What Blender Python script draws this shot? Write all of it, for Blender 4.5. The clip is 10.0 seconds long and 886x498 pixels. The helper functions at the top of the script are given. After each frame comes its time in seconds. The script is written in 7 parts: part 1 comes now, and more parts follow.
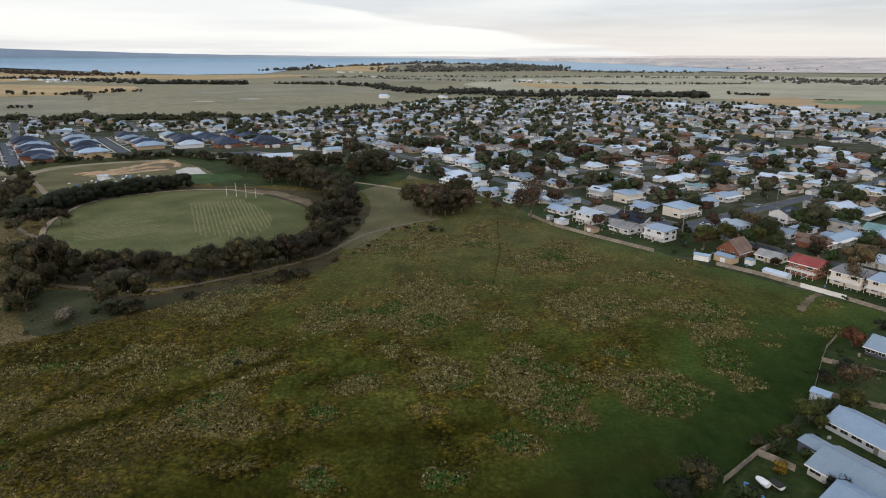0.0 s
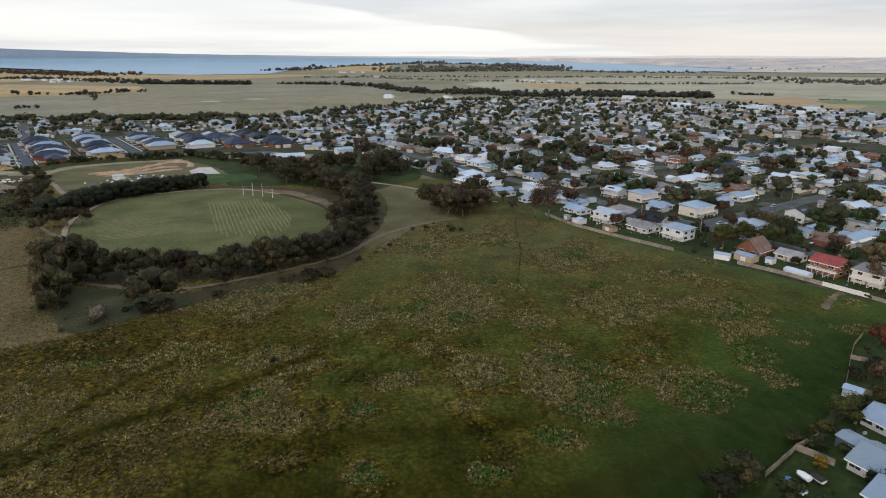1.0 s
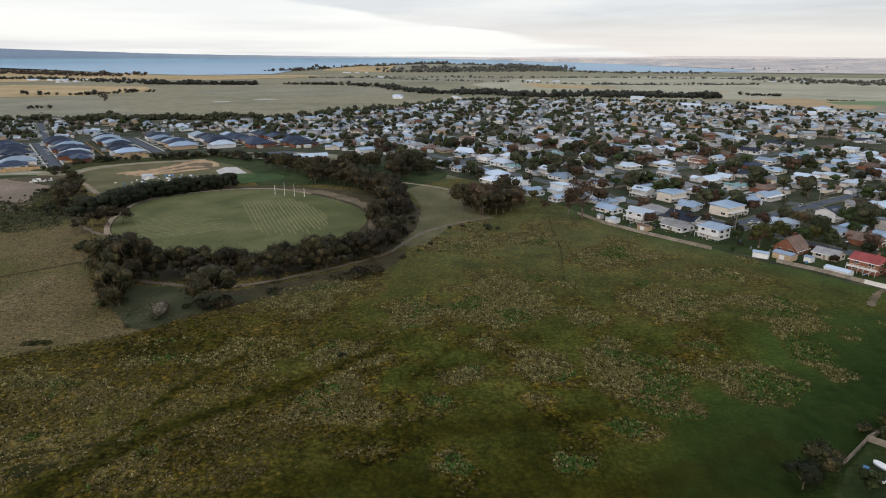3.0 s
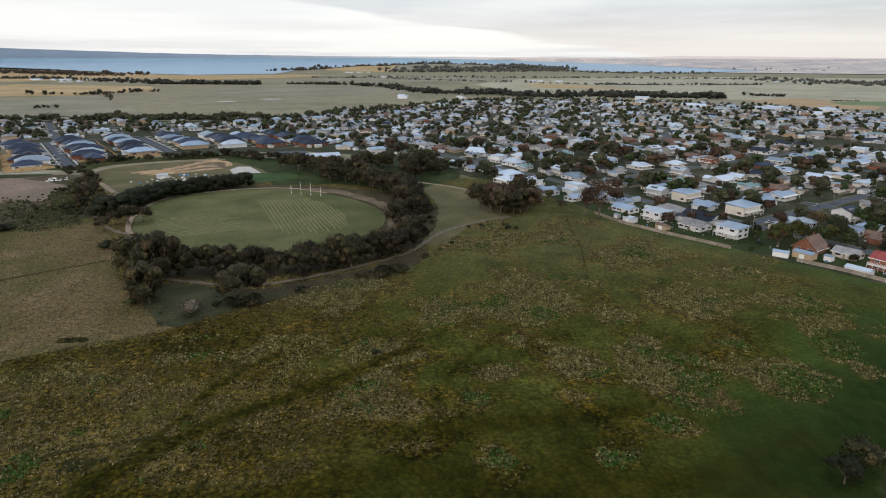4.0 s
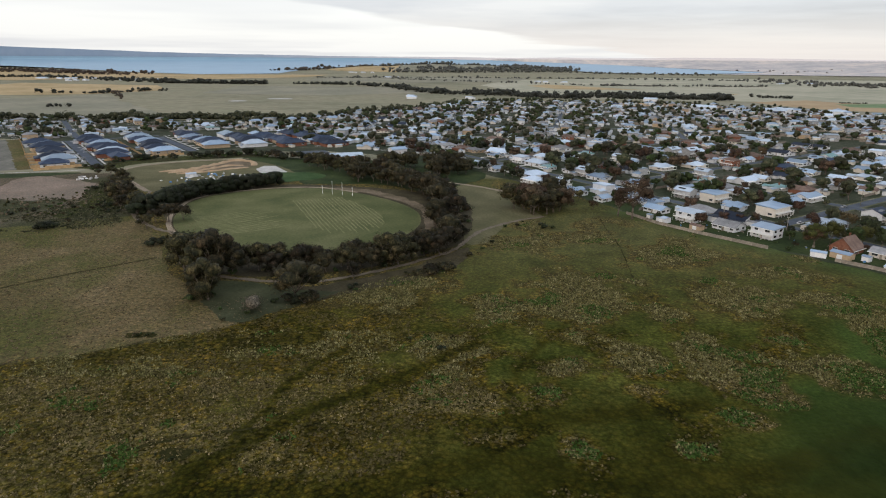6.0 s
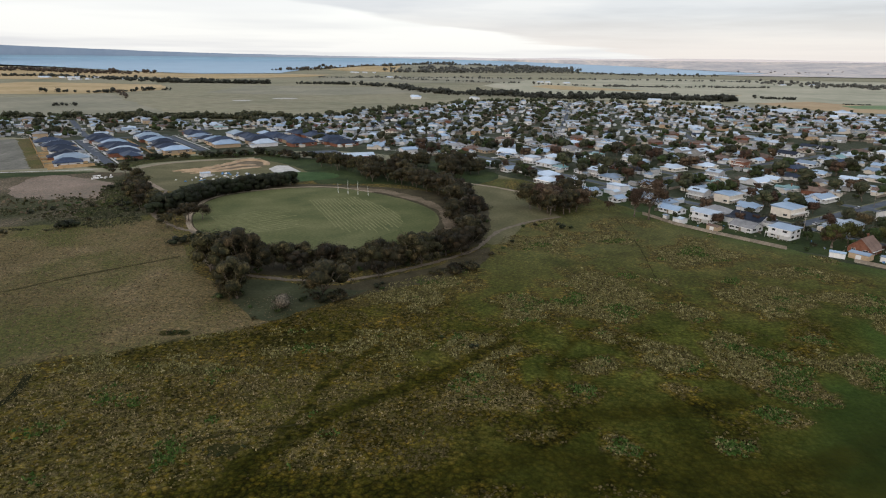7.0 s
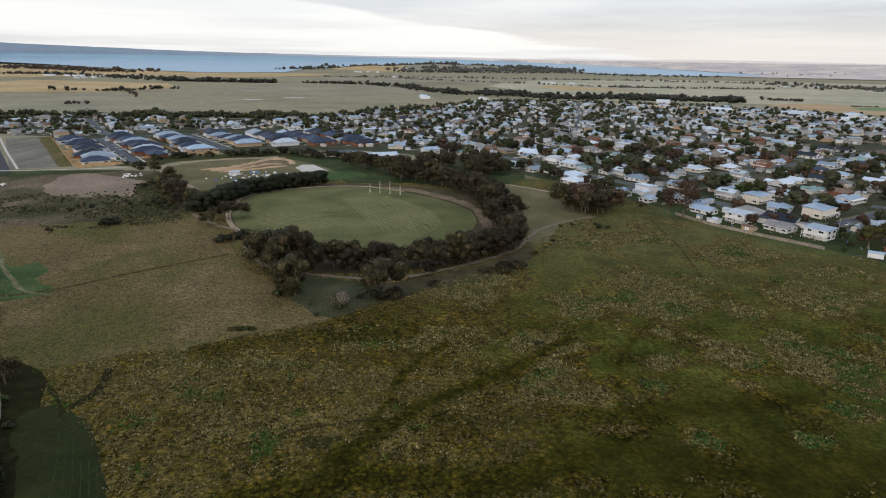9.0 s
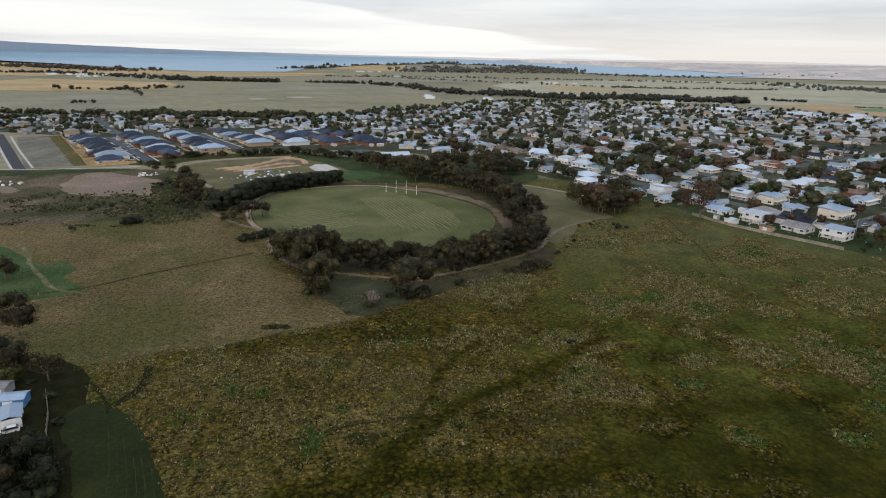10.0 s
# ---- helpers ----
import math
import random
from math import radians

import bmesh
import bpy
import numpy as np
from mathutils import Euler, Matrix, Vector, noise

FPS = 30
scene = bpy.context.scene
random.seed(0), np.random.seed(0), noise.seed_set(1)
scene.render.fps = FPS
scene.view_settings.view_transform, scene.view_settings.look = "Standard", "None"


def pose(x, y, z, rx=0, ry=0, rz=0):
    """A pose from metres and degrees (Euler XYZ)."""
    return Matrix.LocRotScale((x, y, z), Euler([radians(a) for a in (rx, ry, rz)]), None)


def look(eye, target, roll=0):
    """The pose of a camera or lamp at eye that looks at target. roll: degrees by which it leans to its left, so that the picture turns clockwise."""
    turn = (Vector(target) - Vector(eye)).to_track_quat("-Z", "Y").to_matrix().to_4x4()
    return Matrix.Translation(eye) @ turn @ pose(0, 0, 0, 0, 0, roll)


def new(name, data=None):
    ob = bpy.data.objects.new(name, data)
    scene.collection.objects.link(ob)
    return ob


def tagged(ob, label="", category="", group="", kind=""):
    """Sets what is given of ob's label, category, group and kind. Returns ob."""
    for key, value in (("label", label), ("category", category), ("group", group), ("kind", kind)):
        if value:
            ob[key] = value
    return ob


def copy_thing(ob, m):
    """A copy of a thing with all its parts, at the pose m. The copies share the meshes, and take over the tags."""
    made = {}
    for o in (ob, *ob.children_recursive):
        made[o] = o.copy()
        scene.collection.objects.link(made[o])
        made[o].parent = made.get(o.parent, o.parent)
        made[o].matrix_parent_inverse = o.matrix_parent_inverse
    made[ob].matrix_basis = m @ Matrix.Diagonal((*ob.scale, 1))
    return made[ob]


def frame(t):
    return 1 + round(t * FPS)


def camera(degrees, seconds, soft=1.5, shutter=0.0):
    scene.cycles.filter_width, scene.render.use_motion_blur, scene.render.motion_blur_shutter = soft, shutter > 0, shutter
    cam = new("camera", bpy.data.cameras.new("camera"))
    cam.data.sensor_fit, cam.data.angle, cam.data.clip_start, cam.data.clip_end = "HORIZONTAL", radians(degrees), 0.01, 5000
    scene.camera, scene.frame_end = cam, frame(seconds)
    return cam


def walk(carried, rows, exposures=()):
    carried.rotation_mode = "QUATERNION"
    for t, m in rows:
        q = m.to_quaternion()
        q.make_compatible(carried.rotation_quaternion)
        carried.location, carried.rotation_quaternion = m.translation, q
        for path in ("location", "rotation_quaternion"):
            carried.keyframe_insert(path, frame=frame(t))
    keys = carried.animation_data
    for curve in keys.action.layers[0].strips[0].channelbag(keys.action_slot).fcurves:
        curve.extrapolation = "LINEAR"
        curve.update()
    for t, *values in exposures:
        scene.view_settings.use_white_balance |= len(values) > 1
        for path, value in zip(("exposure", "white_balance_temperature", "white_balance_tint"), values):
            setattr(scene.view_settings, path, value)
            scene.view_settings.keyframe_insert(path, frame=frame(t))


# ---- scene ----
cam = camera(71.0, 10.0, soft=1.1)
METRES, EYE, TILT, LEAN, TURN = 97.8, 80.0, -17.15, 0.0, 0.0
ROWS = [
    (0.0, 0.0, 0.0, 0.0, -0.0, 0.0, -0.0),
    (0.5, -0.047, -0.0106, -0.0021, 0.01, 0.0, 0.0),
    (1.0, -0.094, -0.0213, -0.0041, 0.02, 0.0, -0.0),
    (1.5, -0.141, -0.0319, -0.0061, 0.03, 0.0, -0.0),
    (2.0, -0.1883, -0.0426, -0.0081, 0.03, 0.03, -0.02),
    (2.5, -0.2323, -0.0524, -0.0101, 0.03, 0.03, -0.02),
    (4.0, -0.3752, -0.0826, -0.017, 0.03, 0.02, -0.09),
    (4.5, -0.4228, -0.0927, -0.0188, 0.03, 0.03, -0.11),
    (5.0, -0.4709, -0.1029, -0.0206, 0.01, 0.04, -0.18),
    (5.5, -0.519, -0.1131, -0.0224, -0.01, 0.04, -0.26),
    (7.0, -0.6683, -0.1415, -0.0274, -0.11, 0.06, -0.5),
    (7.5, -0.7189, -0.1507, -0.0291, -0.15, 0.06, -0.57),
    (8.0, -0.7699, -0.1596, -0.0308, -0.19, 0.05, -0.64),
    (8.5, -0.8214, -0.1682, -0.0325, -0.21, 0.04, -0.7),
    (9.0, -0.8737, -0.1771, -0.0343, -0.22, 0.04, -0.74),
    (9.5, -0.9265, -0.1859, -0.0359, -0.25, 0.03, -0.8),
    (10.0, -0.9799, -0.1945, -0.0373, -0.28, 0.02, -0.88),
]
walk(cam, [(t, pose(0, 0, EYE, TILT, LEAN, TURN) @ pose(METRES * x, METRES * y, METRES * z, 90 + pitch, roll, yaw)) for t, x, y, z, yaw, pitch, roll in ROWS])

# ---- sky and sun ----
SUN_AZ, SUN_EL = radians(215), radians(14)   # compass azimuth from +y, clockwise


def make_world():
    w = bpy.data.worlds.new("evening_sky")
    scene.world = w
    w.use_nodes = True
    nt = w.node_tree
    nt.nodes.clear()
    N, L = nt.nodes.new, nt.links.new
    sky = N("ShaderNodeTexSky")
    sky.sky_type = "NISHITA"
    sky.sun_disc = False
    sky.sun_elevation, sky.sun_rotation = SUN_EL, SUN_AZ
    co = N("ShaderNodeTexCoord")
    sep = N("ShaderNodeSeparateXYZ")
    L(co.outputs["Generated"], sep.inputs[0])

    def mth(op, a, b=None, clamp=False):
        n = N("ShaderNodeMath")
        n.operation = op
        n.use_clamp = clamp
        for i, v in enumerate((a, b)):
            if v is None:
                continue
            if isinstance(v, (int, float)):
                n.inputs[i].default_value = v
            else:
                L(v, n.inputs[i])
        return n.outputs[0]
    # clouds lie in a flat layer, stretched towards the horizon
    den = mth("ADD", mth("ABSOLUTE", sep.outputs[2]), 0.035)
    px, py = mth("DIVIDE", sep.outputs[0], den), mth("DIVIDE", sep.outputs[1], den)
    comb = N("ShaderNodeCombineXYZ")
    L(px, comb.inputs[0])
    L(py, comb.inputs[1])
    n1 = N("ShaderNodeTexNoise")
    n1.inputs["Scale"].default_value, n1.inputs["Detail"].default_value, n1.inputs["Roughness"].default_value = 0.16, 7, 0.55
    L(comb.outputs[0], n1.inputs["Vector"])
    ramp = N("ShaderNodeValToRGB")
    e = ramp.color_ramp.elements
    e[0].position, e[0].color = 0.38, (0.52, 0.55, 0.63, 1)
    e[1].position, e[1].color = 0.60, (1.02, 1.03, 1.05, 1)
    m = ramp.color_ramp.elements.new(0.48)
    m.color = (0.74, 0.78, 0.86, 1)
    L(n1.outputs[0], ramp.inputs[0])
    # a bank of cloud with a soft slanting edge, over a white gap in the west
    edge = mth("ADD", mth("ADD", sep.outputs[2], mth("MULTIPLY", sep.outputs[0], 0.146)), mth("MULTIPLY", n1.outputs[0], 0.045))
    bank = N("ShaderNodeMapRange")
    bank.interpolation_type = "SMOOTHSTEP"
    bank.inputs[1].default_value, bank.inputs[2].default_value = 0.066, 0.073
    L(edge, bank.inputs[0])
    low = mth("SUBTRACT", 1.0, mth("MULTIPLY", mth("ABSOLUTE", sep.outputs[2]), 5.0), True)
    glow = mth("MULTIPLY", mth("SUBTRACT", 1.0, mth("MULTIPLY", mth("ABSOLUTE", sep.outputs[2]), 16.0), True), 0.75)

    def blend(f, a, c):
        m = N("ShaderNodeMix")
        m.data_type = "RGBA"
        L(f, m.inputs["Factor"])
        for s, v in (("A", a), ("B", c)):
            if isinstance(v, tuple):
                m.inputs[s].default_value = v
            else:
                L(v, m.inputs[s])
        return m.outputs["Result"]
    wide = N("ShaderNodeTexNoise")
    wide.inputs["Scale"].default_value, wide.inputs["Detail"].default_value = 0.09, 4
    L(comb.outputs[0], wide.inputs["Vector"])
    streak = N("ShaderNodeMapRange")
    streak.inputs[1].default_value, streak.inputs[2].default_value = 0.36, 0.50
    L(wide.outputs[0], streak.inputs[0])
    gap = blend(streak.outputs[0], (0.84, 0.85, 0.885, 1), (1.04, 1.04, 1.035, 1))
    cloud = blend(mth("MULTIPLY", low, 0.75), ramp.outputs[0], (0.74, 0.725, 0.74, 1))
    cloud = blend(glow, cloud, (1.03, 0.955, 0.91, 1))
    lowc_out = blend(bank.outputs[0], gap, cloud)
    bg1, bg2 = N("ShaderNodeBackground"), N("ShaderNodeBackground")
    L(sky.outputs[0], bg1.inputs[0])
    bg1.inputs[1].default_value = 0.10
    L(lowc_out, bg2.inputs[0])
    high = mth("SUBTRACT", 1.0, mth("MULTIPLY", mth("ABSOLUTE", sep.outputs[2]), 2.2), True)
    L(mth("SUBTRACT", 1.04, mth("MULTIPLY", high, 0.23)), bg2.inputs[1])   # an overcast sky is brightest overhead
    mix = N("ShaderNodeMixShader")
    mix.inputs[0].default_value = 0.86
    L(bg1.outputs[0], mix.inputs[1])
    L(bg2.outputs[0], mix.inputs[2])
    out = N("ShaderNodeOutputWorld")
    L(mix.outputs[0], out.inputs[0])


make_world()
sun_data = bpy.data.lights.new("sun", "SUN")
sun_data.energy, sun_data.angle, sun_data.color = 0.80, radians(11), (1.0, 0.82, 0.65)
sun = new("sun", sun_data)
_d = Vector((math.sin(SUN_AZ) * math.cos(SUN_EL), math.cos(SUN_AZ) * math.cos(SUN_EL), math.sin(SUN_EL)))
sun.matrix_world = look(_d * 200, (0, 0, 0))
scene.view_settings.exposure = 0.32

# ---- materials ----


def material(name, colours, rough=0.9, scale=1.0, fine=None, bump=0.3, detail=5, metal=0.0, vary=0.0, spec=0.15, stretch=None):
    """Two scales of noise mixed over a ramp of colours; vary: spread of lightness from object to object."""
    mt = bpy.data.materials.new(name)
    mt.use_nodes = True
    nt = mt.node_tree
    N, L = nt.nodes.new, nt.links.new
    b = nt.nodes["Principled BSDF"]
    b.inputs["Roughness"].default_value, b.inputs["Metallic"].default_value = rough, metal
    b.inputs["Specular IOR Level"].default_value = spec
    geo = N("ShaderNodeTexCoord")
    vec = geo.outputs["Object"]
    if stretch:
        mp = N("ShaderNodeMapping")
        mp.inputs["Scale"].default_value = stretch
        L(vec, mp.inputs[0])
        vec = mp.outputs[0]
    n1, n2 = N("ShaderNodeTexNoise"), N("ShaderNodeTexNoise")
    n1.inputs["Scale"].default_value, n1.inputs["Detail"].default_value = scale, detail
    n2.inputs["Scale"].default_value, n2.inputs["Detail"].default_value = fine or scale * 9, 4
    for n in (n1, n2):
        L(vec, n.inputs["Vector"])
    add = N("ShaderNodeMath")
    add.operation = "MULTIPLY_ADD"
    add.inputs[1].default_value = 0.45
    L(n2.outputs[0], add.inputs[0])
    half = N("ShaderNodeMath")
    half.operation = "MULTIPLY"
    half.inputs[1].default_value = 0.6
    L(n1.outputs[0], half.inputs[0])
    L(half.outputs[0], add.inputs[2])
    ramp = N("ShaderNodeValToRGB")
    cr = ramp.color_ramp
    while len(cr.elements) < len(colours):
        cr.elements.new(0.5)
    for i, c in enumerate(colours):
        cr.elements[i].position = 0.36 + 0.32 * i / max(1, len(colours) - 1)
        cr.elements[i].color = (*c, 1)
    L(add.outputs[0], ramp.inputs[0])
    col = ramp.outputs[0]
    if vary:
        oi = N("ShaderNodeObjectInfo")
        hsv = N("ShaderNodeHueSaturation")
        mr = N("ShaderNodeMapRange")
        mr.inputs[3].default_value, mr.inputs[4].default_value = 1 - vary, 1 + vary
        L(oi.outputs["Random"], mr.inputs[0])
        L(mr.outputs[0], hsv.inputs["Value"])
        L(col, hsv.inputs["Color"])
        col = hsv.outputs[0]
    L(col, b.inputs["Base Color"])
    if bump:
        bp = N("ShaderNodeBump")
        bp.inputs["Strength"].default_value = bump
        bp.inputs["Distance"].default_value = 0.3
        L(n2.outputs[0], bp.inputs["Height"])
        L(bp.outputs[0], b.inputs["Normal"])
    return mt


def leaf_material(name, colours, vary=0.25, spec=0.2):
    """Foliage: colour changes from leaf to leaf and from plant to plant, and a little light passes through."""
    mt = bpy.data.materials.new(name)
    mt.use_nodes = True
    nt = mt.node_tree
    N, L = nt.nodes.new, nt.links.new
    b = nt.nodes["Principled BSDF"]
    b.inputs["Roughness"].default_value, b.inputs["Specular IOR Level"].default_value = 0.7, spec
    g, oi = N("ShaderNodeNewGeometry"), N("ShaderNodeObjectInfo")
    ramp = N("ShaderNodeValToRGB")
    cr = ramp.color_ramp
    while len(cr.elements) < len(colours):
        cr.elements.new(0.5)
    for i, c in enumerate(colours):
        cr.elements[i].position = i / max(1, len(colours) - 1)
        cr.elements[i].color = (*c, 1)
    nz = N("ShaderNodeTexNoise")
    nz.inputs["Scale"].default_value = 0.45
    tc = N("ShaderNodeTexCoord")
    L(tc.outputs["Object"], nz.inputs["Vector"])
    mx = N("ShaderNodeMath")
    mx.operation = "MULTIPLY_ADD"
    mx.inputs[1].default_value = 0.5
    L(g.outputs["Random Per Island"], mx.inputs[0])
    sb = N("ShaderNodeMath")
    sb.operation = "MULTIPLY_ADD"
    sb.inputs[1].default_value, sb.inputs[2].default_value = 1.6, -0.55
    L(nz.outputs[0], sb.inputs[0])
    L(sb.outputs[0], mx.inputs[2])
    L(mx.outputs[0], ramp.inputs[0])
    hsv, mr, mh = N("ShaderNodeHueSaturation"), N("ShaderNodeMapRange"), N("ShaderNodeMapRange")
    mr.inputs[3].default_value, mr.inputs[4].default_value = 1 - vary, 1 + vary
    mh.inputs[3].default_value, mh.inputs[4].default_value = 0.475, 0.515
    L(oi.outputs["Random"], mr.inputs[0])
    L(oi.outputs["Random"], mh.inputs[0])
    L(mr.outputs[0], hsv.inputs["Value"])
    L(mh.outputs[0], hsv.inputs["Hue"])
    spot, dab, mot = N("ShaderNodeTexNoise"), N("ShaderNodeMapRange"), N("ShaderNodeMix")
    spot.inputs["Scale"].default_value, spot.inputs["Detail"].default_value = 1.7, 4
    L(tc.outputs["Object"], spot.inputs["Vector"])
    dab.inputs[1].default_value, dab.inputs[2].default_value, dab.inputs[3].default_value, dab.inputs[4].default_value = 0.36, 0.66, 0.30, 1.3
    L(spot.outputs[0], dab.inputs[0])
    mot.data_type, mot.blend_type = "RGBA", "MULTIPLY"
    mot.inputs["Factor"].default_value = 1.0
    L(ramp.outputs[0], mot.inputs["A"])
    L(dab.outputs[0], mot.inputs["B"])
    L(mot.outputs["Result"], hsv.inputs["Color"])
    L(hsv.outputs[0], b.inputs["Base Color"])
    tr = N("ShaderNodeBsdfTranslucent")
    L(hsv.outputs[0], tr.inputs[0])
    ms = N("ShaderNodeMixShader")
    ms.inputs[0].default_value = 0.2
    L(b.outputs[0], ms.inputs[1])
    L(tr.outputs[0], ms.inputs[2])
    L(ms.outputs[0], nt.nodes["Material Output"].inputs[0])
    return mt


def glass_material(name, colour):
    mt = bpy.data.materials.new(name)
    mt.use_nodes = True
    b = mt.node_tree.nodes["Principled BSDF"]
    b.inputs["Base Color"].default_value = (*colour, 1)
    b.inputs["Roughness"].default_value = 0.06
    b.inputs["Specular IOR Level"].default_value = 0.6
    return mt


def tussocks(nt, place, col, amount, size=1.0):
    """Single tussocks about a metre across, each of its own tint, with dark gaps between: the colour, the lumps' depth and a random value for each small clump."""
    N, L = nt.nodes.new, nt.links.new
    warp, bend = N("ShaderNodeTexNoise"), N("ShaderNodeVectorMath")
    warp.inputs["Scale"].default_value, warp.inputs["Detail"].default_value = 0.8 / size, 3
    L(place, warp.inputs["Vector"])
    bend.operation = "MULTIPLY_ADD"
    bend.inputs[1].default_value = (1.1 * size, 1.1 * size, 0)
    L(warp.outputs["Color"], bend.inputs[0])
    L(place, bend.inputs[2])

    def stain(v, *stops):
        nonlocal col
        r, m = N("ShaderNodeValToRGB"), N("ShaderNodeMix")
        cr = r.color_ramp
        while len(cr.elements) < len(stops):
            cr.elements.new(0.5)
        for i, (p, c) in enumerate(stops):
            cr.elements[i].position, cr.elements[i].color = p, (*c, 1)
        L(v, r.inputs[0])
        m.data_type, m.blend_type = "RGBA", "MULTIPLY"
        if isinstance(amount, float):
            m.inputs["Factor"].default_value = amount
        else:
            L(amount, m.inputs["Factor"])
        L(col, m.inputs["A"])
        L(r.outputs[0], m.inputs["B"])
        col = m.outputs["Result"]
    big, small = N("ShaderNodeTexVoronoi"), N("ShaderNodeTexVoronoi")
    one, two = N("ShaderNodeSeparateColor"), N("ShaderNodeSeparateColor")
    for v, sc, sp in ((big, 0.85, one), (small, 1.9, two)):
        v.inputs["Scale"].default_value = sc / size
        L(bend.outputs[0], v.inputs["Vector"])
        L(v.outputs["Color"], sp.inputs[0])
    stain(big.outputs["Distance"], (0.05, (1.55, 1.52, 1.42)), (0.42, (1.05, 1.05, 1.0)), (0.75, (0.34, 0.36, 0.34)))
    stain(small.outputs["Distance"], (0.05, (1.5, 1.48, 1.4)), (0.75, (0.5, 0.52, 0.48)))
    stain(one.outputs[0], (0.0, (0.66, 0.74, 0.66)), (0.45, (1.0, 1.0, 0.92)), (0.8, (1.25, 1.12, 0.95)), (1.0, (1.85, 1.55, 1.45)))
    return col, big.outputs["Distance"], two.outputs[0]


def rough_grass(name, colours, tint, rough=0.95, scale=0.03, amount=0.85):
    """Dry or rank grass in tussocks; tint: a second growth that takes over in broad drifts."""
    mt = material(name, colours, rough, scale, 0.6, 0.5, spec=0.08)
    nt = mt.node_tree
    N, L = nt.nodes.new, nt.links.new
    b = nt.nodes["Principled BSDF"]
    col = b.inputs["Base Color"].links[0].from_socket
    tc, drift, r, m = N("ShaderNodeTexCoord"), N("ShaderNodeTexNoise"), N("ShaderNodeMapRange"), N("ShaderNodeMix")
    drift.inputs["Scale"].default_value, drift.inputs["Detail"].default_value = 0.022, 5
    L(tc.outputs["Object"], drift.inputs["Vector"])
    r.inputs[1].default_value, r.inputs[2].default_value = 0.46, 0.60
    L(drift.outputs[0], r.inputs[0])
    m.data_type = "RGBA"
    L(r.outputs[0], m.inputs["Factor"])
    L(col, m.inputs["A"])
    m.inputs["B"].default_value = (*tint, 1)
    col, lumps, _ = tussocks(nt, tc.outputs["Object"], m.outputs["Result"], amount, 0.72)
    L(col, b.inputs["Base Color"])
    return mt


def ground_material():
    """Pasture everywhere; the attribute 'zone' mixes in the meadow's green, rust and pale growth."""
    mt = bpy.data.materials.new("grassland")
    mt.use_nodes = True
    nt = mt.node_tree
    N, L = nt.nodes.new, nt.links.new
    b = nt.nodes["Principled BSDF"]
    b.inputs["Roughness"].default_value, b.inputs["Specular IOR Level"].default_value = 1.0, 0.03
    tc = N("ShaderNodeTexCoord")

    def noise_tex(scale, detail=6, rough=0.6, sc=(1, 1, 1)):
        mp = N("ShaderNodeMapping")
        mp.inputs["Scale"].default_value = sc
        L(tc.outputs["Object"], mp.inputs[0])
        n = N("ShaderNodeTexNoise")
        n.inputs["Scale"].default_value, n.inputs["Detail"].default_value, n.inputs["Roughness"].default_value = scale, detail, rough
        L(mp.outputs[0], n.inputs["Vector"])
        return n.outputs[0]

    def ramp(v, *stops):
        r = N("ShaderNodeValToRGB")
        cr = r.color_ramp
        while len(cr.elements) < len(stops):
            cr.elements.new(0.5)
        for i, (p, c) in enumerate(stops):
            cr.elements[i].position, cr.elements[i].color = p, (*c, 1)
        L(v, r.inputs[0])
        return r.outputs[0]

    def mix(f, a, c, kind="MIX"):
        m = N("ShaderNodeMix")
        m.data_type, m.blend_type = "RGBA", kind
        for s, v in (("Factor", f), ("A", a), ("B", c)):
            if isinstance(v, (int, float)):
                m.inputs[s].default_value = v
            elif isinstance(v, tuple):
                m.inputs[s].default_value = (*v, 1)
            else:
                L(v, m.inputs[s])
        return m.outputs["Result"]

    att = N("ShaderNodeAttribute")
    att.attribute_name = "zone"
    sep = N("ShaderNodeSeparateColor")
    L(att.outputs["Color"], sep.inputs[0])
    big, mid, fin = noise_tex(0.004, 5), noise_tex(0.05, 6), noise_tex(0.9, 5, 0.7)
    # far pasture, with some bluish distance haze mixed into its colours
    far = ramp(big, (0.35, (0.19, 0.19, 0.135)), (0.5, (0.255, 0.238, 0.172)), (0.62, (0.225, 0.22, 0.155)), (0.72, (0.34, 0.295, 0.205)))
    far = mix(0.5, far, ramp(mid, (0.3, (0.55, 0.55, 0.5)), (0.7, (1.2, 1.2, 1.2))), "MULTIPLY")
    base = ramp(mid, (0.3, (0.034, 0.029, 0.006)), (0.5, (0.070, 0.056, 0.012)), (0.7, (0.108, 0.084, 0.022)))
    green = ramp(mid, (0.3, (0.022, 0.040, 0.008)), (0.7, (0.056, 0.083, 0.020)))
    rust = ramp(fin, (0.3, (0.084, 0.068, 0.018)), (0.7, (0.155, 0.122, 0.042)))
    pale = ramp(fin, (0.3, (0.036, 0.034, 0.008)), (0.7, (0.100, 0.084, 0.026)))
    col = mix(sep.outputs[0], base, green)
    col = mix(sep.outputs[1], col, rust)
    col = mix(sep.outputs[2], col, pale)
    col = mix(0.85, col, ramp(fin, (0.28, (0.35, 0.36, 0.3)), (0.5, (0.95, 0.95, 0.9)), (0.72, (1.7, 1.65, 1.5))), "MULTIPLY")
    # dark swales, plus vignette-like darkening of the near end put into the colour
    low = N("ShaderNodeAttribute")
    low.attribute_name = "swale_and_vignette"
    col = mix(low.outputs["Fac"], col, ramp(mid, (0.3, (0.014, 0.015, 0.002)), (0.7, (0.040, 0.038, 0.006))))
    smooth = N("ShaderNodeMath")
    smooth.operation = "MULTIPLY_ADD"
    smooth.inputs[1].default_value, smooth.inputs[2].default_value = -0.90, 0.92
    L(sep.outputs[0], smooth.inputs[0])
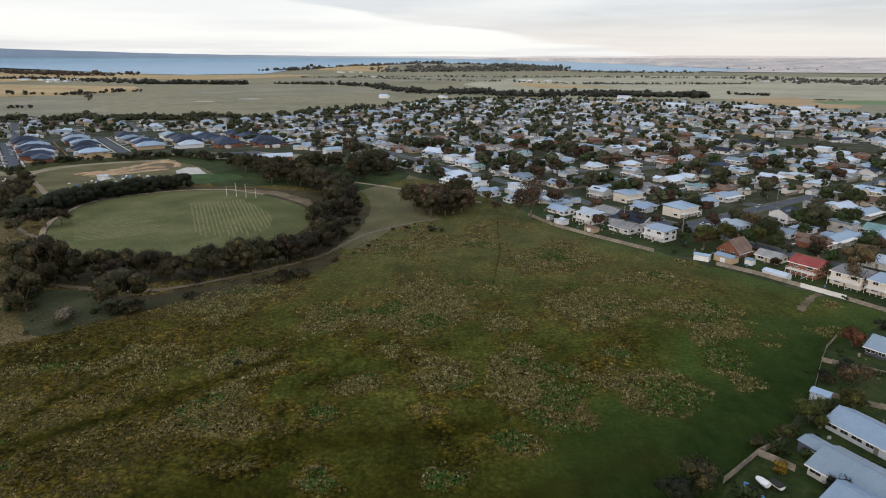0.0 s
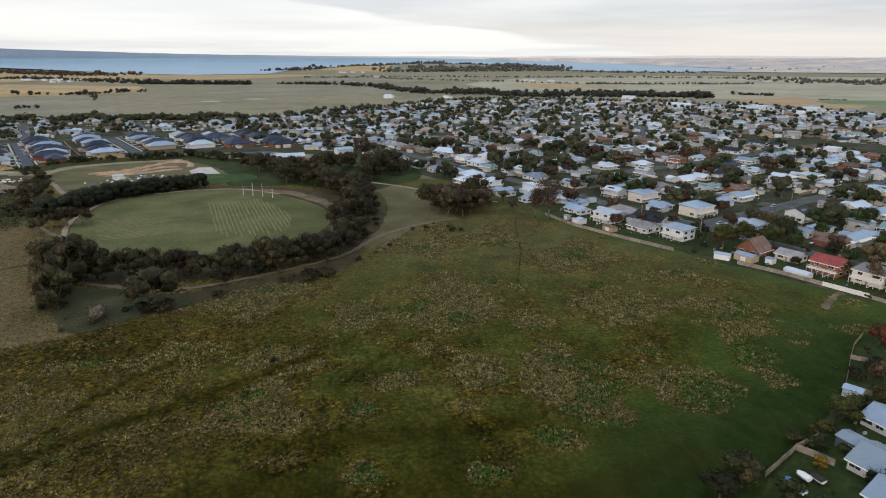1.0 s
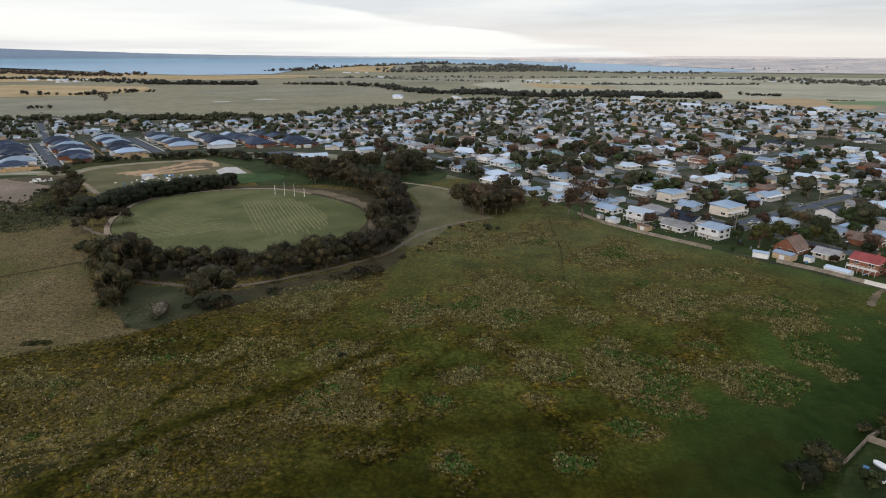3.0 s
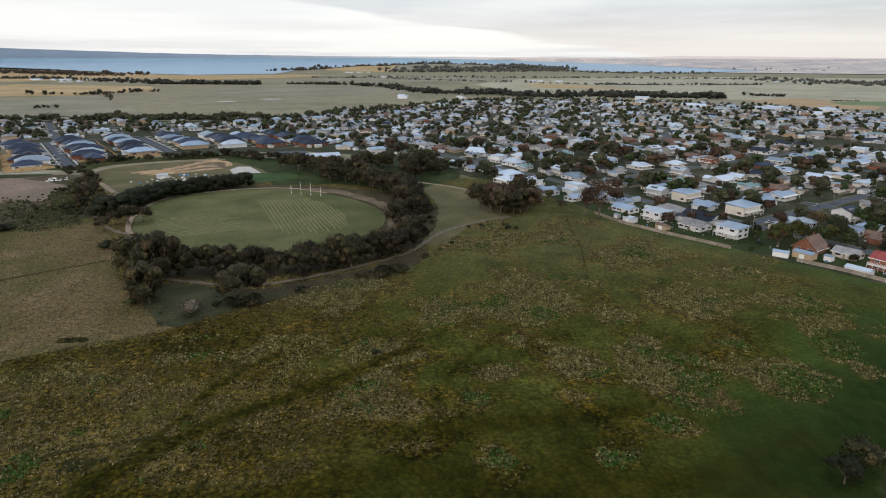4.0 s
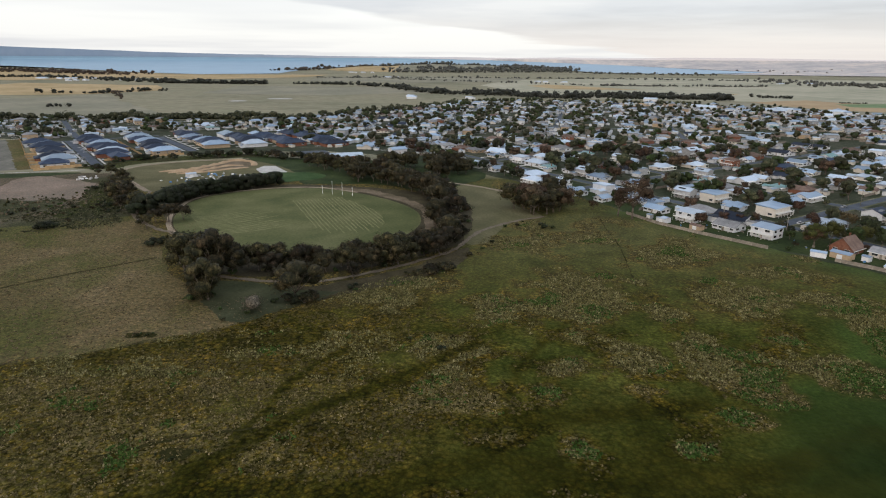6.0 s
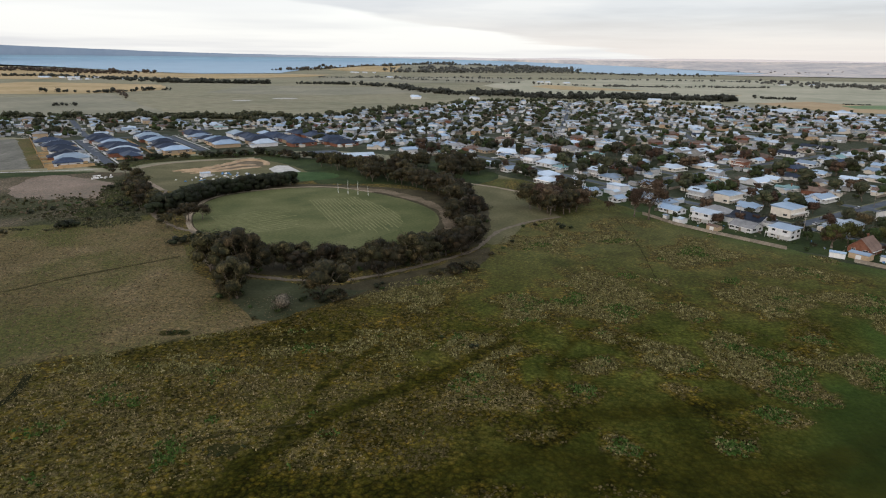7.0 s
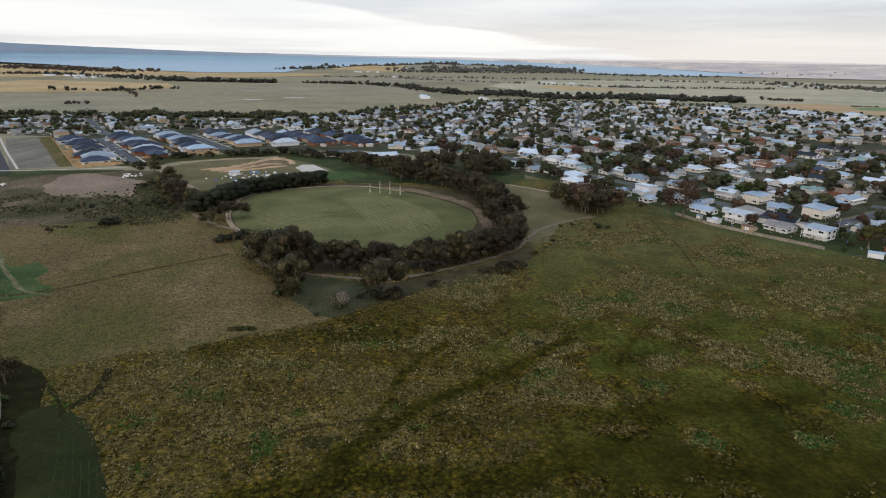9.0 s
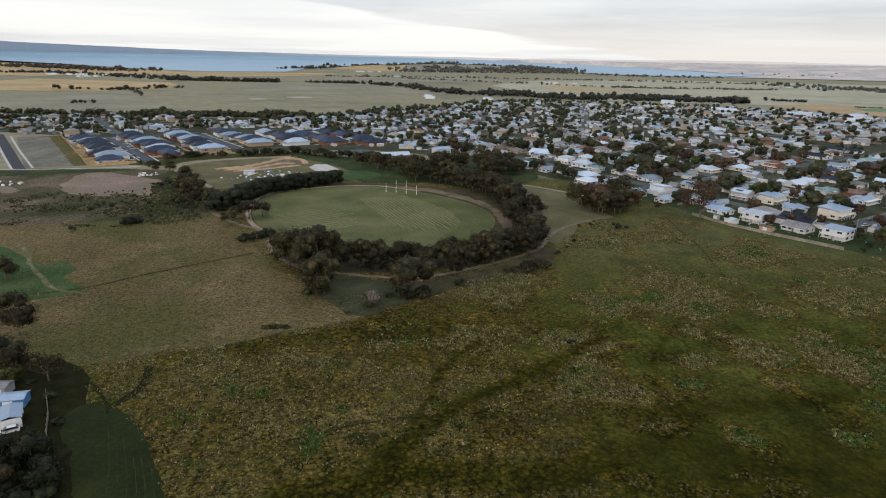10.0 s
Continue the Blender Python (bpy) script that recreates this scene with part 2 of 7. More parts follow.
    col, lumps, tint = tussocks(nt, tc.outputs["Object"], col, smooth.outputs[0])
    # pale heads stand in the pale growth only
    heads = N("ShaderNodeMath")
    heads.operation = "MULTIPLY"
    L(ramp(tint, (0.50, (0, 0, 0)), (0.62, (0.75, 0.75, 0.75))), heads.inputs[0])
    L(sep.outputs[2], heads.inputs[1])
    col = mix(heads.outputs[0], col, ramp(fin, (0.3, (0.058, 0.052, 0.018)), (0.7, (0.20, 0.168, 0.080))))
    # tussocks a few metres across, streaked by the wind
    tus = noise_tex(0.30, 4, 0.62, (1.0, 0.55, 1))
    col = mix(smooth.outputs[0], col, ramp(tus, (0.36, (0.50, 0.54, 0.55)), (0.5, (0.98, 0.97, 0.95)), (0.64, (1.45, 1.38, 1.25))), "MULTIPLY")
    # lush garden-side grass, its darkness partly vignetting put into the colour
    dark_fac = N("ShaderNodeAttribute")
    dark_fac.attribute_name = "lush_dark"
    col = mix(dark_fac.outputs["Fac"], col, ramp(tus, (0.36, (0.007, 0.017, 0.004)), (0.64, (0.018, 0.034, 0.009))))
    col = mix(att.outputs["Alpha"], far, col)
    L(col, b.inputs["Base Color"])
    bp = N("ShaderNodeBump")
    bp.inputs["Strength"].default_value, bp.inputs["Distance"].default_value = 0.6, 0.5
    lump = N("ShaderNodeMath")
    lump.operation = "SUBTRACT"
    L(fin, lump.inputs[0])
    L(lumps, lump.inputs[1])
    L(lump.outputs[0], bp.inputs["Height"])
    L(bp.outputs[0], b.inputs["Normal"])
    return mt


GRASS = ground_material()
TAN = rough_grass("dry_grass", [(0.078, 0.065, 0.028), (0.122, 0.097, 0.050), (0.170, 0.133, 0.080)], (0.080, 0.080, 0.028), amount=0.5)
OVALG = material("oval_turf", [(0.056, 0.068, 0.024), (0.086, 0.095, 0.037), (0.126, 0.126, 0.058)], 0.95, 0.05, 0.9, 0.2)
OVALL = material("oval_turf_stripe", [(0.095, 0.104, 0.042), (0.145, 0.145, 0.066), (0.19, 0.18, 0.092)], 0.95, 0.3, 1.5, 0.2)
# oval turf again, with the trees' shade put into the colour
OVALD = material("oval_tree_shade_turf", [(0.048, 0.060, 0.020), (0.072, 0.083, 0.030), (0.102, 0.108, 0.045)], 0.95, 0.05, 0.9, 0.2)
LAWN = material("lawn", [(0.012, 0.020, 0.008), (0.022, 0.031, 0.014), (0.042, 0.046, 0.027), (0.085, 0.080, 0.064)], 0.95, 0.06, 0.5, 0.3)
GARDENG = material("garden_grass", [(0.010, 0.018, 0.005), (0.022, 0.037, 0.009), (0.045, 0.056, 0.018)], 0.95, 0.07, 0.6, 0.3)
MOWN = material("mown_grass", [(0.007, 0.012, 0.002), (0.013, 0.020, 0.004), (0.024, 0.030, 0.007)], 0.95, 0.08, 0.9, 0.3)
HOLLOWG = material("lush_hollow_grass", [(0.014, 0.036, 0.010), (0.030, 0.064, 0.018), (0.060, 0.092, 0.034)], 0.95, 0.08, 0.8, 0.3)
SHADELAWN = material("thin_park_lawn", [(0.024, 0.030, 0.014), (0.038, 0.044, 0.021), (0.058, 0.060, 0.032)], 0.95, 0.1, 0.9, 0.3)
SCRUBG = rough_grass("rank_growth", [(0.026, 0.036, 0.010), (0.048, 0.060, 0.018), (0.080, 0.080, 0.030)], (0.040, 0.040, 0.020))
DIRT = material("sandy_dirt", [(0.17, 0.135, 0.10), (0.25, 0.20, 0.15), (0.33, 0.27, 0.20)], 0.95, 0.10, 1.5, 0.3)
CLAY = material("orange_clay", [(0.24, 0.165, 0.10), (0.33, 0.235, 0.15), (0.42, 0.315, 0.21)], 0.95, 0.12, 1.2, 0.3)
BARE = rough_grass("bare_ground", [(0.058, 0.050, 0.036), (0.100, 0.084, 0.062), (0.17, 0.138, 0.112)], (0.046, 0.050, 0.026), amount=0.55)
CONC = material("concrete", [(0.30, 0.30, 0.29), (0.42, 0.41, 0.40), (0.50, 0.49, 0.47)], 0.9, 0.2, 2.0, 0.1)
ASPH = material("asphalt", [(0.034, 0.043, 0.060), (0.056, 0.070, 0.094), (0.078, 0.092, 0.118)], 0.75, 0.15, 3.0, 0.1)
SEA = material("sea_water", [(0.21, 0.33, 0.44), (0.25, 0.38, 0.49)], 0.5, 0.002, 0.01, 0.0, spec=0.5)
STRAW = material("straw_paddock", [(0.25, 0.195, 0.10), (0.35, 0.265, 0.145), (0.45, 0.34, 0.20)], 0.95, 0.006, 0.06, 0.0, spec=0.1)
# grey-green grass, with added blue for the haze over it
GREENP = material("grazed_paddock", [(0.16, 0.16, 0.118), (0.205, 0.198, 0.148), (0.265, 0.245, 0.185)], 0.95, 0.008, 0.07, 0.0, spec=0.1)
CLAYP = material("tan_paddock", [(0.26, 0.19, 0.11), (0.33, 0.245, 0.15), (0.38, 0.30, 0.19)], 0.95, 0.008, 0.06, 0.0, spec=0.1)
LUSHP = material("lush_paddock", [(0.11, 0.17, 0.085), (0.14, 0.20, 0.105), (0.18, 0.23, 0.13)], 0.95, 0.01, 0.08, 0.0, spec=0.1)
# pasture colour lightened by painted distance haze
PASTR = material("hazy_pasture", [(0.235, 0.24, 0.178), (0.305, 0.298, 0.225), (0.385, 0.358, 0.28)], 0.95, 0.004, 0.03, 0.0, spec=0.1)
PINKD = rough_grass("pinkish_dirt", [(0.14, 0.110, 0.092), (0.205, 0.162, 0.138), (0.28, 0.218, 0.19)], (0.17, 0.142, 0.12), amount=0.3)
PARKG = material("park_grass", [(0.064, 0.064, 0.029), (0.096, 0.090, 0.044), (0.138, 0.122, 0.066)], 0.95, 0.05, 0.8, 0.25)
VERGE = material("verge", [(0.06, 0.07, 0.03), (0.10, 0.10, 0.05), (0.2, 0.19, 0.15)], 0.95, 0.12, 0.9, 0.2)
# sandy dirt darkened: the trees' shade over the path is in the colour
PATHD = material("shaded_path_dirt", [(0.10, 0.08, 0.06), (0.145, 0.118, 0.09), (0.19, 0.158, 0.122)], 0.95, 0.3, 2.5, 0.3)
SANDB = material("dry_bank", [(0.070, 0.058, 0.034), (0.120, 0.094, 0.062), (0.18, 0.140, 0.100)], 0.95, 0.12, 1.2, 0.3)
EARTH = material("dark_brown_earth", [(0.024, 0.022, 0.011), (0.045, 0.038, 0.020), (0.072, 0.060, 0.034)], 0.95, 0.12, 1.2, 0.4)
NEWFENCE = material("new_timber", [(0.36, 0.24, 0.12), (0.44, 0.30, 0.16), (0.50, 0.36, 0.21)], 0.85, 0.8, 6, 0.15, vary=0.15)
PAINTB = material("blue_paint", [(0.06, 0.16, 0.32), (0.09, 0.22, 0.42)], 0.5, 0.8, 6, 0.05)
# pinkish haze over the far country is put into this colour
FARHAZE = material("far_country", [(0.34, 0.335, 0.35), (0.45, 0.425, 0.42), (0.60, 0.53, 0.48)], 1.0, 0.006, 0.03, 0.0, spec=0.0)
CARP = material("car_paint", [(0.30, 0.31, 0.33), (0.38, 0.39, 0.41)], 0.25, 0.5, 4, 0.0, vary=0.9, spec=0.5)
BARK = material("bark", [(0.07, 0.055, 0.042), (0.13, 0.105, 0.085), (0.22, 0.19, 0.16)], 0.9, 1.2, 8, 0.4)
FRESH = material("fresh_asphalt", [(0.014, 0.016, 0.022), (0.022, 0.025, 0.034), (0.03, 0.034, 0.045)], 0.7, 0.15, 3.0, 0.05)
LOTG = material("scraped_lot", [(0.075, 0.077, 0.062), (0.125, 0.122, 0.104), (0.19, 0.18, 0.158)], 0.95, 0.05, 0.5, 0.3, stretch=(1, 0.3, 1))
TIMBER = material("weathered_timber", [(0.16, 0.135, 0.11), (0.24, 0.21, 0.175), (0.32, 0.28, 0.24)], 0.9, 0.8, 6, 0.2, vary=0.2)
PALEFENCE = material("white_paint", [(0.62, 0.61, 0.59), (0.74, 0.73, 0.71)], 0.6, 0.8, 6, 0.05, vary=0.05)
METALW = material("white_metal", [(0.68, 0.69, 0.70), (0.78, 0.78, 0.78)], 0.45, 0.8, 6, 0.0)
GLASS = glass_material("window_glass", (0.02, 0.024, 0.03))
DARKV = material("rubber", [(0.02, 0.02, 0.02), (0.035, 0.035, 0.035)], 0.8, 3, 12, 0.1)

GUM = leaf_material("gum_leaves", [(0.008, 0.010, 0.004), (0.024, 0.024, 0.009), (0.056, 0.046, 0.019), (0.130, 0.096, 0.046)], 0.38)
RUSTY = leaf_material("russet_leaves", [(0.028, 0.020, 0.012), (0.068, 0.043, 0.024), (0.12, 0.078, 0.046)], 0.3)
RUSTG = leaf_material("reddish_gum_leaves", [(0.026, 0.019, 0.012), (0.062, 0.042, 0.025), (0.11, 0.072, 0.045), (0.16, 0.108, 0.07)], 0.2)
# dark trodden grass of wheel tracks, and the yard's painted shade
TRODSHADE = material("trodden_and_shaded_grass", [(0.007, 0.009, 0.003), (0.013, 0.014, 0.005), (0.024, 0.022, 0.008)], 0.95, 0.3, 1.5, 0.4, spec=0.05)
FAINT = material("faint_trodden_grass", [(0.022, 0.020, 0.008), (0.038, 0.034, 0.013), (0.060, 0.050, 0.022)], 0.95, 0.3, 1.5, 0.4, spec=0.05)
WORN = material("worn_meadow_line", [(0.012, 0.014, 0.004), (0.024, 0.024, 0.007), (0.040, 0.036, 0.011)], 0.95, 0.3, 1.5, 0.4, spec=0.05)
REDL = leaf_material("rust_red_leaves", [(0.045, 0.016, 0.009), (0.098, 0.034, 0.018), (0.16, 0.06, 0.03)], 0.1)
TANL = leaf_material("tan_brown_leaves", [(0.050, 0.034, 0.016), (0.10, 0.07, 0.034), (0.18, 0.13, 0.068)], 0.1)
OLIVEL = leaf_material("olive_green_leaves", [(0.024, 0.030, 0.006), (0.056, 0.066, 0.014), (0.11, 0.115, 0.03)], 0.1)
# windbreak leaves, greyed by distance haze that is part of the colour
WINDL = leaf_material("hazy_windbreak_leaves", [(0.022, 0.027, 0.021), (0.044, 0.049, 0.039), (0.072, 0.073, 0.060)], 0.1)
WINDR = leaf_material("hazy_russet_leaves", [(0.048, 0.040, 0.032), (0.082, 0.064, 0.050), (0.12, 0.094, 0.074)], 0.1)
PALELEAF = leaf_material("greyish_pink_leaves", [(0.075, 0.062, 0.045), (0.125, 0.104, 0.080), (0.19, 0.16, 0.125)], 0.1)
# leaves of the farthest woods, paled with painted haze
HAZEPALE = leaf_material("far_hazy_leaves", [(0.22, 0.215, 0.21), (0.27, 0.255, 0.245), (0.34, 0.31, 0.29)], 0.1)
HAZELEAF = leaf_material("haze_tinted_leaves", [(0.085, 0.095, 0.085), (0.12, 0.125, 0.112), (0.17, 0.165, 0.15)], 0.1)
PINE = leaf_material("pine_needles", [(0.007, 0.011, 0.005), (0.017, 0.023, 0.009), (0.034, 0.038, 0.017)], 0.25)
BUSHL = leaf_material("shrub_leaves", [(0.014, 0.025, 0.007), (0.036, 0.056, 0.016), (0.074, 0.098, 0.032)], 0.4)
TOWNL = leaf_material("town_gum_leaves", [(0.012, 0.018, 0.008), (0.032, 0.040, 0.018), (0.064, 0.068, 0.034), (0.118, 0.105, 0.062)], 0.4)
YELLOW = leaf_material("yellow_leaves", [(0.12, 0.085, 0.01), (0.28, 0.19, 0.02), (0.4, 0.28, 0.04)], 0.2)
TUFT = leaf_material("meadow_tufts", [(0.046, 0.043, 0.014), (0.082, 0.071, 0.027), (0.130, 0.108, 0.050)], 0.0, 0.03)
TUFTG = leaf_material("green_weeds", [(0.024, 0.050, 0.009), (0.049, 0.090, 0.019), (0.095, 0.138, 0.040)], 0.0, 0.03)
TUFTD = leaf_material("dry_tufts", [(0.075, 0.064, 0.030), (0.125, 0.100, 0.055), (0.19, 0.150, 0.092)], 0.0, 0.03)
SCRUBT = leaf_material("scrub_weeds", [(0.020, 0.024, 0.010), (0.05, 0.05, 0.024), (0.13, 0.115, 0.075)], 0.0, 0.05)
TUFTW = leaf_material("pale_seed_heads", [(0.064, 0.060, 0.018), (0.150, 0.130, 0.056), (0.33, 0.278, 0.152)], 0.0, 0.03)

WALLS = {
    "white": material("white_weatherboard", [(0.52, 0.53, 0.55), (0.60, 0.61, 0.63), (0.67, 0.68, 0.70)], 0.7, 0.6, 5, 0.1, vary=0.12),
    "cream": material("cream_weatherboard", [(0.49, 0.455, 0.405), (0.56, 0.52, 0.46), (0.63, 0.585, 0.52)], 0.7, 0.6, 5, 0.1, vary=0.15),
    "grey": material("grey_cladding", [(0.26, 0.26, 0.26), (0.33, 0.33, 0.33), (0.40, 0.40, 0.40)], 0.7, 0.6, 5, 0.1, vary=0.3),
    "brick": material("red_brick", [(0.13, 0.055, 0.036), (0.19, 0.082, 0.052), (0.25, 0.12, 0.08)], 0.85, 0.9, 9, 0.2, vary=0.2),
    "tan": material("tan_brick", [(0.32, 0.23, 0.15), (0.40, 0.30, 0.20), (0.46, 0.36, 0.25)], 0.85, 0.9, 9, 0.2, vary=0.2),
    "blue": material("dark_blue_cladding", [(0.05, 0.06, 0.08), (0.08, 0.09, 0.115)], 0.7, 0.6, 5, 0.1, vary=0.2),
}
ROOFS = {
    "zinc": material("zinc_roof", [(0.175, 0.255, 0.365), (0.205, 0.29, 0.405), (0.24, 0.33, 0.45)], 0.4, 0.25, 3, 0.05, vary=0.3, spec=0.4, stretch=(1, 0.25, 1)),
    "pale": material("pale_metal_roof", [(0.33, 0.415, 0.525), (0.38, 0.465, 0.575), (0.43, 0.51, 0.62)], 0.4, 0.25, 3, 0.05, vary=0.2, spec=0.4, stretch=(1, 0.25, 1)),
    "steel": material("steel_blue_roof", [(0.15, 0.205, 0.27), (0.17, 0.23, 0.30), (0.195, 0.26, 0.335)], 0.4, 0.25, 3, 0.05, vary=0.15, stretch=(1, 0.25, 1), spec=0.4),
    "slate": material("slate_blue_roof", [(0.016, 0.025, 0.048), (0.022, 0.034, 0.062), (0.032, 0.047, 0.082)], 0.6, 0.3, 3, 0.05, vary=0.5),
    "grey": material("grey_tile_roof", [(0.14, 0.145, 0.155), (0.20, 0.205, 0.215), (0.27, 0.27, 0.28)], 0.7, 0.3, 3, 0.1, vary=0.3),
    "brown": material("brown_tile_roof", [(0.085, 0.058, 0.048), (0.13, 0.090, 0.074), (0.18, 0.13, 0.108)], 0.8, 0.3, 3, 0.1, vary=0.3),
    "teal": material("teal_metal_roof", [(0.10, 0.20, 0.21), (0.14, 0.26, 0.27), (0.2, 0.31, 0.32)], 0.5, 0.3, 3, 0.05, vary=0.15),
    "red": material("red_metal_roof", [(0.15, 0.030, 0.032), (0.21, 0.045, 0.045), (0.27, 0.07, 0.065)], 0.5, 0.3, 3, 0.05, vary=0.15),
}

# ---- helpers for meshes ----
D1, D2 = Vector((0.551, -0.835)), Vector((0.835, 0.551))   # the street grid: along the meadow's fence, and into the town


def grid(u, v):
    p = D1 * u + D2 * v
    return p.x, p.y


def raw_mesh(name, verts, faces, mats, index=None, smooth=False):
    """verts: n x 3 and faces: m x k, as arrays."""
    verts, faces = np.asarray(verts, float), np.asarray(faces, int)
    me = bpy.data.meshes.new(name)
    me.vertices.add(len(verts))
    me.vertices.foreach_set("co", verts.ravel())
    k = faces.shape[1]
    me.loops.add(faces.size)
    me.loops.foreach_set("vertex_index", faces.ravel())
    me.polygons.add(len(faces))
    me.polygons.foreach_set("loop_start", np.arange(len(faces)) * k)
    if index is not None:
        me.polygons.foreach_set("material_index", np.asarray(index, int))
    for m in mats:
        me.materials.append(m)
    me.polygons.foreach_set("use_smooth", np.full(len(faces), smooth))
    me.update(calc_edges=True)
    me.validate()
    return me


def bm_mesh(name, bm, *mats):
    me = bpy.data.meshes.new(name)
    bmesh.ops.recalc_face_normals(bm, faces=bm.faces)
    bm.to_mesh(me)
    bm.free()
    for m in mats:
        me.materials.append(m)
    return me


def part(name, data, parent, label="", m=None):
    """Links a mesh as one object under a thing or a part."""
    ob = new(name, data)
    ob.parent = parent
    if m is not None:
        ob.matrix_basis = m
    if label:
        ob["label"] = label
    return ob


def thing(name, label, category, m=None, group="", kind="", data=None):
    ob = new(name, data)
    if m is not None:
        ob.matrix_basis = m
    return tagged(ob, label, category, group, kind)


def add_box(bm, x0, x1, y0, y1, z0, z1, mi=0):
    vs = [bm.verts.new((x, y, z)) for z in (z0, z1) for x, y in ((x0, y0), (x1, y0), (x1, y1), (x0, y1))]
    for f in ((3, 2, 1, 0), (4, 5, 6, 7), (0, 1, 5, 4), (1, 2, 6, 5), (2, 3, 7, 6), (3, 0, 4, 7)):
        bm.faces.new([vs[i] for i in f]).material_index = mi


def add_tube(bm, p0, p1, r0, r1, n=6, mi=0):
    p0, p1 = Vector(p0), Vector(p1)
    q = (p1 - p0).to_track_quat("Z", "Y")
    rings = []
    for p, r in ((p0, r0), (p1, r1)):
        rings.append([bm.verts.new(p + q @ Vector((r * math.cos(2 * math.pi * i / n), r * math.sin(2 * math.pi * i / n), 0))) for i in range(n)])
    for i in range(n):
        j = (i + 1) % n
        f = bm.faces.new((rings[0][i], rings[0][j], rings[1][j], rings[1][i]))
        f.material_index, f.smooth = mi, True
    for ring in (rings[0][::-1], rings[1]):
        bm.faces.new(ring).material_index = mi


def box_mesh(name, x0, x1, y0, y1, z0, z1, mat):
    bm = bmesh.new()
    add_box(bm, x0, x1, y0, y1, z0, z1)
    return bm_mesh(name, bm, mat)


def inside(p, poly):
    x, y = p
    hit = False
    for (x0, y0), (x1, y1) in zip(poly, poly[1:] + poly[:1]):
        if (y0 > y) != (y1 > y) and x < (x1 - x0) * (y - y0) / (y1 - y0) + x0:
            hit = not hit
    return hit


def line_dist(p, line):
    best = 1e9
    for a, b in zip(line, line[1:]):
        dx, dy = b[0] - a[0], b[1] - a[1]
        u = max(0, min(1, ((p[0] - a[0]) * dx + (p[1] - a[1]) * dy) / (dx * dx + dy * dy)))
        best = min(best, math.hypot(p[0] - a[0] - u * dx, p[1] - a[1] - u * dy))
    return best


def smooth_line(pts, step=4.0, closed=False):
    """A Catmull-Rom line through pts, in steps of about that many metres."""
    n, out = len(pts), []
    for i in range(n if closed else n - 1):
        if closed:
            a, b, c, d = (Vector(pts[(i + k) % n]) for k in (-1, 0, 1, 2))
        else:
            a, b, c, d = (Vector(pts[max(0, min(n - 1, i + k))]) for k in (-1, 0, 1, 2))
        m = max(1, int((c - b).length / step))
        for j in range(m):
            u = j / m
            p = 0.5 * ((2 * b) + (c - a) * u + (2 * a - 5 * b + 4 * c - d) * u * u + (3 * b - a - 3 * c + d) * u ** 3)
            out.append((p.x, p.y))
    if not closed:
        out.append(tuple(pts[-1]))
    return out


def sheet(name, pts, z, mat, label, category="ground", rough=0.0, curved=True, step=4.0, thick=0.0):
    """A thin layer of ground with a ragged rim."""
    line = smooth_line(pts, step, True) if curved else [tuple(p) for p in pts]
    if rough and not curved:
        line = [tuple(Vector(a).lerp(Vector(b), i / max(1, int((Vector(b) - Vector(a)).length / step)))) for a, b in zip(line, line[1:] + line[:1]) for i in range(max(1, int((Vector(b) - Vector(a)).length / step)))]
    out = []
    for x, y in line:
        n = noise.noise_vector((x * 0.11, y * 0.11, z)) + 0.6 * noise.noise_vector((x * 0.45, y * 0.45, z))
        out.append((x + rough * n.x, y + rough * n.y))
    bm = bmesh.new()
    top = [bm.verts.new((x, y, z)) for x, y in out]
    f = bm.faces.new(top)
    if f.normal.z < 0 or sum(a[0] * b[1] - a[1] * b[0] for a, b in zip(out, out[1:] + out[:1])) < 0:
        f.normal_flip()
    if thick:
        low = [bm.verts.new((v.co.x, v.co.y, z - thick)) for v in top]
        for i in range(len(top)):
            j = (i + 1) % len(top)
            bm.faces.new((top[i], top[j], low[j], low[i]))
    me = bpy.data.meshes.new(name)
    bm.to_mesh(me)
    bm.free()
    me.materials.append(mat)
    return thing(name, label, category, kind="structure", data=me)


def strip(name, pts, width, z, mat, label, category, rough=0.0, step=4.0, kind="structure"):
    line = smooth_line(pts, step)
    vs, fs = [], []
    for i, p in enumerate(line):
        a, b = Vector(line[max(0, i - 1)]), Vector(line[min(len(line) - 1, i + 1)])
        t = (b - a).normalized()
        s = Vector((-t.y, t.x))
        for k in (1, -1):
            w = width / 2 + rough * noise.noise((p[0] * 0.3, p[1] * 0.3, 7 * k + z))
            q = Vector(p) + s * w * k
            vs.append((q.x, q.y, z))
        if i:
            fs.append((2 * i - 1, 2 * i + 1, 2 * i, 2 * i - 2)[::1])
    me = raw_mesh(name, vs, fs, [mat])
    if me.polygons[0].normal.z < 0:
        me.flip_normals()
    return thing(name, label, category, kind=kind, data=me)


# ---- the land ----
MID = (-45.0, -10.0)


def bowl(x, y):
    """Beyond 2.4 km the distance is drawn together and lifted towards eye height, so that the land reaches the horizon."""
    d = math.hypot(x - MID[0], y - MID[1])
    if d < 2400:
        return x, y, 0.0
    e = 2400 + 2300 * (1 - math.exp(-(d - 2400) / 2300))
    s = e / d
    return MID[0] + s * (x - MID[0]), MID[1] + s * (y - MID[1]), 81.0 * (1 - s)


# the meadow's rim: rough grass to the west, the path, the town's fence, the gardens
MEADOW_EDGE = [(-300, 60), (-196, 132), (-160, 148), (-135, 161), (-120, 171), (-101, 192), (-79, 211), (-60, 226), (-50, 240), (-42, 254), (-34, 275), (-8, 305), (0, 312), (30, 322), (43, 320)]
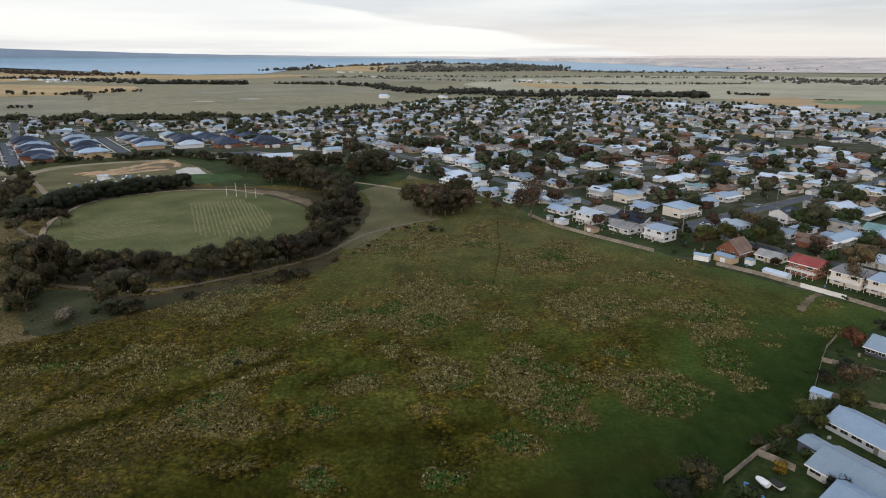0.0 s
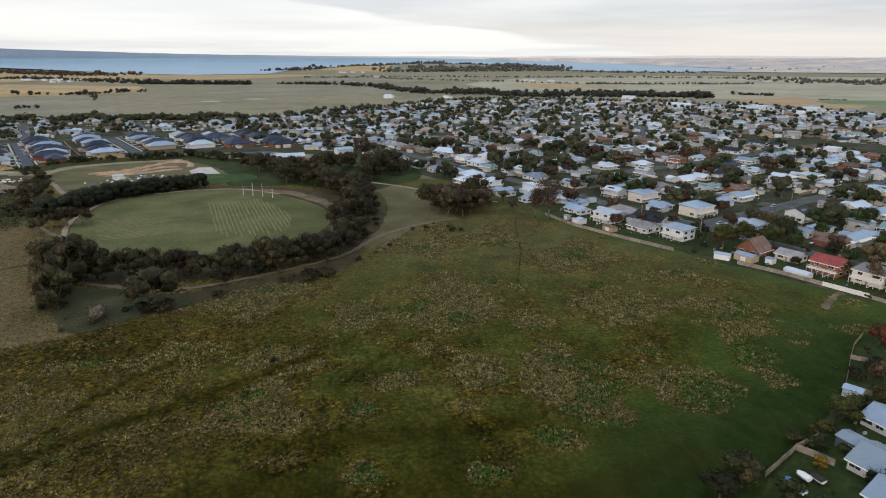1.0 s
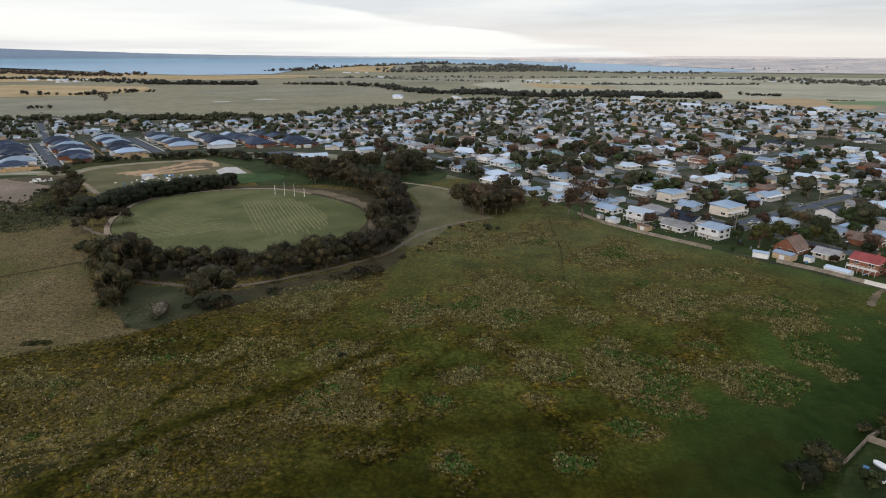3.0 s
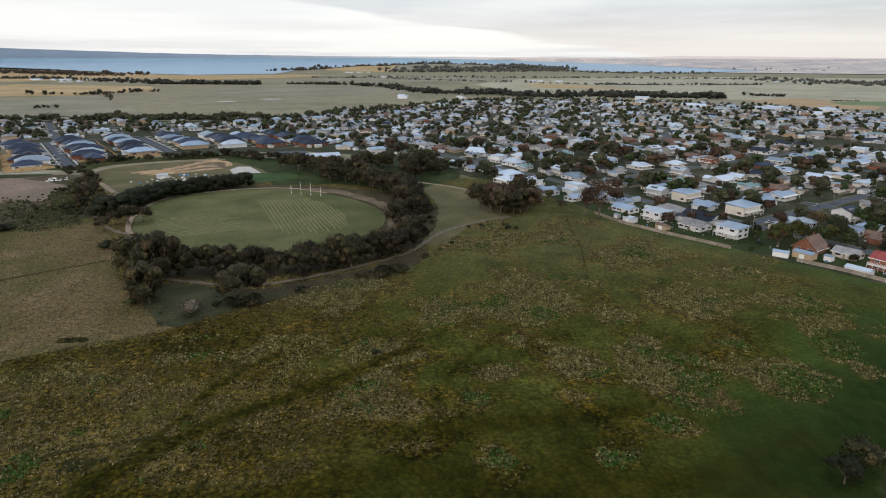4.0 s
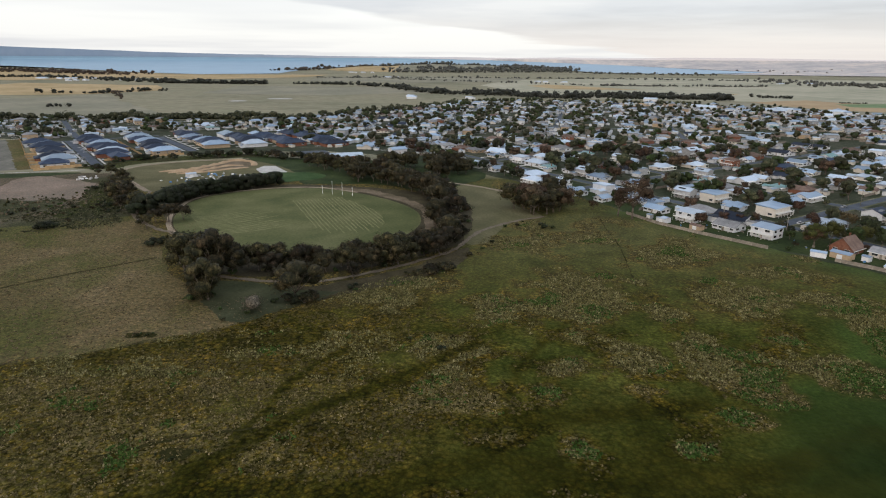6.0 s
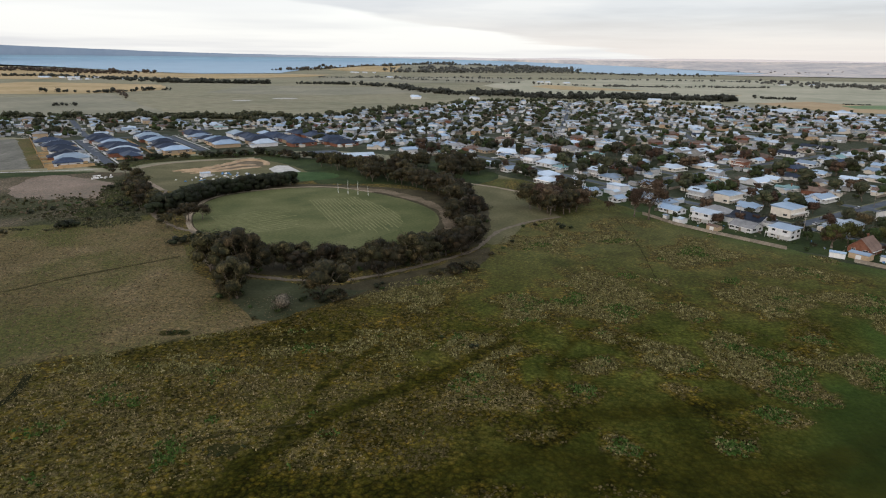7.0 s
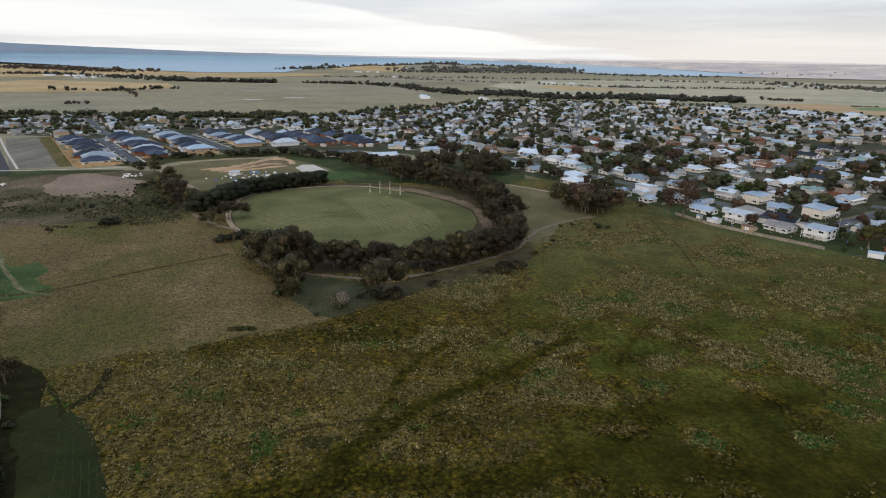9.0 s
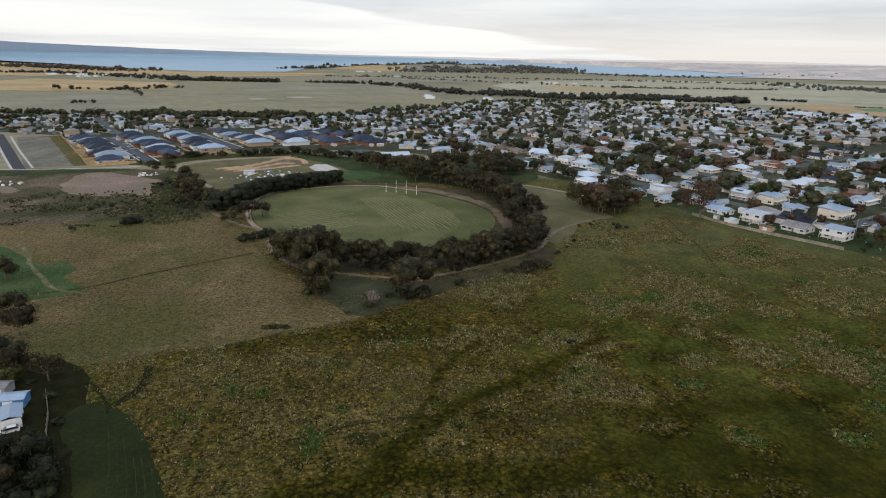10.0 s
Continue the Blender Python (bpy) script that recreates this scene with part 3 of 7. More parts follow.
FENCE = [(43, 320), (56, 297), (70, 280), (92, 255), (98, 248), (105, 242), (110, 236), (121, 224), (130, 211), (139, 199), (146, 188)]
GARDEN = [(146, 188), (120, 166), (110, 162), (104, 154), (92, 137), (78, 120), (66, 112), (57, 104), (50, 96), (40, 60)]
MEADOW = MEADOW_EDGE + FENCE[1:] + GARDEN[1:]


def fbm(x, y, s, seed=0.0):
    return noise.fractal((x * s, y * s, seed), 1.0, 2.0, 4)


PALE_PATCHES = [(-2, 196, 15, 22), (-34, 185, 16, 11), (19, 180, 9, 13), (51, 190, 12, 15), (44, 242, 16, 14), (71, 224, 13, 8), (84, 183, 11, 19), (76, 156, 9, 18), (23, 153, 10, 12), (-1, 145, 7, 11), (-24, 141, 7, 5), (-29, 129, 7, 5),
                (-5, 130, 6, 3), (27, 135, 8, 11), (17, 115, 6, 5), (-26, 104, 3, 4), (0, 104, 4, 3), (-52, 128, 13, 13), (-52, 152, 14, 9), (-84, 195, 11, 11), (-67, 210, 9, 6), (-20, 262, 15, 9), (55, 135, 12, 9), (13, 271, 13, 9)]
# clumps of broad-leaved weeds: middle and radius
WEED_CLUMPS = [(20, 188, 6), (-36, 185, 6), (-6, 183, 6), (49, 182, 7), (85, 186, 13), (27, 136, 10), (16, 116, 4), (-30, 129, 5), (-51, 124, 7), (28, 119, 8), (-26, 104, 6), (0, 104, 7), (76, 158, 16), (57, 136, 11)]


def patch(x, y):
    """How far inside a patch of tall weeds a place is: above 0 is inside."""
    c = fbm(x, y, 0.05, 15.2) + 0.6 * fbm(x, y, 0.16, 4.4)
    best = -1.0
    for px, py, rx, ry in PALE_PATCHES:
        if abs(x - px) < 2 * rx and abs(y - py) < 2 * ry:
            best = max(best, 1.0 - math.sqrt(((x - px) / rx) ** 2 + ((y - py) / ry) ** 2))
    return max(0.9 * best + 0.75 * c + 0.02, 0.9 * fbm(x, y, 0.045, 61.0) + 0.7 * c - 0.55)


# the last two are no swales: they only darken the near end
SWALES = [([(-118, 78), (-113, 84), (-106, 96), (-98, 107), (-88, 119), (-77, 127), (-62, 140), (-46, 156)], 2.9), ([(-102, 108), (-98, 118), (-96, 130), (-91, 141), (-83, 154)], 1.1), ([(-42, 112), (-38, 126), (-35, 140), (-28, 153), (-14, 174)], 0.9),
          ([(-125, 82), (-102, 90), (-75, 88), (-45, 101), (-30, 96)], 5.5), ([(-45, 114), (-15, 118), (8, 123)], 4.5), ([(-22, 92), (15, 97), (44, 110)], 5.0)]
GREEN_BAND = [(-152, 147), (-130, 156), (-110, 156), (-96, 160)]


def soak(x, y):
    """How dark the meadow is along its swales and its dark band, 0 to 1."""
    k = 0.0
    if -170 < x < -60:
        k = 0.7 * max(0.0, min(1.0, (9 - line_dist((x, y), GREEN_BAND)) / 6 + 0.5 * fbm(x, y, 0.05, 5)))
    for line, wide in SWALES:
        k = max(k, 0.9 * min(1.0, max(0.0, 1.5 - (line_dist((x, y), line) + 1.2 * fbm(x, y, 0.15, 9)) / wide)))
    return k


def zone(x, y):
    """How green, rusty and pale the meadow is at a place (0 to 1 each)."""
    a, b = fbm(x, y, 0.018, 3.1), fbm(x, y, 0.03, 9.7)
    edge = min(line_dist((x, y), FENCE), line_dist((x, y), GARDEN))
    reach = 27 + 20 * max(0.0, min(1.0, (250 - y) / 80))
    green = max(0.0, min(1.0, (reach - edge) / 24 + 0.7 * a))
    green = max(green, 0.6 * max(0.0, min(1.0, 1.5 * fbm(x, y, 0.035, 77) + (0.45 if x > 20 else 0.2 if x > -30 else 0.0))))
    west = line_dist((x, y), MEADOW_EDGE[1:12])
    rust = max(0.0, min(1.0, (0.05 if x < -20 else -0.2) + 1.5 * b + max(0.0, (20 - west) / 22) - 1.1 * green))
    # paler with distance: brightness of a grazing view, put into the colour
    rust = max(rust, 0.75 * (1 - green) * max(0.0, min(1.0, (y - 185) / 50 + 0.4 * a))) if y > 150 else 0.6 * rust
    p = patch(x, y)
    # short green grass between the patches, tussocks round them
    short = max(0.0, min(1.0, (-0.16 - p + 0.25 * b) / 0.25)) * max(0.0, min(1.0, (x + 80) / 30))
    green = max(green, 0.62 * short)
    rust = rust * (1 - 0.75 * short)
    pale = max(0.0, min(1.0, 3.2 * p))
    if x < -50:
        pale = max(pale, min(1.0, (-50 - x) / 60) * max(0.0, min(1.0, 0.55 + 0.9 * fbm(x, y, 0.06, 31))) * (0.0 if y > 165 else 1.0))
    pale *= 1 - min(1.0, soak(x, y))
    return green * (1 - pale), rust * (1 - pale), pale


def make_ground():
    def axis(lo, hi, step, ends):
        c = list(np.arange(lo, hi + 0.1, step))
        for sgn, base in ((-1, lo), (1, hi)):
            d, p = step * 1.5, base
            while abs(p) < ends:
                p += sgn * d
                d *= 1.22 if p * sgn < 1200 else 1.13
                c.append(p)
        return sorted(c)
    xs, ys = axis(-300, 170, 2.3, 60000), axis(60, 340, 2.3, 60000)
    vs, col = [], []
    for y in ys:
        for x in xs:
            gx, gy, gz = bowl(x, y)
            vs.append((gx, gy, gz - 18 * (math.hypot(gx, gy) / 4700) ** 10))
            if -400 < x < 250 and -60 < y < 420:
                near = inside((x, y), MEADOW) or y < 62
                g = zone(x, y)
                # the same grazing-view paleness, mixed in as straw colour
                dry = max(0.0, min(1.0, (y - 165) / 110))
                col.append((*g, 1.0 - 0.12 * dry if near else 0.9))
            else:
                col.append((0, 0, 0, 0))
    # lush dark grass by the gardens, and a near end darkened like lens vignetting
    lush_dark, dark_fac = [], []
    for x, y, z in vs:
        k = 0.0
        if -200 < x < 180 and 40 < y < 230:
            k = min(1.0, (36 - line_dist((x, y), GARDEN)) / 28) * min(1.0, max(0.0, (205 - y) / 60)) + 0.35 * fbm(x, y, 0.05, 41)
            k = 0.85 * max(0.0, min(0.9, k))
            # vignetting put into the colour: darker towards the near end
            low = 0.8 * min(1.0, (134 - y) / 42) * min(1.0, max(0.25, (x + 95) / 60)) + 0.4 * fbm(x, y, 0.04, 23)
            dark_fac.append(max(soak(x, y), min(0.85, low)))
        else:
            dark_fac.append(0.0)
        lush_dark.append(k)
    nx = len(xs)
    fs = [(j * nx + i, j * nx + i + 1, (j + 1) * nx + i + 1, (j + 1) * nx + i) for j in range(len(ys) - 1) for i in range(nx - 1)]
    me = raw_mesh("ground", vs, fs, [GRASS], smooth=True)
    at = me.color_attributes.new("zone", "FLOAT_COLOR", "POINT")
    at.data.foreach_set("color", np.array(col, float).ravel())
    sw = me.attributes.new("swale_and_vignette", "FLOAT", "POINT")
    sw.data.foreach_set("value", np.array(dark_fac, float))
    da = me.attributes.new("lush_dark", "FLOAT", "POINT")
    da.data.foreach_set("value", np.array(lush_dark, float))
    return thing("ground", "open grassland with olive meadow and dry pasture", "ground", kind="structure", data=me)


make_ground()


def far_sheet(name, pts, lift, mat, label, category, step=60.0):
    """A layer of the far land, given in true places, laid on the lifted ground."""
    line = []
    for a, b in zip(pts, pts[1:] + pts[:1]):
        a, b = Vector(a), Vector(b)
        n = max(2, int((b - a).length / step))
        n = min(n, 60)
        line += [tuple(a.lerp(b, i / n)) for i in range(n)]
    bm = bmesh.new()
    vs = []
    for x, y in line:
        k = 14 * noise.noise((x * 0.01, y * 0.01, lift))
        px, py, pz = bowl(x + k, y + k)
        vs.append(bm.verts.new((px, py, pz + lift)))
    f = bm.faces.new(vs)
    bmesh.ops.triangulate(bm, faces=[f])
    for f in bm.faces:
        if f.normal.z < 0:
            f.normal_flip()
    me = bpy.data.meshes.new(name)
    bm.to_mesh(me)
    bm.free()
    me.materials.append(mat)
    return thing(name, label, category, kind="structure", data=me)


def make_sea():
    """The bay as a grid of strips between its near shore and its far one, each laid on the lifted ground."""
    near = [(-9000, 4200), (-6200, 4700), (-3609, 5271), (-2108, 3799), (-1561, 3275), (-1219, 3063), (-901, 3275), (-1011, 4500), (-850, 6200), (-300, 7000), (300, 6900), (760, 5579), (884, 3900), (1330, 3653), (1786, 3957), (2098, 4316)]
    far = [(-60000, 30000), (-58000, 33000), (-56000, 36000), (-42000, 48000), (-33000, 50000), (-26000, 52000), (-20000, 54000), (-14000, 56000), (-9000, 57000), (-4171, 57095), (-1000, 40000), (1320, 22982), (1934, 13377), (2171, 7878), (2034, 4995), (2110, 4330)]
    near, far = [Vector(p) for p in near], [Vector(p) for p in far]
    vs, fs, n = [], [], 40
    sub = 6
    a = [near[i].lerp(near[i + 1], k / sub) for i in range(len(near) - 1) for k in range(sub)] + [near[-1]]
    b = [far[i].lerp(far[i + 1], k / sub) for i in range(len(far) - 1) for k in range(sub)] + [far[-1]]
    for p, q in zip(a, b):
        for k in range(n + 1):
            f = (k / n) ** 3
            w = p.lerp(q, f)
            x, y, z = bowl(w.x, w.y)
            vs.append((x, y, z + 0.6 + 2.2 * (math.hypot(x, y) / 4700) ** 6))
    for i in range(len(a) - 1):
        for k in range(n):
            fs.append((i * (n + 1) + k, (i + 1) * (n + 1) + k, (i + 1) * (n + 1) + k + 1, i * (n + 1) + k + 1))
    me = raw_mesh("sea", vs, fs, [SEA], smooth=True)
    if me.polygons[len(fs) // 2].normal.z < 0:
        me.flip_normals()
    thing("sea", "pale blue calm water of a wide bay", "sea", kind="structure", data=me)


make_sea()


def make_hills(mat):
    """The far shore: a low ridge all round at the edge of sight."""
    prof = [(-80, 150), (-50, 146), (-36, 138), (-30, 122), (-24, 108), (-18, 98), (-12, 92), (-5, 88), (2, 86), (6, 84), (10, 88), (16, 84), (20, 92), (26, 90), (32, 84), (38, 80), (60, 84), (90, 90), (180, 110), (280, 150)]
    vs, fs = [], []
    n = 720
    for i in range(n + 1):
        a = -80 + 360 * i / n
        for (a0, h0), (a1, h1) in zip(prof, prof[1:]):
            if a0 <= a <= a1:
                h = h0 + (h1 - h0) * (a - a0) / (a1 - a0)
                break
        h += 3.0 * noise.noise((a * 0.35, 0, 3)) + 1.2 * noise.noise((a * 1.6, 0, 5))
        for r, z in ((4699.3, 55), (4703, 77), (4712, h), (4790, h - 8)):
            vs.append((MID[0] + r * math.sin(radians(a)), MID[1] + r * math.cos(radians(a)), z))
        if i:
            for k in range(3):
                j = 4 * i + k
                fs.append((j - 4, j, j + 1, j - 3))
    me = raw_mesh("backdrop", vs, fs, [mat], smooth=True)
    thing("backdrop", "hazy blue-grey far shore and low hills", "backdrop", kind="structure", data=me)


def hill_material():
    # haze is painted on: bluish to the left, pale pinkish to the right
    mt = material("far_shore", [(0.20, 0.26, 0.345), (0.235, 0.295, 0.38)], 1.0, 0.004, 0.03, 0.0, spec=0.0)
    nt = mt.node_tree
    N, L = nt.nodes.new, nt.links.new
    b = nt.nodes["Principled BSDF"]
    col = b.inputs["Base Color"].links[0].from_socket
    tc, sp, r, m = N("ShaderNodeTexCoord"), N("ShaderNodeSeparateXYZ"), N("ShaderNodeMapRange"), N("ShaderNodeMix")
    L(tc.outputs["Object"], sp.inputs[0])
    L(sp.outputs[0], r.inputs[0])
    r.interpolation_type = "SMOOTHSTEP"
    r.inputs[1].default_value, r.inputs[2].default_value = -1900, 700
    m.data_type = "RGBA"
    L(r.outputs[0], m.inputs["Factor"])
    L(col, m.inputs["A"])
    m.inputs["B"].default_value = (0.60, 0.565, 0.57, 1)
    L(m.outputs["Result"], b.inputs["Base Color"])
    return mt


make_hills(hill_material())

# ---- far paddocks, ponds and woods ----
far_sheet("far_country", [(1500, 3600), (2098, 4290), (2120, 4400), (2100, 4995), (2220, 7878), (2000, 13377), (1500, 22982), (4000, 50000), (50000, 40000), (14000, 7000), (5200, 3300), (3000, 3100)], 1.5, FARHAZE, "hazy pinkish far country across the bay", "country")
far_sheet("ground", [(-3335, 4521), (-2959, 4316), (-1883, 3392), (-1181, 2967), (-843, 3063), (-601, 3063), (-628, 2712), (-925, 2372), (-1280, 2497), (-1486, 2155), (-2400, 2300)], 0.8, STRAW, "straw-coloured paddock by the shore", "paddock")
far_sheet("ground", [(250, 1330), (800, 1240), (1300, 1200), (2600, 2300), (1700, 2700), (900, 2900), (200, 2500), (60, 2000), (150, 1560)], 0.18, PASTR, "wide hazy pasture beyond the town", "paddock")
far_sheet("ground", [(-927, 1239), (-873, 1256), (-803, 1388), (-691, 1239), (-487, 927), (-443, 834), (-585, 834), (-900, 834)], 0.3, GREENP, "grazed grey-green paddock", "paddock")
far_sheet("ground", [(-1362, 1974), (-890, 1857), (-757, 1575), (-830, 1400), (-935, 1347), (-1300, 1347)], 0.3, STRAW, "dry straw-coloured paddock", "paddock")
far_sheet("ground", [(-640, 1860), (-100, 1800), (-60, 1560), (-330, 1400), (-620, 1450)], 0.3, GREENP, "grazed green paddock beyond the town", "paddock")
far_sheet("ground", [(202, 1974), (439, 2314), (788, 2155), (1049, 2107), (566, 1753), (256, 1753)], 0.3, STRAW, "pale dry paddock", "paddock")
far_sheet("ground", [(-560, 2750), (-100, 2900), (300, 2700), (200, 2300), (-200, 2150), (-540, 2250)], 0.5, GREENP, "green paddock before the headland", "paddock")
far_sheet("ground", [(908, 1821), (1168, 1689), (1700, 1630), (1400, 1388), (992, 1430), (787, 1575)], 0.3, CLAYP, "warm tan ploughed paddock", "paddock")
far_sheet("ground", [(357, 1273), (808, 1162), (1000, 1000), (640, 890), (490, 1067), (322, 1147)], 0.3, GREENP, "green paddock beside the town", "paddock")
far_sheet("ground", [(244, 1273), (325, 1239), (399, 1133), (265, 1119)], 0.35, CLAYP, "bare orange building ground", "ground")


def head(x, y):
    """Height of the low headland over the lifted land."""
    q = 1 - ((x + 50) / 830) ** 2 - ((y - 4700) / 900) ** 2
    return 30 * q * (0.8 + 0.5 * noise.noise((x * 0.003, y * 0.003, 2.0))) if q > 0 else 0.0


def make_headland():
    vs, fs, n = [], [], 48
    for j in range(n + 1):
        for i in range(n + 1):
            x, y = -890 + 1680 * i / n, 3780 + 1840 * j / n
            px, py, pz = bowl(x, y)
            h = head(x, y)
            vs.append((px, py, pz + (h + 0.8 if h > 0 else -3)))
    for j in range(n):
        for i in range(n):
            k = j * (n + 1) + i
            fs.append((k, k + 1, k + n + 2, k + n + 1))
    idx = [0 if vs[f[0]][0] < -330 + 60 * noise.noise((f[0], 0, 0)) else 1 for f in fs]
    thing("ground", "low headland with straw slopes and woods", "headland", kind="structure", data=raw_mesh("ground", vs, fs, [STRAW, GREENP], idx, smooth=True))


make_headland()
# sunlight on this strip is put into its bright straw colour
far_sheet("ground", [(761, 1894), (917, 2060), (742, 1630), (595, 1476)], 0.34, STRAW, "straw strip of paddock coloured as if sunlit", "paddock")
far_sheet("ground", [(696, 1212), (817, 1233), (1100, 1180), (900, 1060), (736, 1113), (683, 1138)], 0.42, LUSHP, "lush green paddock beside the town", "paddock")
# another patch of sun painted as bright straw
far_sheet("ground", [(994, 1975), (1158, 1987), (1500, 1800), (1120, 1600), (990, 1730), (931, 1823)], 0.44, STRAW, "straw paddock coloured as if sunlit", "paddock")
far_sheet("ground", [(553, 1253), (708, 1331), (760, 1230), (718, 1087), (660, 1020), (585, 1107)], 0.38, CLAYP, "tan paddock beside the town", "paddock")
for cx, cy, r in ((-453, 1200, 14), (-385, 1275, 19)):
    far_sheet("pond", [(cx + r * math.cos(a / 2) * 1.3, cy + r * math.sin(a / 2)) for a in range(12)], 0.5, CONC, "pale farm pond in a paddock", "pond", 200)

TRACKZ = list(range(1, 12))   # each track lies a little above the one before
# ---- sheets of other ground ----
sheet("ground", [(-560, 40), (-300, 60), (-196, 132), (-160, 148), (-135, 161), (-120, 171), (-133, 190), (-160, 215), (-172, 236), (-182, 252), (-190, 268), (-205, 290), (-222, 312), (-240, 300), (-300, 278), (-420, 270), (-560, 260)], 0.04, TAN, "dry tan rough grass with sparse tufts", rough=2.5)
sheet("ground", [(-420, 268), (-300, 276), (-240, 298), (-222, 312), (-236, 340), (-262, 372), (-284, 410), (-292, 432), (-352, 430), (-430, 415), (-540, 400), (-560, 300)], 0.05, BARE, "bare scraped earth with rubble and weeds", rough=4)
sheet("ground", [(-345, 419), (-300, 404), (-284, 392), (-266, 360), (-288, 344), (-318, 348), (-340, 374)], 0.09, PINKD, "pinkish bare dirt pad", rough=3)
sheet("ground", [(-430, 372), (-400, 350), (-370, 344), (-352, 352), (-380, 372)], 0.095, PINKD, "pinkish trampled dirt", rough=5)
sheet("ground", [(-545, 425), (-420, 420), (-352, 432), (-320, 436), (-330, 424), (-400, 400), (-545, 396)], 0.10, GARDENG, "dull green mown verge", rough=2)
sheet("ground", [(-292, 437), (-290, 466), (-262, 489), (-217, 503), (-179, 463), (-154, 440), (-165, 405), (-190, 392), (-239, 369), (-264, 399)], 0.09, PARKG, "yellowish green park grass", rough=1.5)
sheet("ground", [(-188, 438), (-150, 440), (-140, 420), (-170, 402), (-196, 418)], 0.13, HOLLOWG, "dark green mown grass", rough=1.5)
sheet("pavement", [(-197, 454), (-195, 469), (-186, 469), (-170, 442), (-189, 438)], 0.16, CONC, "pale concrete pad", "pavement", curved=False)
strip("path", [(-217, 503), (-262, 488), (-288, 466), (-293, 440), (-278, 416), (-258, 392), (-242, 372)], 3.2, 0.15, DIRT, "pale sandy footpath", "path", rough=0.6)
sheet("ground", [(-208, 318), (-210, 350), (-204, 372), (-166, 394), (-120, 392), (-70, 372), (-40, 330), (-44, 270), (-76, 232), (-120, 214), (-156, 226), (-176, 262)], 0.08, EARTH, "dark brown ground round the oval", rough=2)
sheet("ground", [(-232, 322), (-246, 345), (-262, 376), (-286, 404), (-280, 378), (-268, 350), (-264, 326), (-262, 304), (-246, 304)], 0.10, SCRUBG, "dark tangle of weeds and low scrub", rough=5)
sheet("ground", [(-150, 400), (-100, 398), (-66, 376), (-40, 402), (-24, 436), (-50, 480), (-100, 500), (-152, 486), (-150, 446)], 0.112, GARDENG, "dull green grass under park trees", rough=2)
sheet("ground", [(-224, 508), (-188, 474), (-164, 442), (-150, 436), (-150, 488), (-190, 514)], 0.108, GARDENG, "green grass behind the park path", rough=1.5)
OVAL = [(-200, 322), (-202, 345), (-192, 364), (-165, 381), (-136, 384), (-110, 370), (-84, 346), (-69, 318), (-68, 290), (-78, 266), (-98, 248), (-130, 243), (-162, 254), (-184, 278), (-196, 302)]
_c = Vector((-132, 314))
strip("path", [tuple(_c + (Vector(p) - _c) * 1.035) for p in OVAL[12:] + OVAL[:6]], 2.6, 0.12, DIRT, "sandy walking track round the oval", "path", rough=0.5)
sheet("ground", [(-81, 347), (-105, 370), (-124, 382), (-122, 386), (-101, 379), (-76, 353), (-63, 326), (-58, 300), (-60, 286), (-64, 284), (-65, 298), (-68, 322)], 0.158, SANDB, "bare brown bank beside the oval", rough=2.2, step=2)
strip("ground", [(-50, 276), (-50, 308), (-53, 342), (-62, 372), (-80, 394), (-100, 408)], 13, 0.105, EARTH, "dark brown ground under the gum trees", "ground", rough=3)
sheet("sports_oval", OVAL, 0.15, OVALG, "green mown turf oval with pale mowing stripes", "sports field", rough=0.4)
# painted tree shade over the oval's end
sheet("ground", [(-118, 374), (-110, 369), (-85, 346), (-70, 318), (-69, 291), (-79, 267), (-92, 254), (-94, 268), (-86, 290), (-90, 318), (-104, 340), (-122, 362)], 0.164, OVALD, "turf darkened as by tree shade at the end of the oval", rough=1.6, step=2)
for k in range(20):
    # mowing stripes lie side by side, from the goal end towards the trees
    a = Vector((-144, 347)) + Vector((0.92, 0.39)) * (k * 2.05)
    b = a + Vector((0.39, -0.92)) * (74 - abs(k - 9) * 0.9 + 5 * (k % 3))
    strip("mowing_stripe", [tuple(a), tuple((a + b) / 2), tuple(b)], 0.62 + 0.16 * (k % 2), 0.156, OVALL, "pale mown stripe of turf", "turf stripe", rough=0.5, step=3)
for k in range(16):
    a = Vector((-188, 306)) + Vector((0.5, -0.86)) * (k * 2.7)
    b = a + Vector((0.86, 0.5)) * (26 + 5 * (k % 4))
    strip("mowing_stripe", [tuple(a), tuple((a + b) / 2 + Vector((1.5, -2))), tuple(b)], 0.9, 0.156, OVALL, "pale mown stripe of turf", "turf stripe", rough=0.6, step=3)
sheet("ground", [(-60, 412), (-36, 396), (-18, 380), (-14, 340), (-2, 314), (-22, 296), (-36, 262), (-46, 262), (-40, 300), (-42, 350)], 0.10, PARKG, "open park grass between trees", rough=1.5)
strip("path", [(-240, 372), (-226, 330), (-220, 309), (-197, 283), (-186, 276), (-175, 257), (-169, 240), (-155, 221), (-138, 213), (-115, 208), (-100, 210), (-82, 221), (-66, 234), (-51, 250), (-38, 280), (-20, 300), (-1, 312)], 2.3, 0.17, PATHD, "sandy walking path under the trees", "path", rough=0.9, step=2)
strip("path", [(-96, 430), (-54, 407), (-34, 394), (-19, 380), (0, 362), (22, 350)], 3.0, 0.15, DIRT, "sandy walking path", "path", rough=0.7)
strip("track", [(-262, 178), (-227, 191), (-207, 210), (-176, 237)], 1.5, 0.09, FAINT, "dark trodden line in dry grass", "track", rough=0.5, step=2)
sheet("ground", [(-290, 240), (-268, 226), (-240, 205), (-224, 190), (-234, 182), (-246, 170), (-262, 180), (-300, 205)], 0.08, HOLLOWG, "green grass hollow", rough=2)
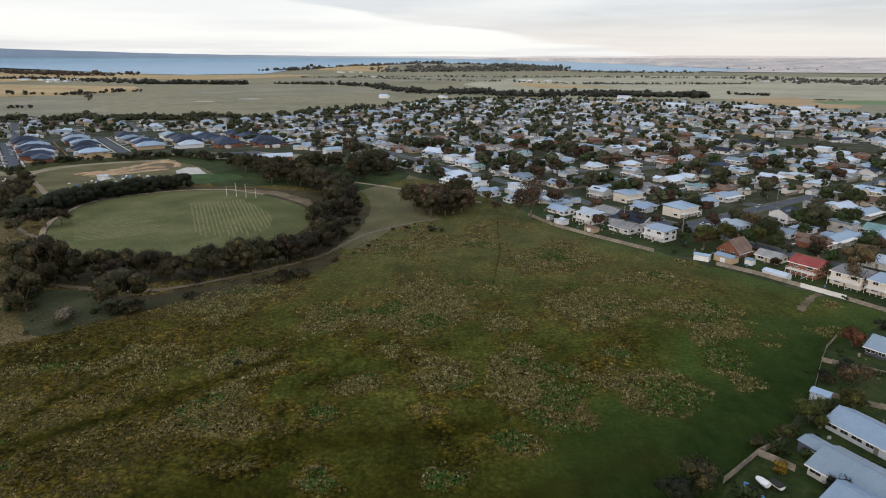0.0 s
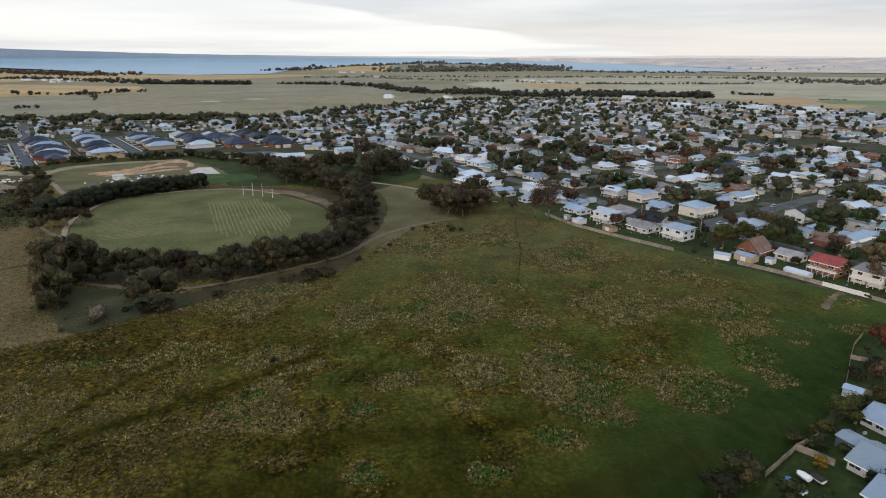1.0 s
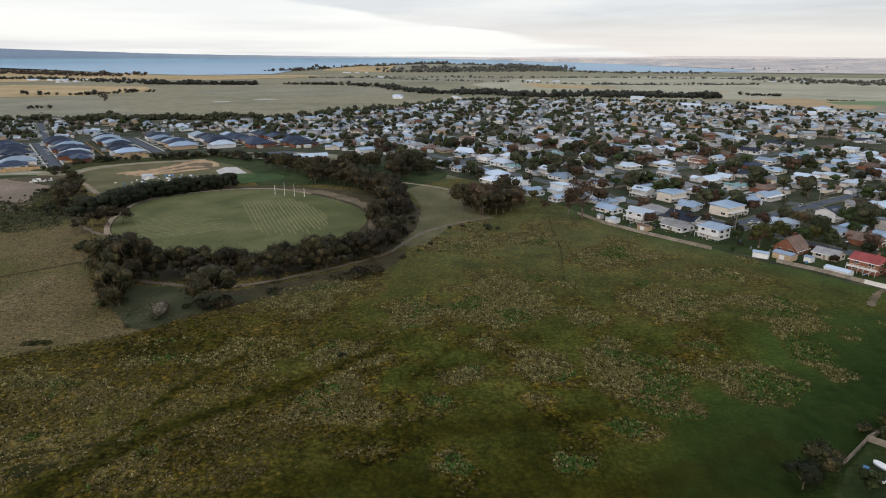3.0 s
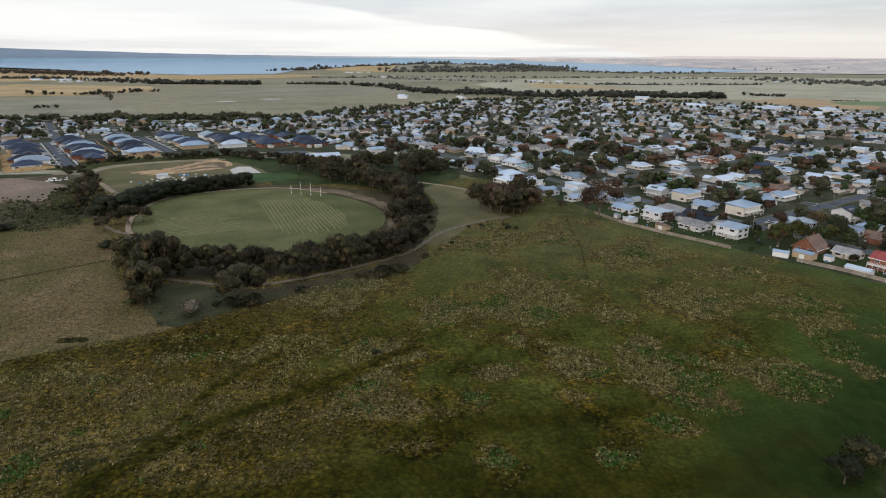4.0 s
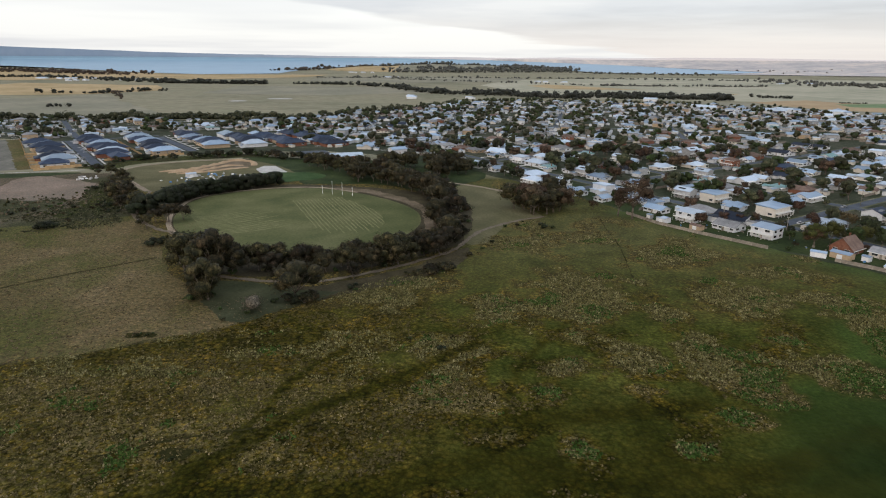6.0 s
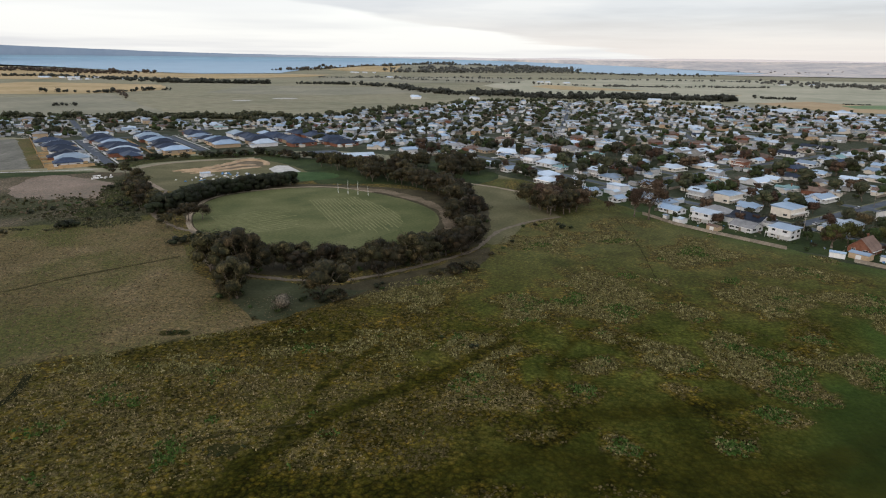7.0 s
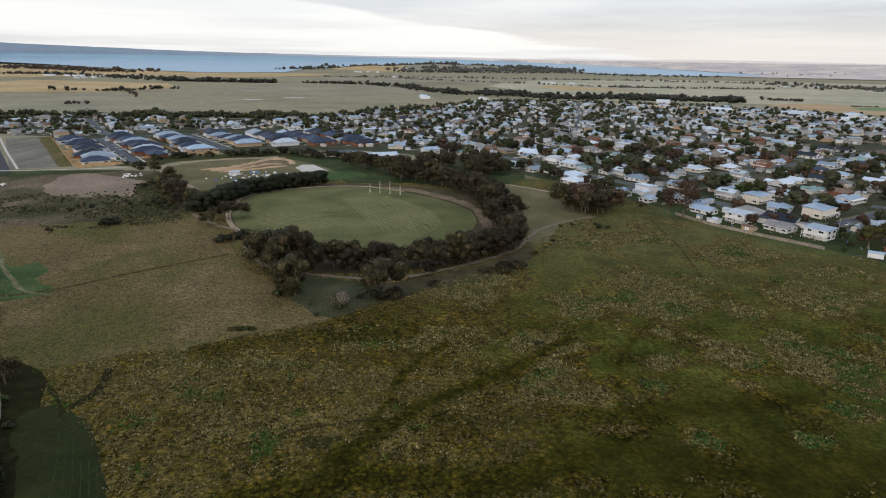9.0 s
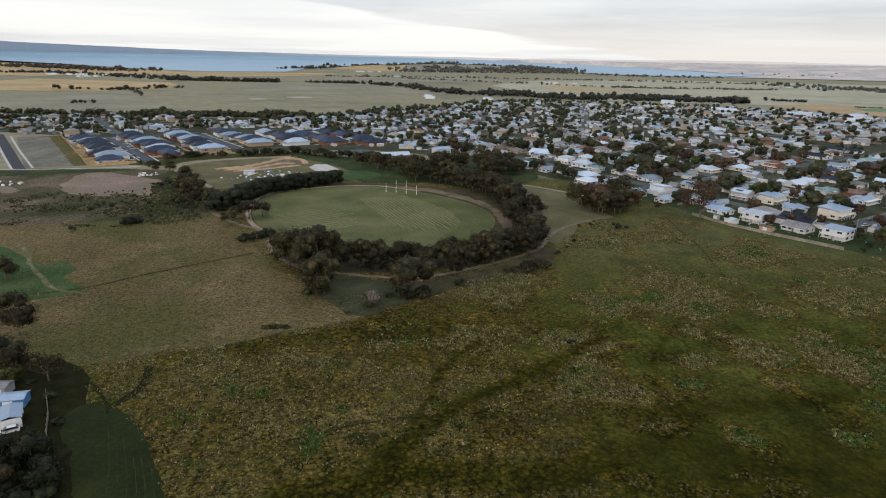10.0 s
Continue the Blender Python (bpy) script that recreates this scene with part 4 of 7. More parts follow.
strip("path", [(-284, 246), (-271, 232), (-260, 217), (-247, 203), (-235, 191), (-222, 187)], 1.6, 0.115, VERGE, "pale worn edge of a grassy hollow", "path", rough=0.9, step=2)
sheet("ground", [(-250, 222), (-238, 208), (-244, 198), (-258, 206)], 0.10, HOLLOWG, "lush green weeds in a hollow", rough=2)
MOWN_STRIP = [(-152, 58), (-166, 81), (-175, 95), (-184, 109), (-179, 115), (-171, 111), (-158, 97), (-149, 82), (-138, 58)]
YARD = [(-260, 60), (-240, 110), (-222, 136), (-200, 137), (-187, 126), (-181, 113), (-172, 96), (-163, 82), (-149, 58)]
# the yard's shadows are put into this dark ground colour
sheet("ground", YARD, 0.085, TRODSHADE, "dark yard ground with weeds, shade put into its colour", rough=1.5)
sheet("ground", [(-484, 620), (-363, 448), (-371, 444), (-492, 612)], 0.118, TAN, "yellow-brown weeds along a fence", rough=2.0, curved=False)
sheet("ground", MOWN_STRIP, 0.09, MOWN, "short mown green grass", rough=1.0, step=1)
for k in range(6):
    a = Vector((-172 + 3.1 * k, 106 - 2.6 * k))
    strip("mowing_stripe", [tuple(a), tuple(a + Vector((9, -17))), tuple(a + Vector((16, -34)))], 0.10, 0.10, GARDENG, "pale line left by a mower", "turf stripe", rough=0.25, step=2)
for line, wd in (([(-189, 118), (-189, 122), (-186, 124), (-181, 120), (-175, 112)], 0.8), ([(-184, 122), (-178, 116), (-174, 110)], 0.7), ([(-175, 112), (-173, 118), (-172, 124), (-175, 134)], 2.2)):
    strip("track", line, wd, 0.10 + 0.006 * TRACKZ.pop(), TRODSHADE, "dark wheel track in the grass", "track", rough=0.3, step=1)
for line, wd in (([(28, 309), (26, 285), (25, 260), (21, 232), (17, 206)], 0.5), ([(-130, 100), (-112, 108), (-96, 112)], 0.8)):
    strip("track", line, wd * 0.7, 0.05 + 0.006 * TRACKZ.pop(), WORN, "dark trodden line through the meadow", "track", rough=0.7, step=2)
for cx, cy, rx, ry in ((-112, 101, 5, 2.6), (-147, 161, 4.5, 2.2)):
    sheet("ground", [(cx + rx * math.cos(a), cy + ry * math.sin(a)) for a in (0, 0.9, 1.8, 2.7, 3.6, 4.5, 5.4)], 0.07, WORN, "dark patch of rank weeds", rough=2.2, step=1)
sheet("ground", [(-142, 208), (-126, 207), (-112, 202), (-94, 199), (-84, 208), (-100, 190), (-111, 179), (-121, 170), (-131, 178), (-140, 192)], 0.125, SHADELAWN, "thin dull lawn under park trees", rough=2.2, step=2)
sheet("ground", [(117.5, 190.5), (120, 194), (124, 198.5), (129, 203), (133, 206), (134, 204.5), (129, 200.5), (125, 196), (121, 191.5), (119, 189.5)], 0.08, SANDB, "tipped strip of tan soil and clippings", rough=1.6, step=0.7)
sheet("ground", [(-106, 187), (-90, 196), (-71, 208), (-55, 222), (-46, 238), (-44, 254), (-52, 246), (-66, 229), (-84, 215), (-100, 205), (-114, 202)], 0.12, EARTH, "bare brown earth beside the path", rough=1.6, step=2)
sheet("ground", [(-335, 455), (-322, 470), (-300, 500), (-268, 520), (-225, 532), (-205, 520), (-222, 510), (-262, 496), (-296, 474), (-304, 452)], 0.105, SCRUBG, "dark shrubby strip before the estate", rough=2)
# the new estate: an empty lot, a fresh road, a cross street
sheet("ground", [(-484, 620), (-363, 448), (-401, 432), (-517, 602)], 0.11, LOTG, "empty scraped building lot", curved=False, rough=0.8)
strip("road", [(-396, 419), (-402, 427), (-532, 599), (-545, 616)], 9, 0.12, FRESH, "fresh black asphalt road", "road", step=10)
for o in (6.4, -6.4):
    strip("pavement", [(-400 + 0.8 * o, 429 + 0.6 * o), (-466 + 0.8 * o, 515 + 0.6 * o), (-530 + 0.8 * o, 601 + 0.6 * o)], 1.8, 0.17, CONC, "new pale concrete footpath", "pavement", step=10)
strip("road", [(-560, 428), (-420, 424), (-352, 436), (-322, 446)], 2.0, 0.13, CONC, "pale concrete street edge", "road", step=8)
sheet("pavement", [(-189, 548), (-163, 555), (-147, 522), (-169, 510)], 0.13, ASPH, "asphalt car park", "car park", curved=False)

# ---- trees ----


def leaf_cloud(rng, centres, radii, per, size, flat=0.75):
    """Small random leaves round the clumps' centres: a quad each."""
    vs, n = [], 0
    cs = np.repeat(np.asarray(centres, float), per, axis=0)
    rs = np.repeat(np.asarray(radii, float), per)
    d = rng.normal(size=cs.shape)
    d /= np.linalg.norm(d, axis=1)[:, None]
    rad = rs * (0.55 + 0.5 * rng.random(len(rs)))
    p = cs + d * rad[:, None] * np.array([1, 1, flat])
    a = rng.normal(size=cs.shape) + np.array([0, 0, 0.0])
    nrm = d + a * 0.38
    nrm /= np.linalg.norm(nrm, axis=1)[:, None]
    nrm *= np.where((nrm * d).sum(axis=1) < 0, -1.0, 1.0)[:, None]
    t = np.cross(nrm, rng.normal(size=cs.shape))
    t /= np.linalg.norm(t, axis=1)[:, None]
    b = np.cross(nrm, t)
    s = size * (0.6 + 0.8 * rng.random(len(rs)))[:, None]
    quad = np.stack([p - t * s, p - b * s * 0.55, p + t * s, p + b * s * 0.55], axis=1).reshape(-1, 3)
    return quad, np.arange(len(quad)).reshape(-1, 4), np.repeat(d + a * 0.22, 4, axis=0)


BALLS = {}


def unit_ball(n):
    """A ball of 6 n^2 four-sided faces."""
    if n not in BALLS:
        vs, fs = [], []
        for axis in range(3):
            for sg in (1, -1):
                o = len(vs)
                for i in range(n + 1):
                    for j in range(n + 1):
                        p = [0.0, 0.0, 0.0]
                        p[axis], p[(axis + 1) % 3], p[(axis + 2) % 3] = sg, math.tan((2 * i / n - 1) * 0.785), sg * math.tan((2 * j / n - 1) * 0.785)
                        vs.append(Vector(p).normalized())
                for i in range(n):
                    for j in range(n):
                        k = o + i * (n + 1) + j
                        fs.append((k, k + n + 1, k + n + 2, k + 1))
        BALLS[n] = np.array(vs), np.array(fs)
    return BALLS[n]


def masses(rng, centres, radii, n, flat=0.75):
    """Uneven lumps of dense foliage that fill the inside of a crown: places, faces and outward directions, to join to a leaf cloud."""
    bv, bf = unit_ball(n)
    vs, fs, out = [], [], []
    for i, (c, r) in enumerate(zip(centres, radii)):
        q = rng.random(3) * 6.28
        k = 1 + 0.16 * np.sin(3.1 * bv[:, 0] + q[0]) * np.sin(2.7 * bv[:, 1] + q[1]) + 0.14 * np.sin(4.3 * bv[:, 2] + q[2]) * np.sin(3.7 * bv[:, 0] + q[1])
        vs.append(np.asarray(c) + bv * (r * k)[:, None] * np.array([1, 1, flat]))
        fs.append(bf + i * len(bv))
        out.append(bv)
    return np.concatenate(vs), np.concatenate(fs), np.concatenate(out)


def joined(a, b):
    return np.concatenate([a[0], b[0]]), np.concatenate([a[1], b[1] + len(a[0])]), np.concatenate([a[2], b[2]])


def leaf_mesh(name, quad, faces, out, mat, heart=None, low=0.1):
    """Leaves whose shading follows the clump they grow on, and the whole crown round its heart."""
    quad = quad.copy()
    quad[:, 2] = np.maximum(quad[:, 2], low)
    nrm = out / np.linalg.norm(out, axis=1)[:, None]
    if heart is not None:
        h = quad - np.asarray(heart, float)
        nrm = nrm * 0.75 + 0.5 * h / (np.linalg.norm(h, axis=1)[:, None] + 1e-6)
    nrm /= np.linalg.norm(nrm, axis=1)[:, None]
    me = raw_mesh(name, quad, faces, [mat], smooth=True)
    me.normals_split_custom_set_from_vertices([tuple(v) for v in nrm])
    return me


def tree_thing(seed, h, spread, leaf, label, name="tree", clumps=34, per=36, size=0.5, stem=0.35, form="gum", category="tree", dense=0.70):
    """A tapered trunk with limbs, and a crown of leaf clumps at the limbs' ends."""
    rng = np.random.default_rng(seed)
    root = thing(name, label, category)
    bm = bmesh.new()
    r0 = 0.022 * h + 0.06
    cents, rads = [], []
    lean = rng.normal(size=2) * 0.04 * h
    fork = Vector((lean[0] * 0.5, lean[1] * 0.5, h * stem))
    add_tube(bm, (0, 0, -0.2), fork, r0, r0 * 0.7, 7)
    if form == "pine":
        add_tube(bm, fork, (lean[0], lean[1], h * 0.96), r0 * 0.7, 0.04, 6)
        for i in range(clumps):
            f = 0.12 + 0.86 * (i / clumps)
            a = rng.random() * 6.283
            w = spread * (1 - f) ** 0.7 * (0.35 + 0.65 * rng.random())
            cents.append((lean[0] * f + w * math.cos(a), lean[1] * f + w * math.sin(a), h * f))
            rads.append(spread * 0.32 * (1.15 - f))
        lobes = []
    else:
        limbs = 6
        for i in range(limbs):
            a = 6.283 * (i + 0.6 * rng.random()) / limbs
            w = spread * (0.45 + 0.35 * rng.random())
            tip = Vector((lean[0] + w * math.cos(a), lean[1] + w * math.sin(a), h * (0.62 + 0.24 * rng.random())))
            knee = fork.lerp(tip, 0.5) + Vector((0, 0, -0.05 * h))
            add_tube(bm, fork, knee, r0 * 0.5, r0 * 0.3, 5)
            add_tube(bm, knee, tip, r0 * 0.3, r0 * 0.1, 5)
        # rounded lobes of foliage, each of a few clumps, at uneven heights
        lobes = []
        for k in range(8):
            a = 2.4 * k + 0.5 * rng.normal()
            w = 0.0 if k == 0 else spread * (0.36 + 0.30 * rng.random())
            low = h * (stem + 0.10)
            up = 1.0 - 0.2 * rng.random() if k < 4 else 0.12 + 0.6 * rng.random()
            z = low + (h * (0.86 - 0.28 * (w / spread) ** 2) - low) * up
            lobes.append((lean[0] + w * math.cos(a), lean[1] + w * math.sin(a), z, spread * (0.36 + 0.16 * rng.random())))
        for i in range(clumps):
            x, y, z, r = lobes[i % 8]
            q = rng.normal(size=3) * r * 0.24
            cents.append((x + q[0], y + q[1], max(h * stem * 0.9, z + 0.8 * q[2] - (0.12 * h * rng.random() if i % 4 == 0 else 0))))
            rads.append(r * (0.72 + 0.36 * rng.random()))
    part("trunk", bm_mesh("trunk", bm, BARK), root, "grey-brown bark")
    v, f, o = leaf_cloud(rng, cents, rads, per, size)
    if lobes and dense:
        v, f, o = joined((v, f, o), masses(rng, [q[:3] for q in lobes], [q[3] * dense for q in lobes], 2))
    part("crown", leaf_mesh("crown", v, f, o, leaf, (lean[0], lean[1], h * 0.45), 0.15), root)
    return root


def shrub_thing(seed, h, spread, leaf, label, name="shrub", clumps=12, per=30, size=0.35):
    rng = np.random.default_rng(seed)
    root = thing(name, label, "shrub")
    bm = bmesh.new()
    for i in range(4):
        a = 6.283 * i / 4 + rng.random()
        add_tube(bm, (0, 0, -0.1), (0.5 * spread * math.cos(a), 0.5 * spread * math.sin(a), h * 0.6), 0.08, 0.03, 5)
    part("stem", bm_mesh("stem", bm, BARK), root)
    c = [(spread * 0.7 * rng.normal() * 0.5, spread * 0.7 * rng.normal() * 0.5, h * (0.3 + 0.4 * rng.random())) for _ in range(clumps)]
    v, f, o = joined(leaf_cloud(rng, c, [spread * 0.4] * clumps, per, size), masses(rng, c[:4], [spread * 0.36] * 4, 2))
    part("crown", leaf_mesh("crown", v, f, o, leaf, (0, 0, h * 0.2), 0.08), root)
    return root


AWAY = []   # first copies, taken away once they have been repeated


def put(proto, x, y, turn=0.0, scale=1.0, label=""):
    ob = copy_thing(proto, pose(x, y, 0, 0, 0, turn))
    ob.scale = (scale, scale, scale * (0.92 + 0.16 * random.random()))
    if label:
        ob["label"] = label
    return ob


def drop_protos():
    for p in AWAY:
        for o in (*p.children_recursive, p):
            bpy.data.objects.remove(o)
    AWAY.clear()


GUMS = [tree_thing(10 + i, h, sp, GUM, "spreading gum tree with dull brown-green leaves", "gum_tree", 56, 28, 0.36, 0.17) for i, (h, sp) in enumerate([(13, 7.0), (15, 7.5), (11, 6.2), (14, 8), (12, 6)])]
REDGUM = [tree_thing(25 + i, h, sp, RUSTG, "reddish-brown gum tree in a clump", "gum_tree", 56, 28, 0.36, 0.24) for i, (h, sp) in enumerate([(13, 6.5), (12, 6.0)])]
THIN = [tree_thing(20 + i, h, sp, GUM, "thin-crowned gum tree with bare pale limbs", "gum_tree", 30, 44, 0.28, 0.3, dense=0.55) for i, (h, sp) in enumerate([(11, 6.5), (13, 6.5)])]
PINES = [tree_thing(30 + i, h, sp, PINE, "dense dark evergreen tree in a row", "evergreen_tree", 36, 32, 0.36, 0.06, dense=0.95) for i, (h, sp) in enumerate([(9, 4.8), (8, 5.2), (10, 5.0)])]
BUSHES = [shrub_thing(40 + i, h, sp, m, lab, clumps=14, per=14, size=0.30) for i, (h, sp, m, lab) in enumerate([(2.6, 2.4, BUSHL, "rounded dark green shrub"), (3.4, 3, GUM, "dull olive spreading shrub"), (2, 1.8, BUSHL, "low dark green shrub"), (3.6, 3.2, PINE, "dense dark evergreen shrub")])]
GARDEN_TREES = [tree_thing(50 + i, h, sp, m, lab, "garden_tree", 27, 24, 0.36, 0.20, dense=0.88) for i, (h, sp, m, lab) in enumerate([
    (9, 4.6, BUSHL, "leafy green tree in a garden"), (12, 5.6, TOWNL, "brown-green gum tree in a garden"), (10.5, 5.2, RUSTG, "reddish-brown gum tree in a garden"), (10, 5.2, BUSHL, "dark green tree beside a house"),
    (10, 4.8, RUSTY, "russet-leaved tree in a garden"), (15, 6.2, TOWNL, "tall gum tree between houses"), (9, 4.2, PINE, "dark evergreen tree in a garden")])]
AWAY += GUMS + THIN + REDGUM + PINES + BUSHES + GARDEN_TREES
RNG = random.Random(5)


def belt(line, width, n, protos, lo=0.8, hi=1.15, gap=3.0, done=None):
    """Trees along a line, uneven and never two on one spot."""
    pts = smooth_line(line, 1.0)
    spots = done if done is not None else []
    for _ in range(n * 6):
        if n <= 0:
            break
        p = pts[int(RNG.random() * len(pts))]
        x, y = p[0] + RNG.uniform(-width, width), p[1] + RNG.uniform(-width, width)
        if any((x - a) ** 2 + (y - b) ** 2 < gap * gap for a, b in spots):
            continue
        spots.append((x, y))
        put(protos[int(RNG.random() * len(protos))], x, y, RNG.random() * 360, RNG.uniform(lo, hi))
        n -= 1
    return spots


SP = []
belt([(-130, 222), (-110, 223), (-92, 226), (-76, 231), (-62, 243), (-54, 258), (-51, 276)], 4.0, 34, GUMS, 0.7, 1.0, 4.2, SP)
belt([(-56, 280), (-54, 308), (-57, 340), (-66, 368), (-80, 390), (-100, 408)], 5.0, 40, GUMS, 0.8, 1.15, 4.4, SP)
belt([(-98, 412), (-112, 440), (-84, 470), (-48, 450), (-60, 420)], 14, 38, GUMS, 0.8, 1.1, 5, SP)
belt([(-160, 470), (-130, 446), (-112, 432)], 8, 9, GUMS, 0.7, 1.0, 6, SP)
belt([(-157, 223), (-147, 218), (-139, 213)], 4.0, 7, GUMS, 1.1, 1.35, 4.8, SP)
belt([(-143, 200), (-139, 194), (-136, 189)], 2.4, 5, GUMS, 0.85, 1.05, 3.8, SP)
put(GUMS[3], -108, 191, 40, 1.2, "broad gum tree with pale bare limbs before the path")
belt([(-206, 282), (-198, 292), (-190, 296)], 4, 4, THIN, 0.75, 0.95, 5, SP)
belt([(-228, 322), (-244, 345), (-256, 378), (-276, 404), (-292, 432)], 6, 17, GUMS + BUSHES[1:2], 0.55, 0.9, 6, SP)
belt([(-11, 328), (-3, 319), (8, 326), (4, 340), (-6, 342)], 5, 16, GUMS + THIN + REDGUM, 0.95, 1.25, 4.0, SP)
belt([(-300, 432), (-318, 458), (-296, 500), (-255, 505)], 3, 14, BUSHES, 0.9, 1.5, 4, SP)
belt([(-255, 508), (-225, 522), (-180, 506), (-150, 496)], 8, 26, BUSHES[:2] + BUSHES[3:], 1.3, 2.2, 4.5, SP)
belt([(-218, 308), (-213, 326), (-207, 348), (-196, 366), (-182, 382), (-168, 392)], 2.6, 44, PINES, 0.9, 1.2, 2.8, SP)
belt([(-112, 200), (-100, 208), (-84, 219), (-66, 233), (-54, 246)], 3.0, 4, GUMS + THIN, 0.45, 0.7, 7, SP)
UN = []
belt([(-270, 330), (-262, 350), (-250, 322), (-276, 384), (-258, 310)], 8, 18, BUSHES, 0.4, 0.9, 2.6, UN)
belt([(-330, 462), (-300, 500), (-262, 508), (-225, 524)], 5, 16, BUSHES, 1.0, 1.8, 3.6, UN)
belt([(-96, 196), (-80, 206), (-64, 217), (-50, 234)], 2, 3, BUSHES[1:], 0.5, 0.9, 2.4, UN)
belt([(-137, 218), (-114, 219), (-90, 223), (-70, 234), (-56, 254), (-46, 278)], 4, 16, BUSHES[:3], 0.8, 1.25, 2.8, UN)
belt([(-139, 186), (-140, 192), (-142, 200), (-150, 220)], 3.5, 11, BUSHES[:3], 0.9, 1.3, 2.4, UN)
belt([(-114, 190), (-108, 188), (-101, 190)], 2.0, 6, BUSHES[1:], 0.9, 1.2, 2.0, UN)
belt([(-66, 216), (-60, 219), (-54, 223)], 2, 6, BUSHES[1:2], 0.8, 1.2, 2.6, UN)
belt([(-186, 252), (-180, 260), (-176, 266)], 3, 6, BUSHES[3:], 0.9, 1.2, 3, UN)
belt([(-254, 280), (-246, 284)], 2, 4, BUSHES[3:], 0.9, 1.3, 3, UN)
belt([(-246, 300), (-232, 318), (-262, 330), (-280, 312)], 9, 26, BUSHES, 0.35, 0.7, 3, UN)
belt([(-46, 300), (-50, 340), (-60, 372)], 5, 18, BUSHES, 0.7, 1.1, 3, UN)
for i, (x, y, sc) in enumerate([(-120, 178, 0.6), (-126, 172, 0.35), (-130, 181, 0.6), (-33, 262, 0.5), (-24, 290, 0.6), (-18, 292, 0.5), (-14, 300, 0.45), (-5, 288, 0.9), (-1, 288, 0.7), (-44, 242, 0.6), (-38, 252, 0.6), (-56, 152, 0.5), (-65, 159, 0.4), (-271, 266, 0.8)]):
    put(BUSHES[i % 4], x, y, 50 * i, sc)

ob = shrub_thing(77, 5.6, 5.4, PALELEAF, "rounded greyish-pink shrub on thin lawn", clumps=30, per=26, size=0.28)
ob.matrix_basis = pose(-120, 181.5, 0)

# ---- houses ----
WIN = {}


def window_mesh(w, h):
    if (w, h) not in WIN:
        bm = bmesh.new()
        add_box(bm, -w / 2, w / 2, -0.05, 0.02, 0, h, 0)
        add_box(bm, -w / 2 + 0.09, -0.04, -0.075, -0.04, 0.09, h - 0.09, 1)
        add_box(bm, 0.04, w / 2 - 0.09, -0.075, -0.04, 0.09, h - 0.09, 1)
        WIN[(w, h)] = bm_mesh("window", bm, PALEFENCE, GLASS)
    return WIN[(w, h)]


def door_mesh(w=0.95, h=2.05):
    if "door" not in WIN:
        bm = bmesh.new()
        add_box(bm, -w / 2, w / 2, -0.06, 0.02, 0, h)
        WIN["door"] = bm_mesh("door", bm, TIMBER)
    return WIN["door"]


def add_wing(walls, roofs, x0, x1, y0, y1, h, pitch, flat, o=0.45):
    """A wing whose ridge runs along y, or a lean-to where flat is true."""
    xm, rise = (x0 + x1) / 2, 0.0 if flat else (x1 - x0) / 2 * pitch
    prof = [(x0, 0), (x1, 0), (x1, h), (xm, h + rise + 0.01), (x0, h)]
    ends = [[walls.verts.new((x, y, z)) for x, z in prof] for y in (y0, y1)]
    for e in ends:
        walls.faces.new(e)
    for i in range(5):
        j = (i + 1) % 5
        walls.faces.new((ends[0][i], ends[0][j], ends[1][j], ends[1][i]))
    lo, hi = (y0 - (o if y0 < 0 else 0), y1 + (o if y1 > 0 else 0))
    if flat:
        add_box(roofs, x0 - o, x1 + o, lo, hi, h + 0.03, h + 0.2)
        return
    for sg in (1, -1):
        xe = xm + sg * ((x1 - x0) / 2 + o)
        pts = [(xm, h + rise + 0.03), (xe, h - o * pitch + 0.03), (xe, h - o * pitch + 0.18), (xm, h + rise + 0.21)]
        ends = [[roofs.verts.new((x, y, z)) for x, z in pts] for y in (lo, hi)]
        for e in ends:
            roofs.faces.new(e)
        for i in range(4):
            j = (i + 1) % 4
            roofs.faces.new((ends[0][i], ends[0][j], ends[1][j], ends[1][i]))


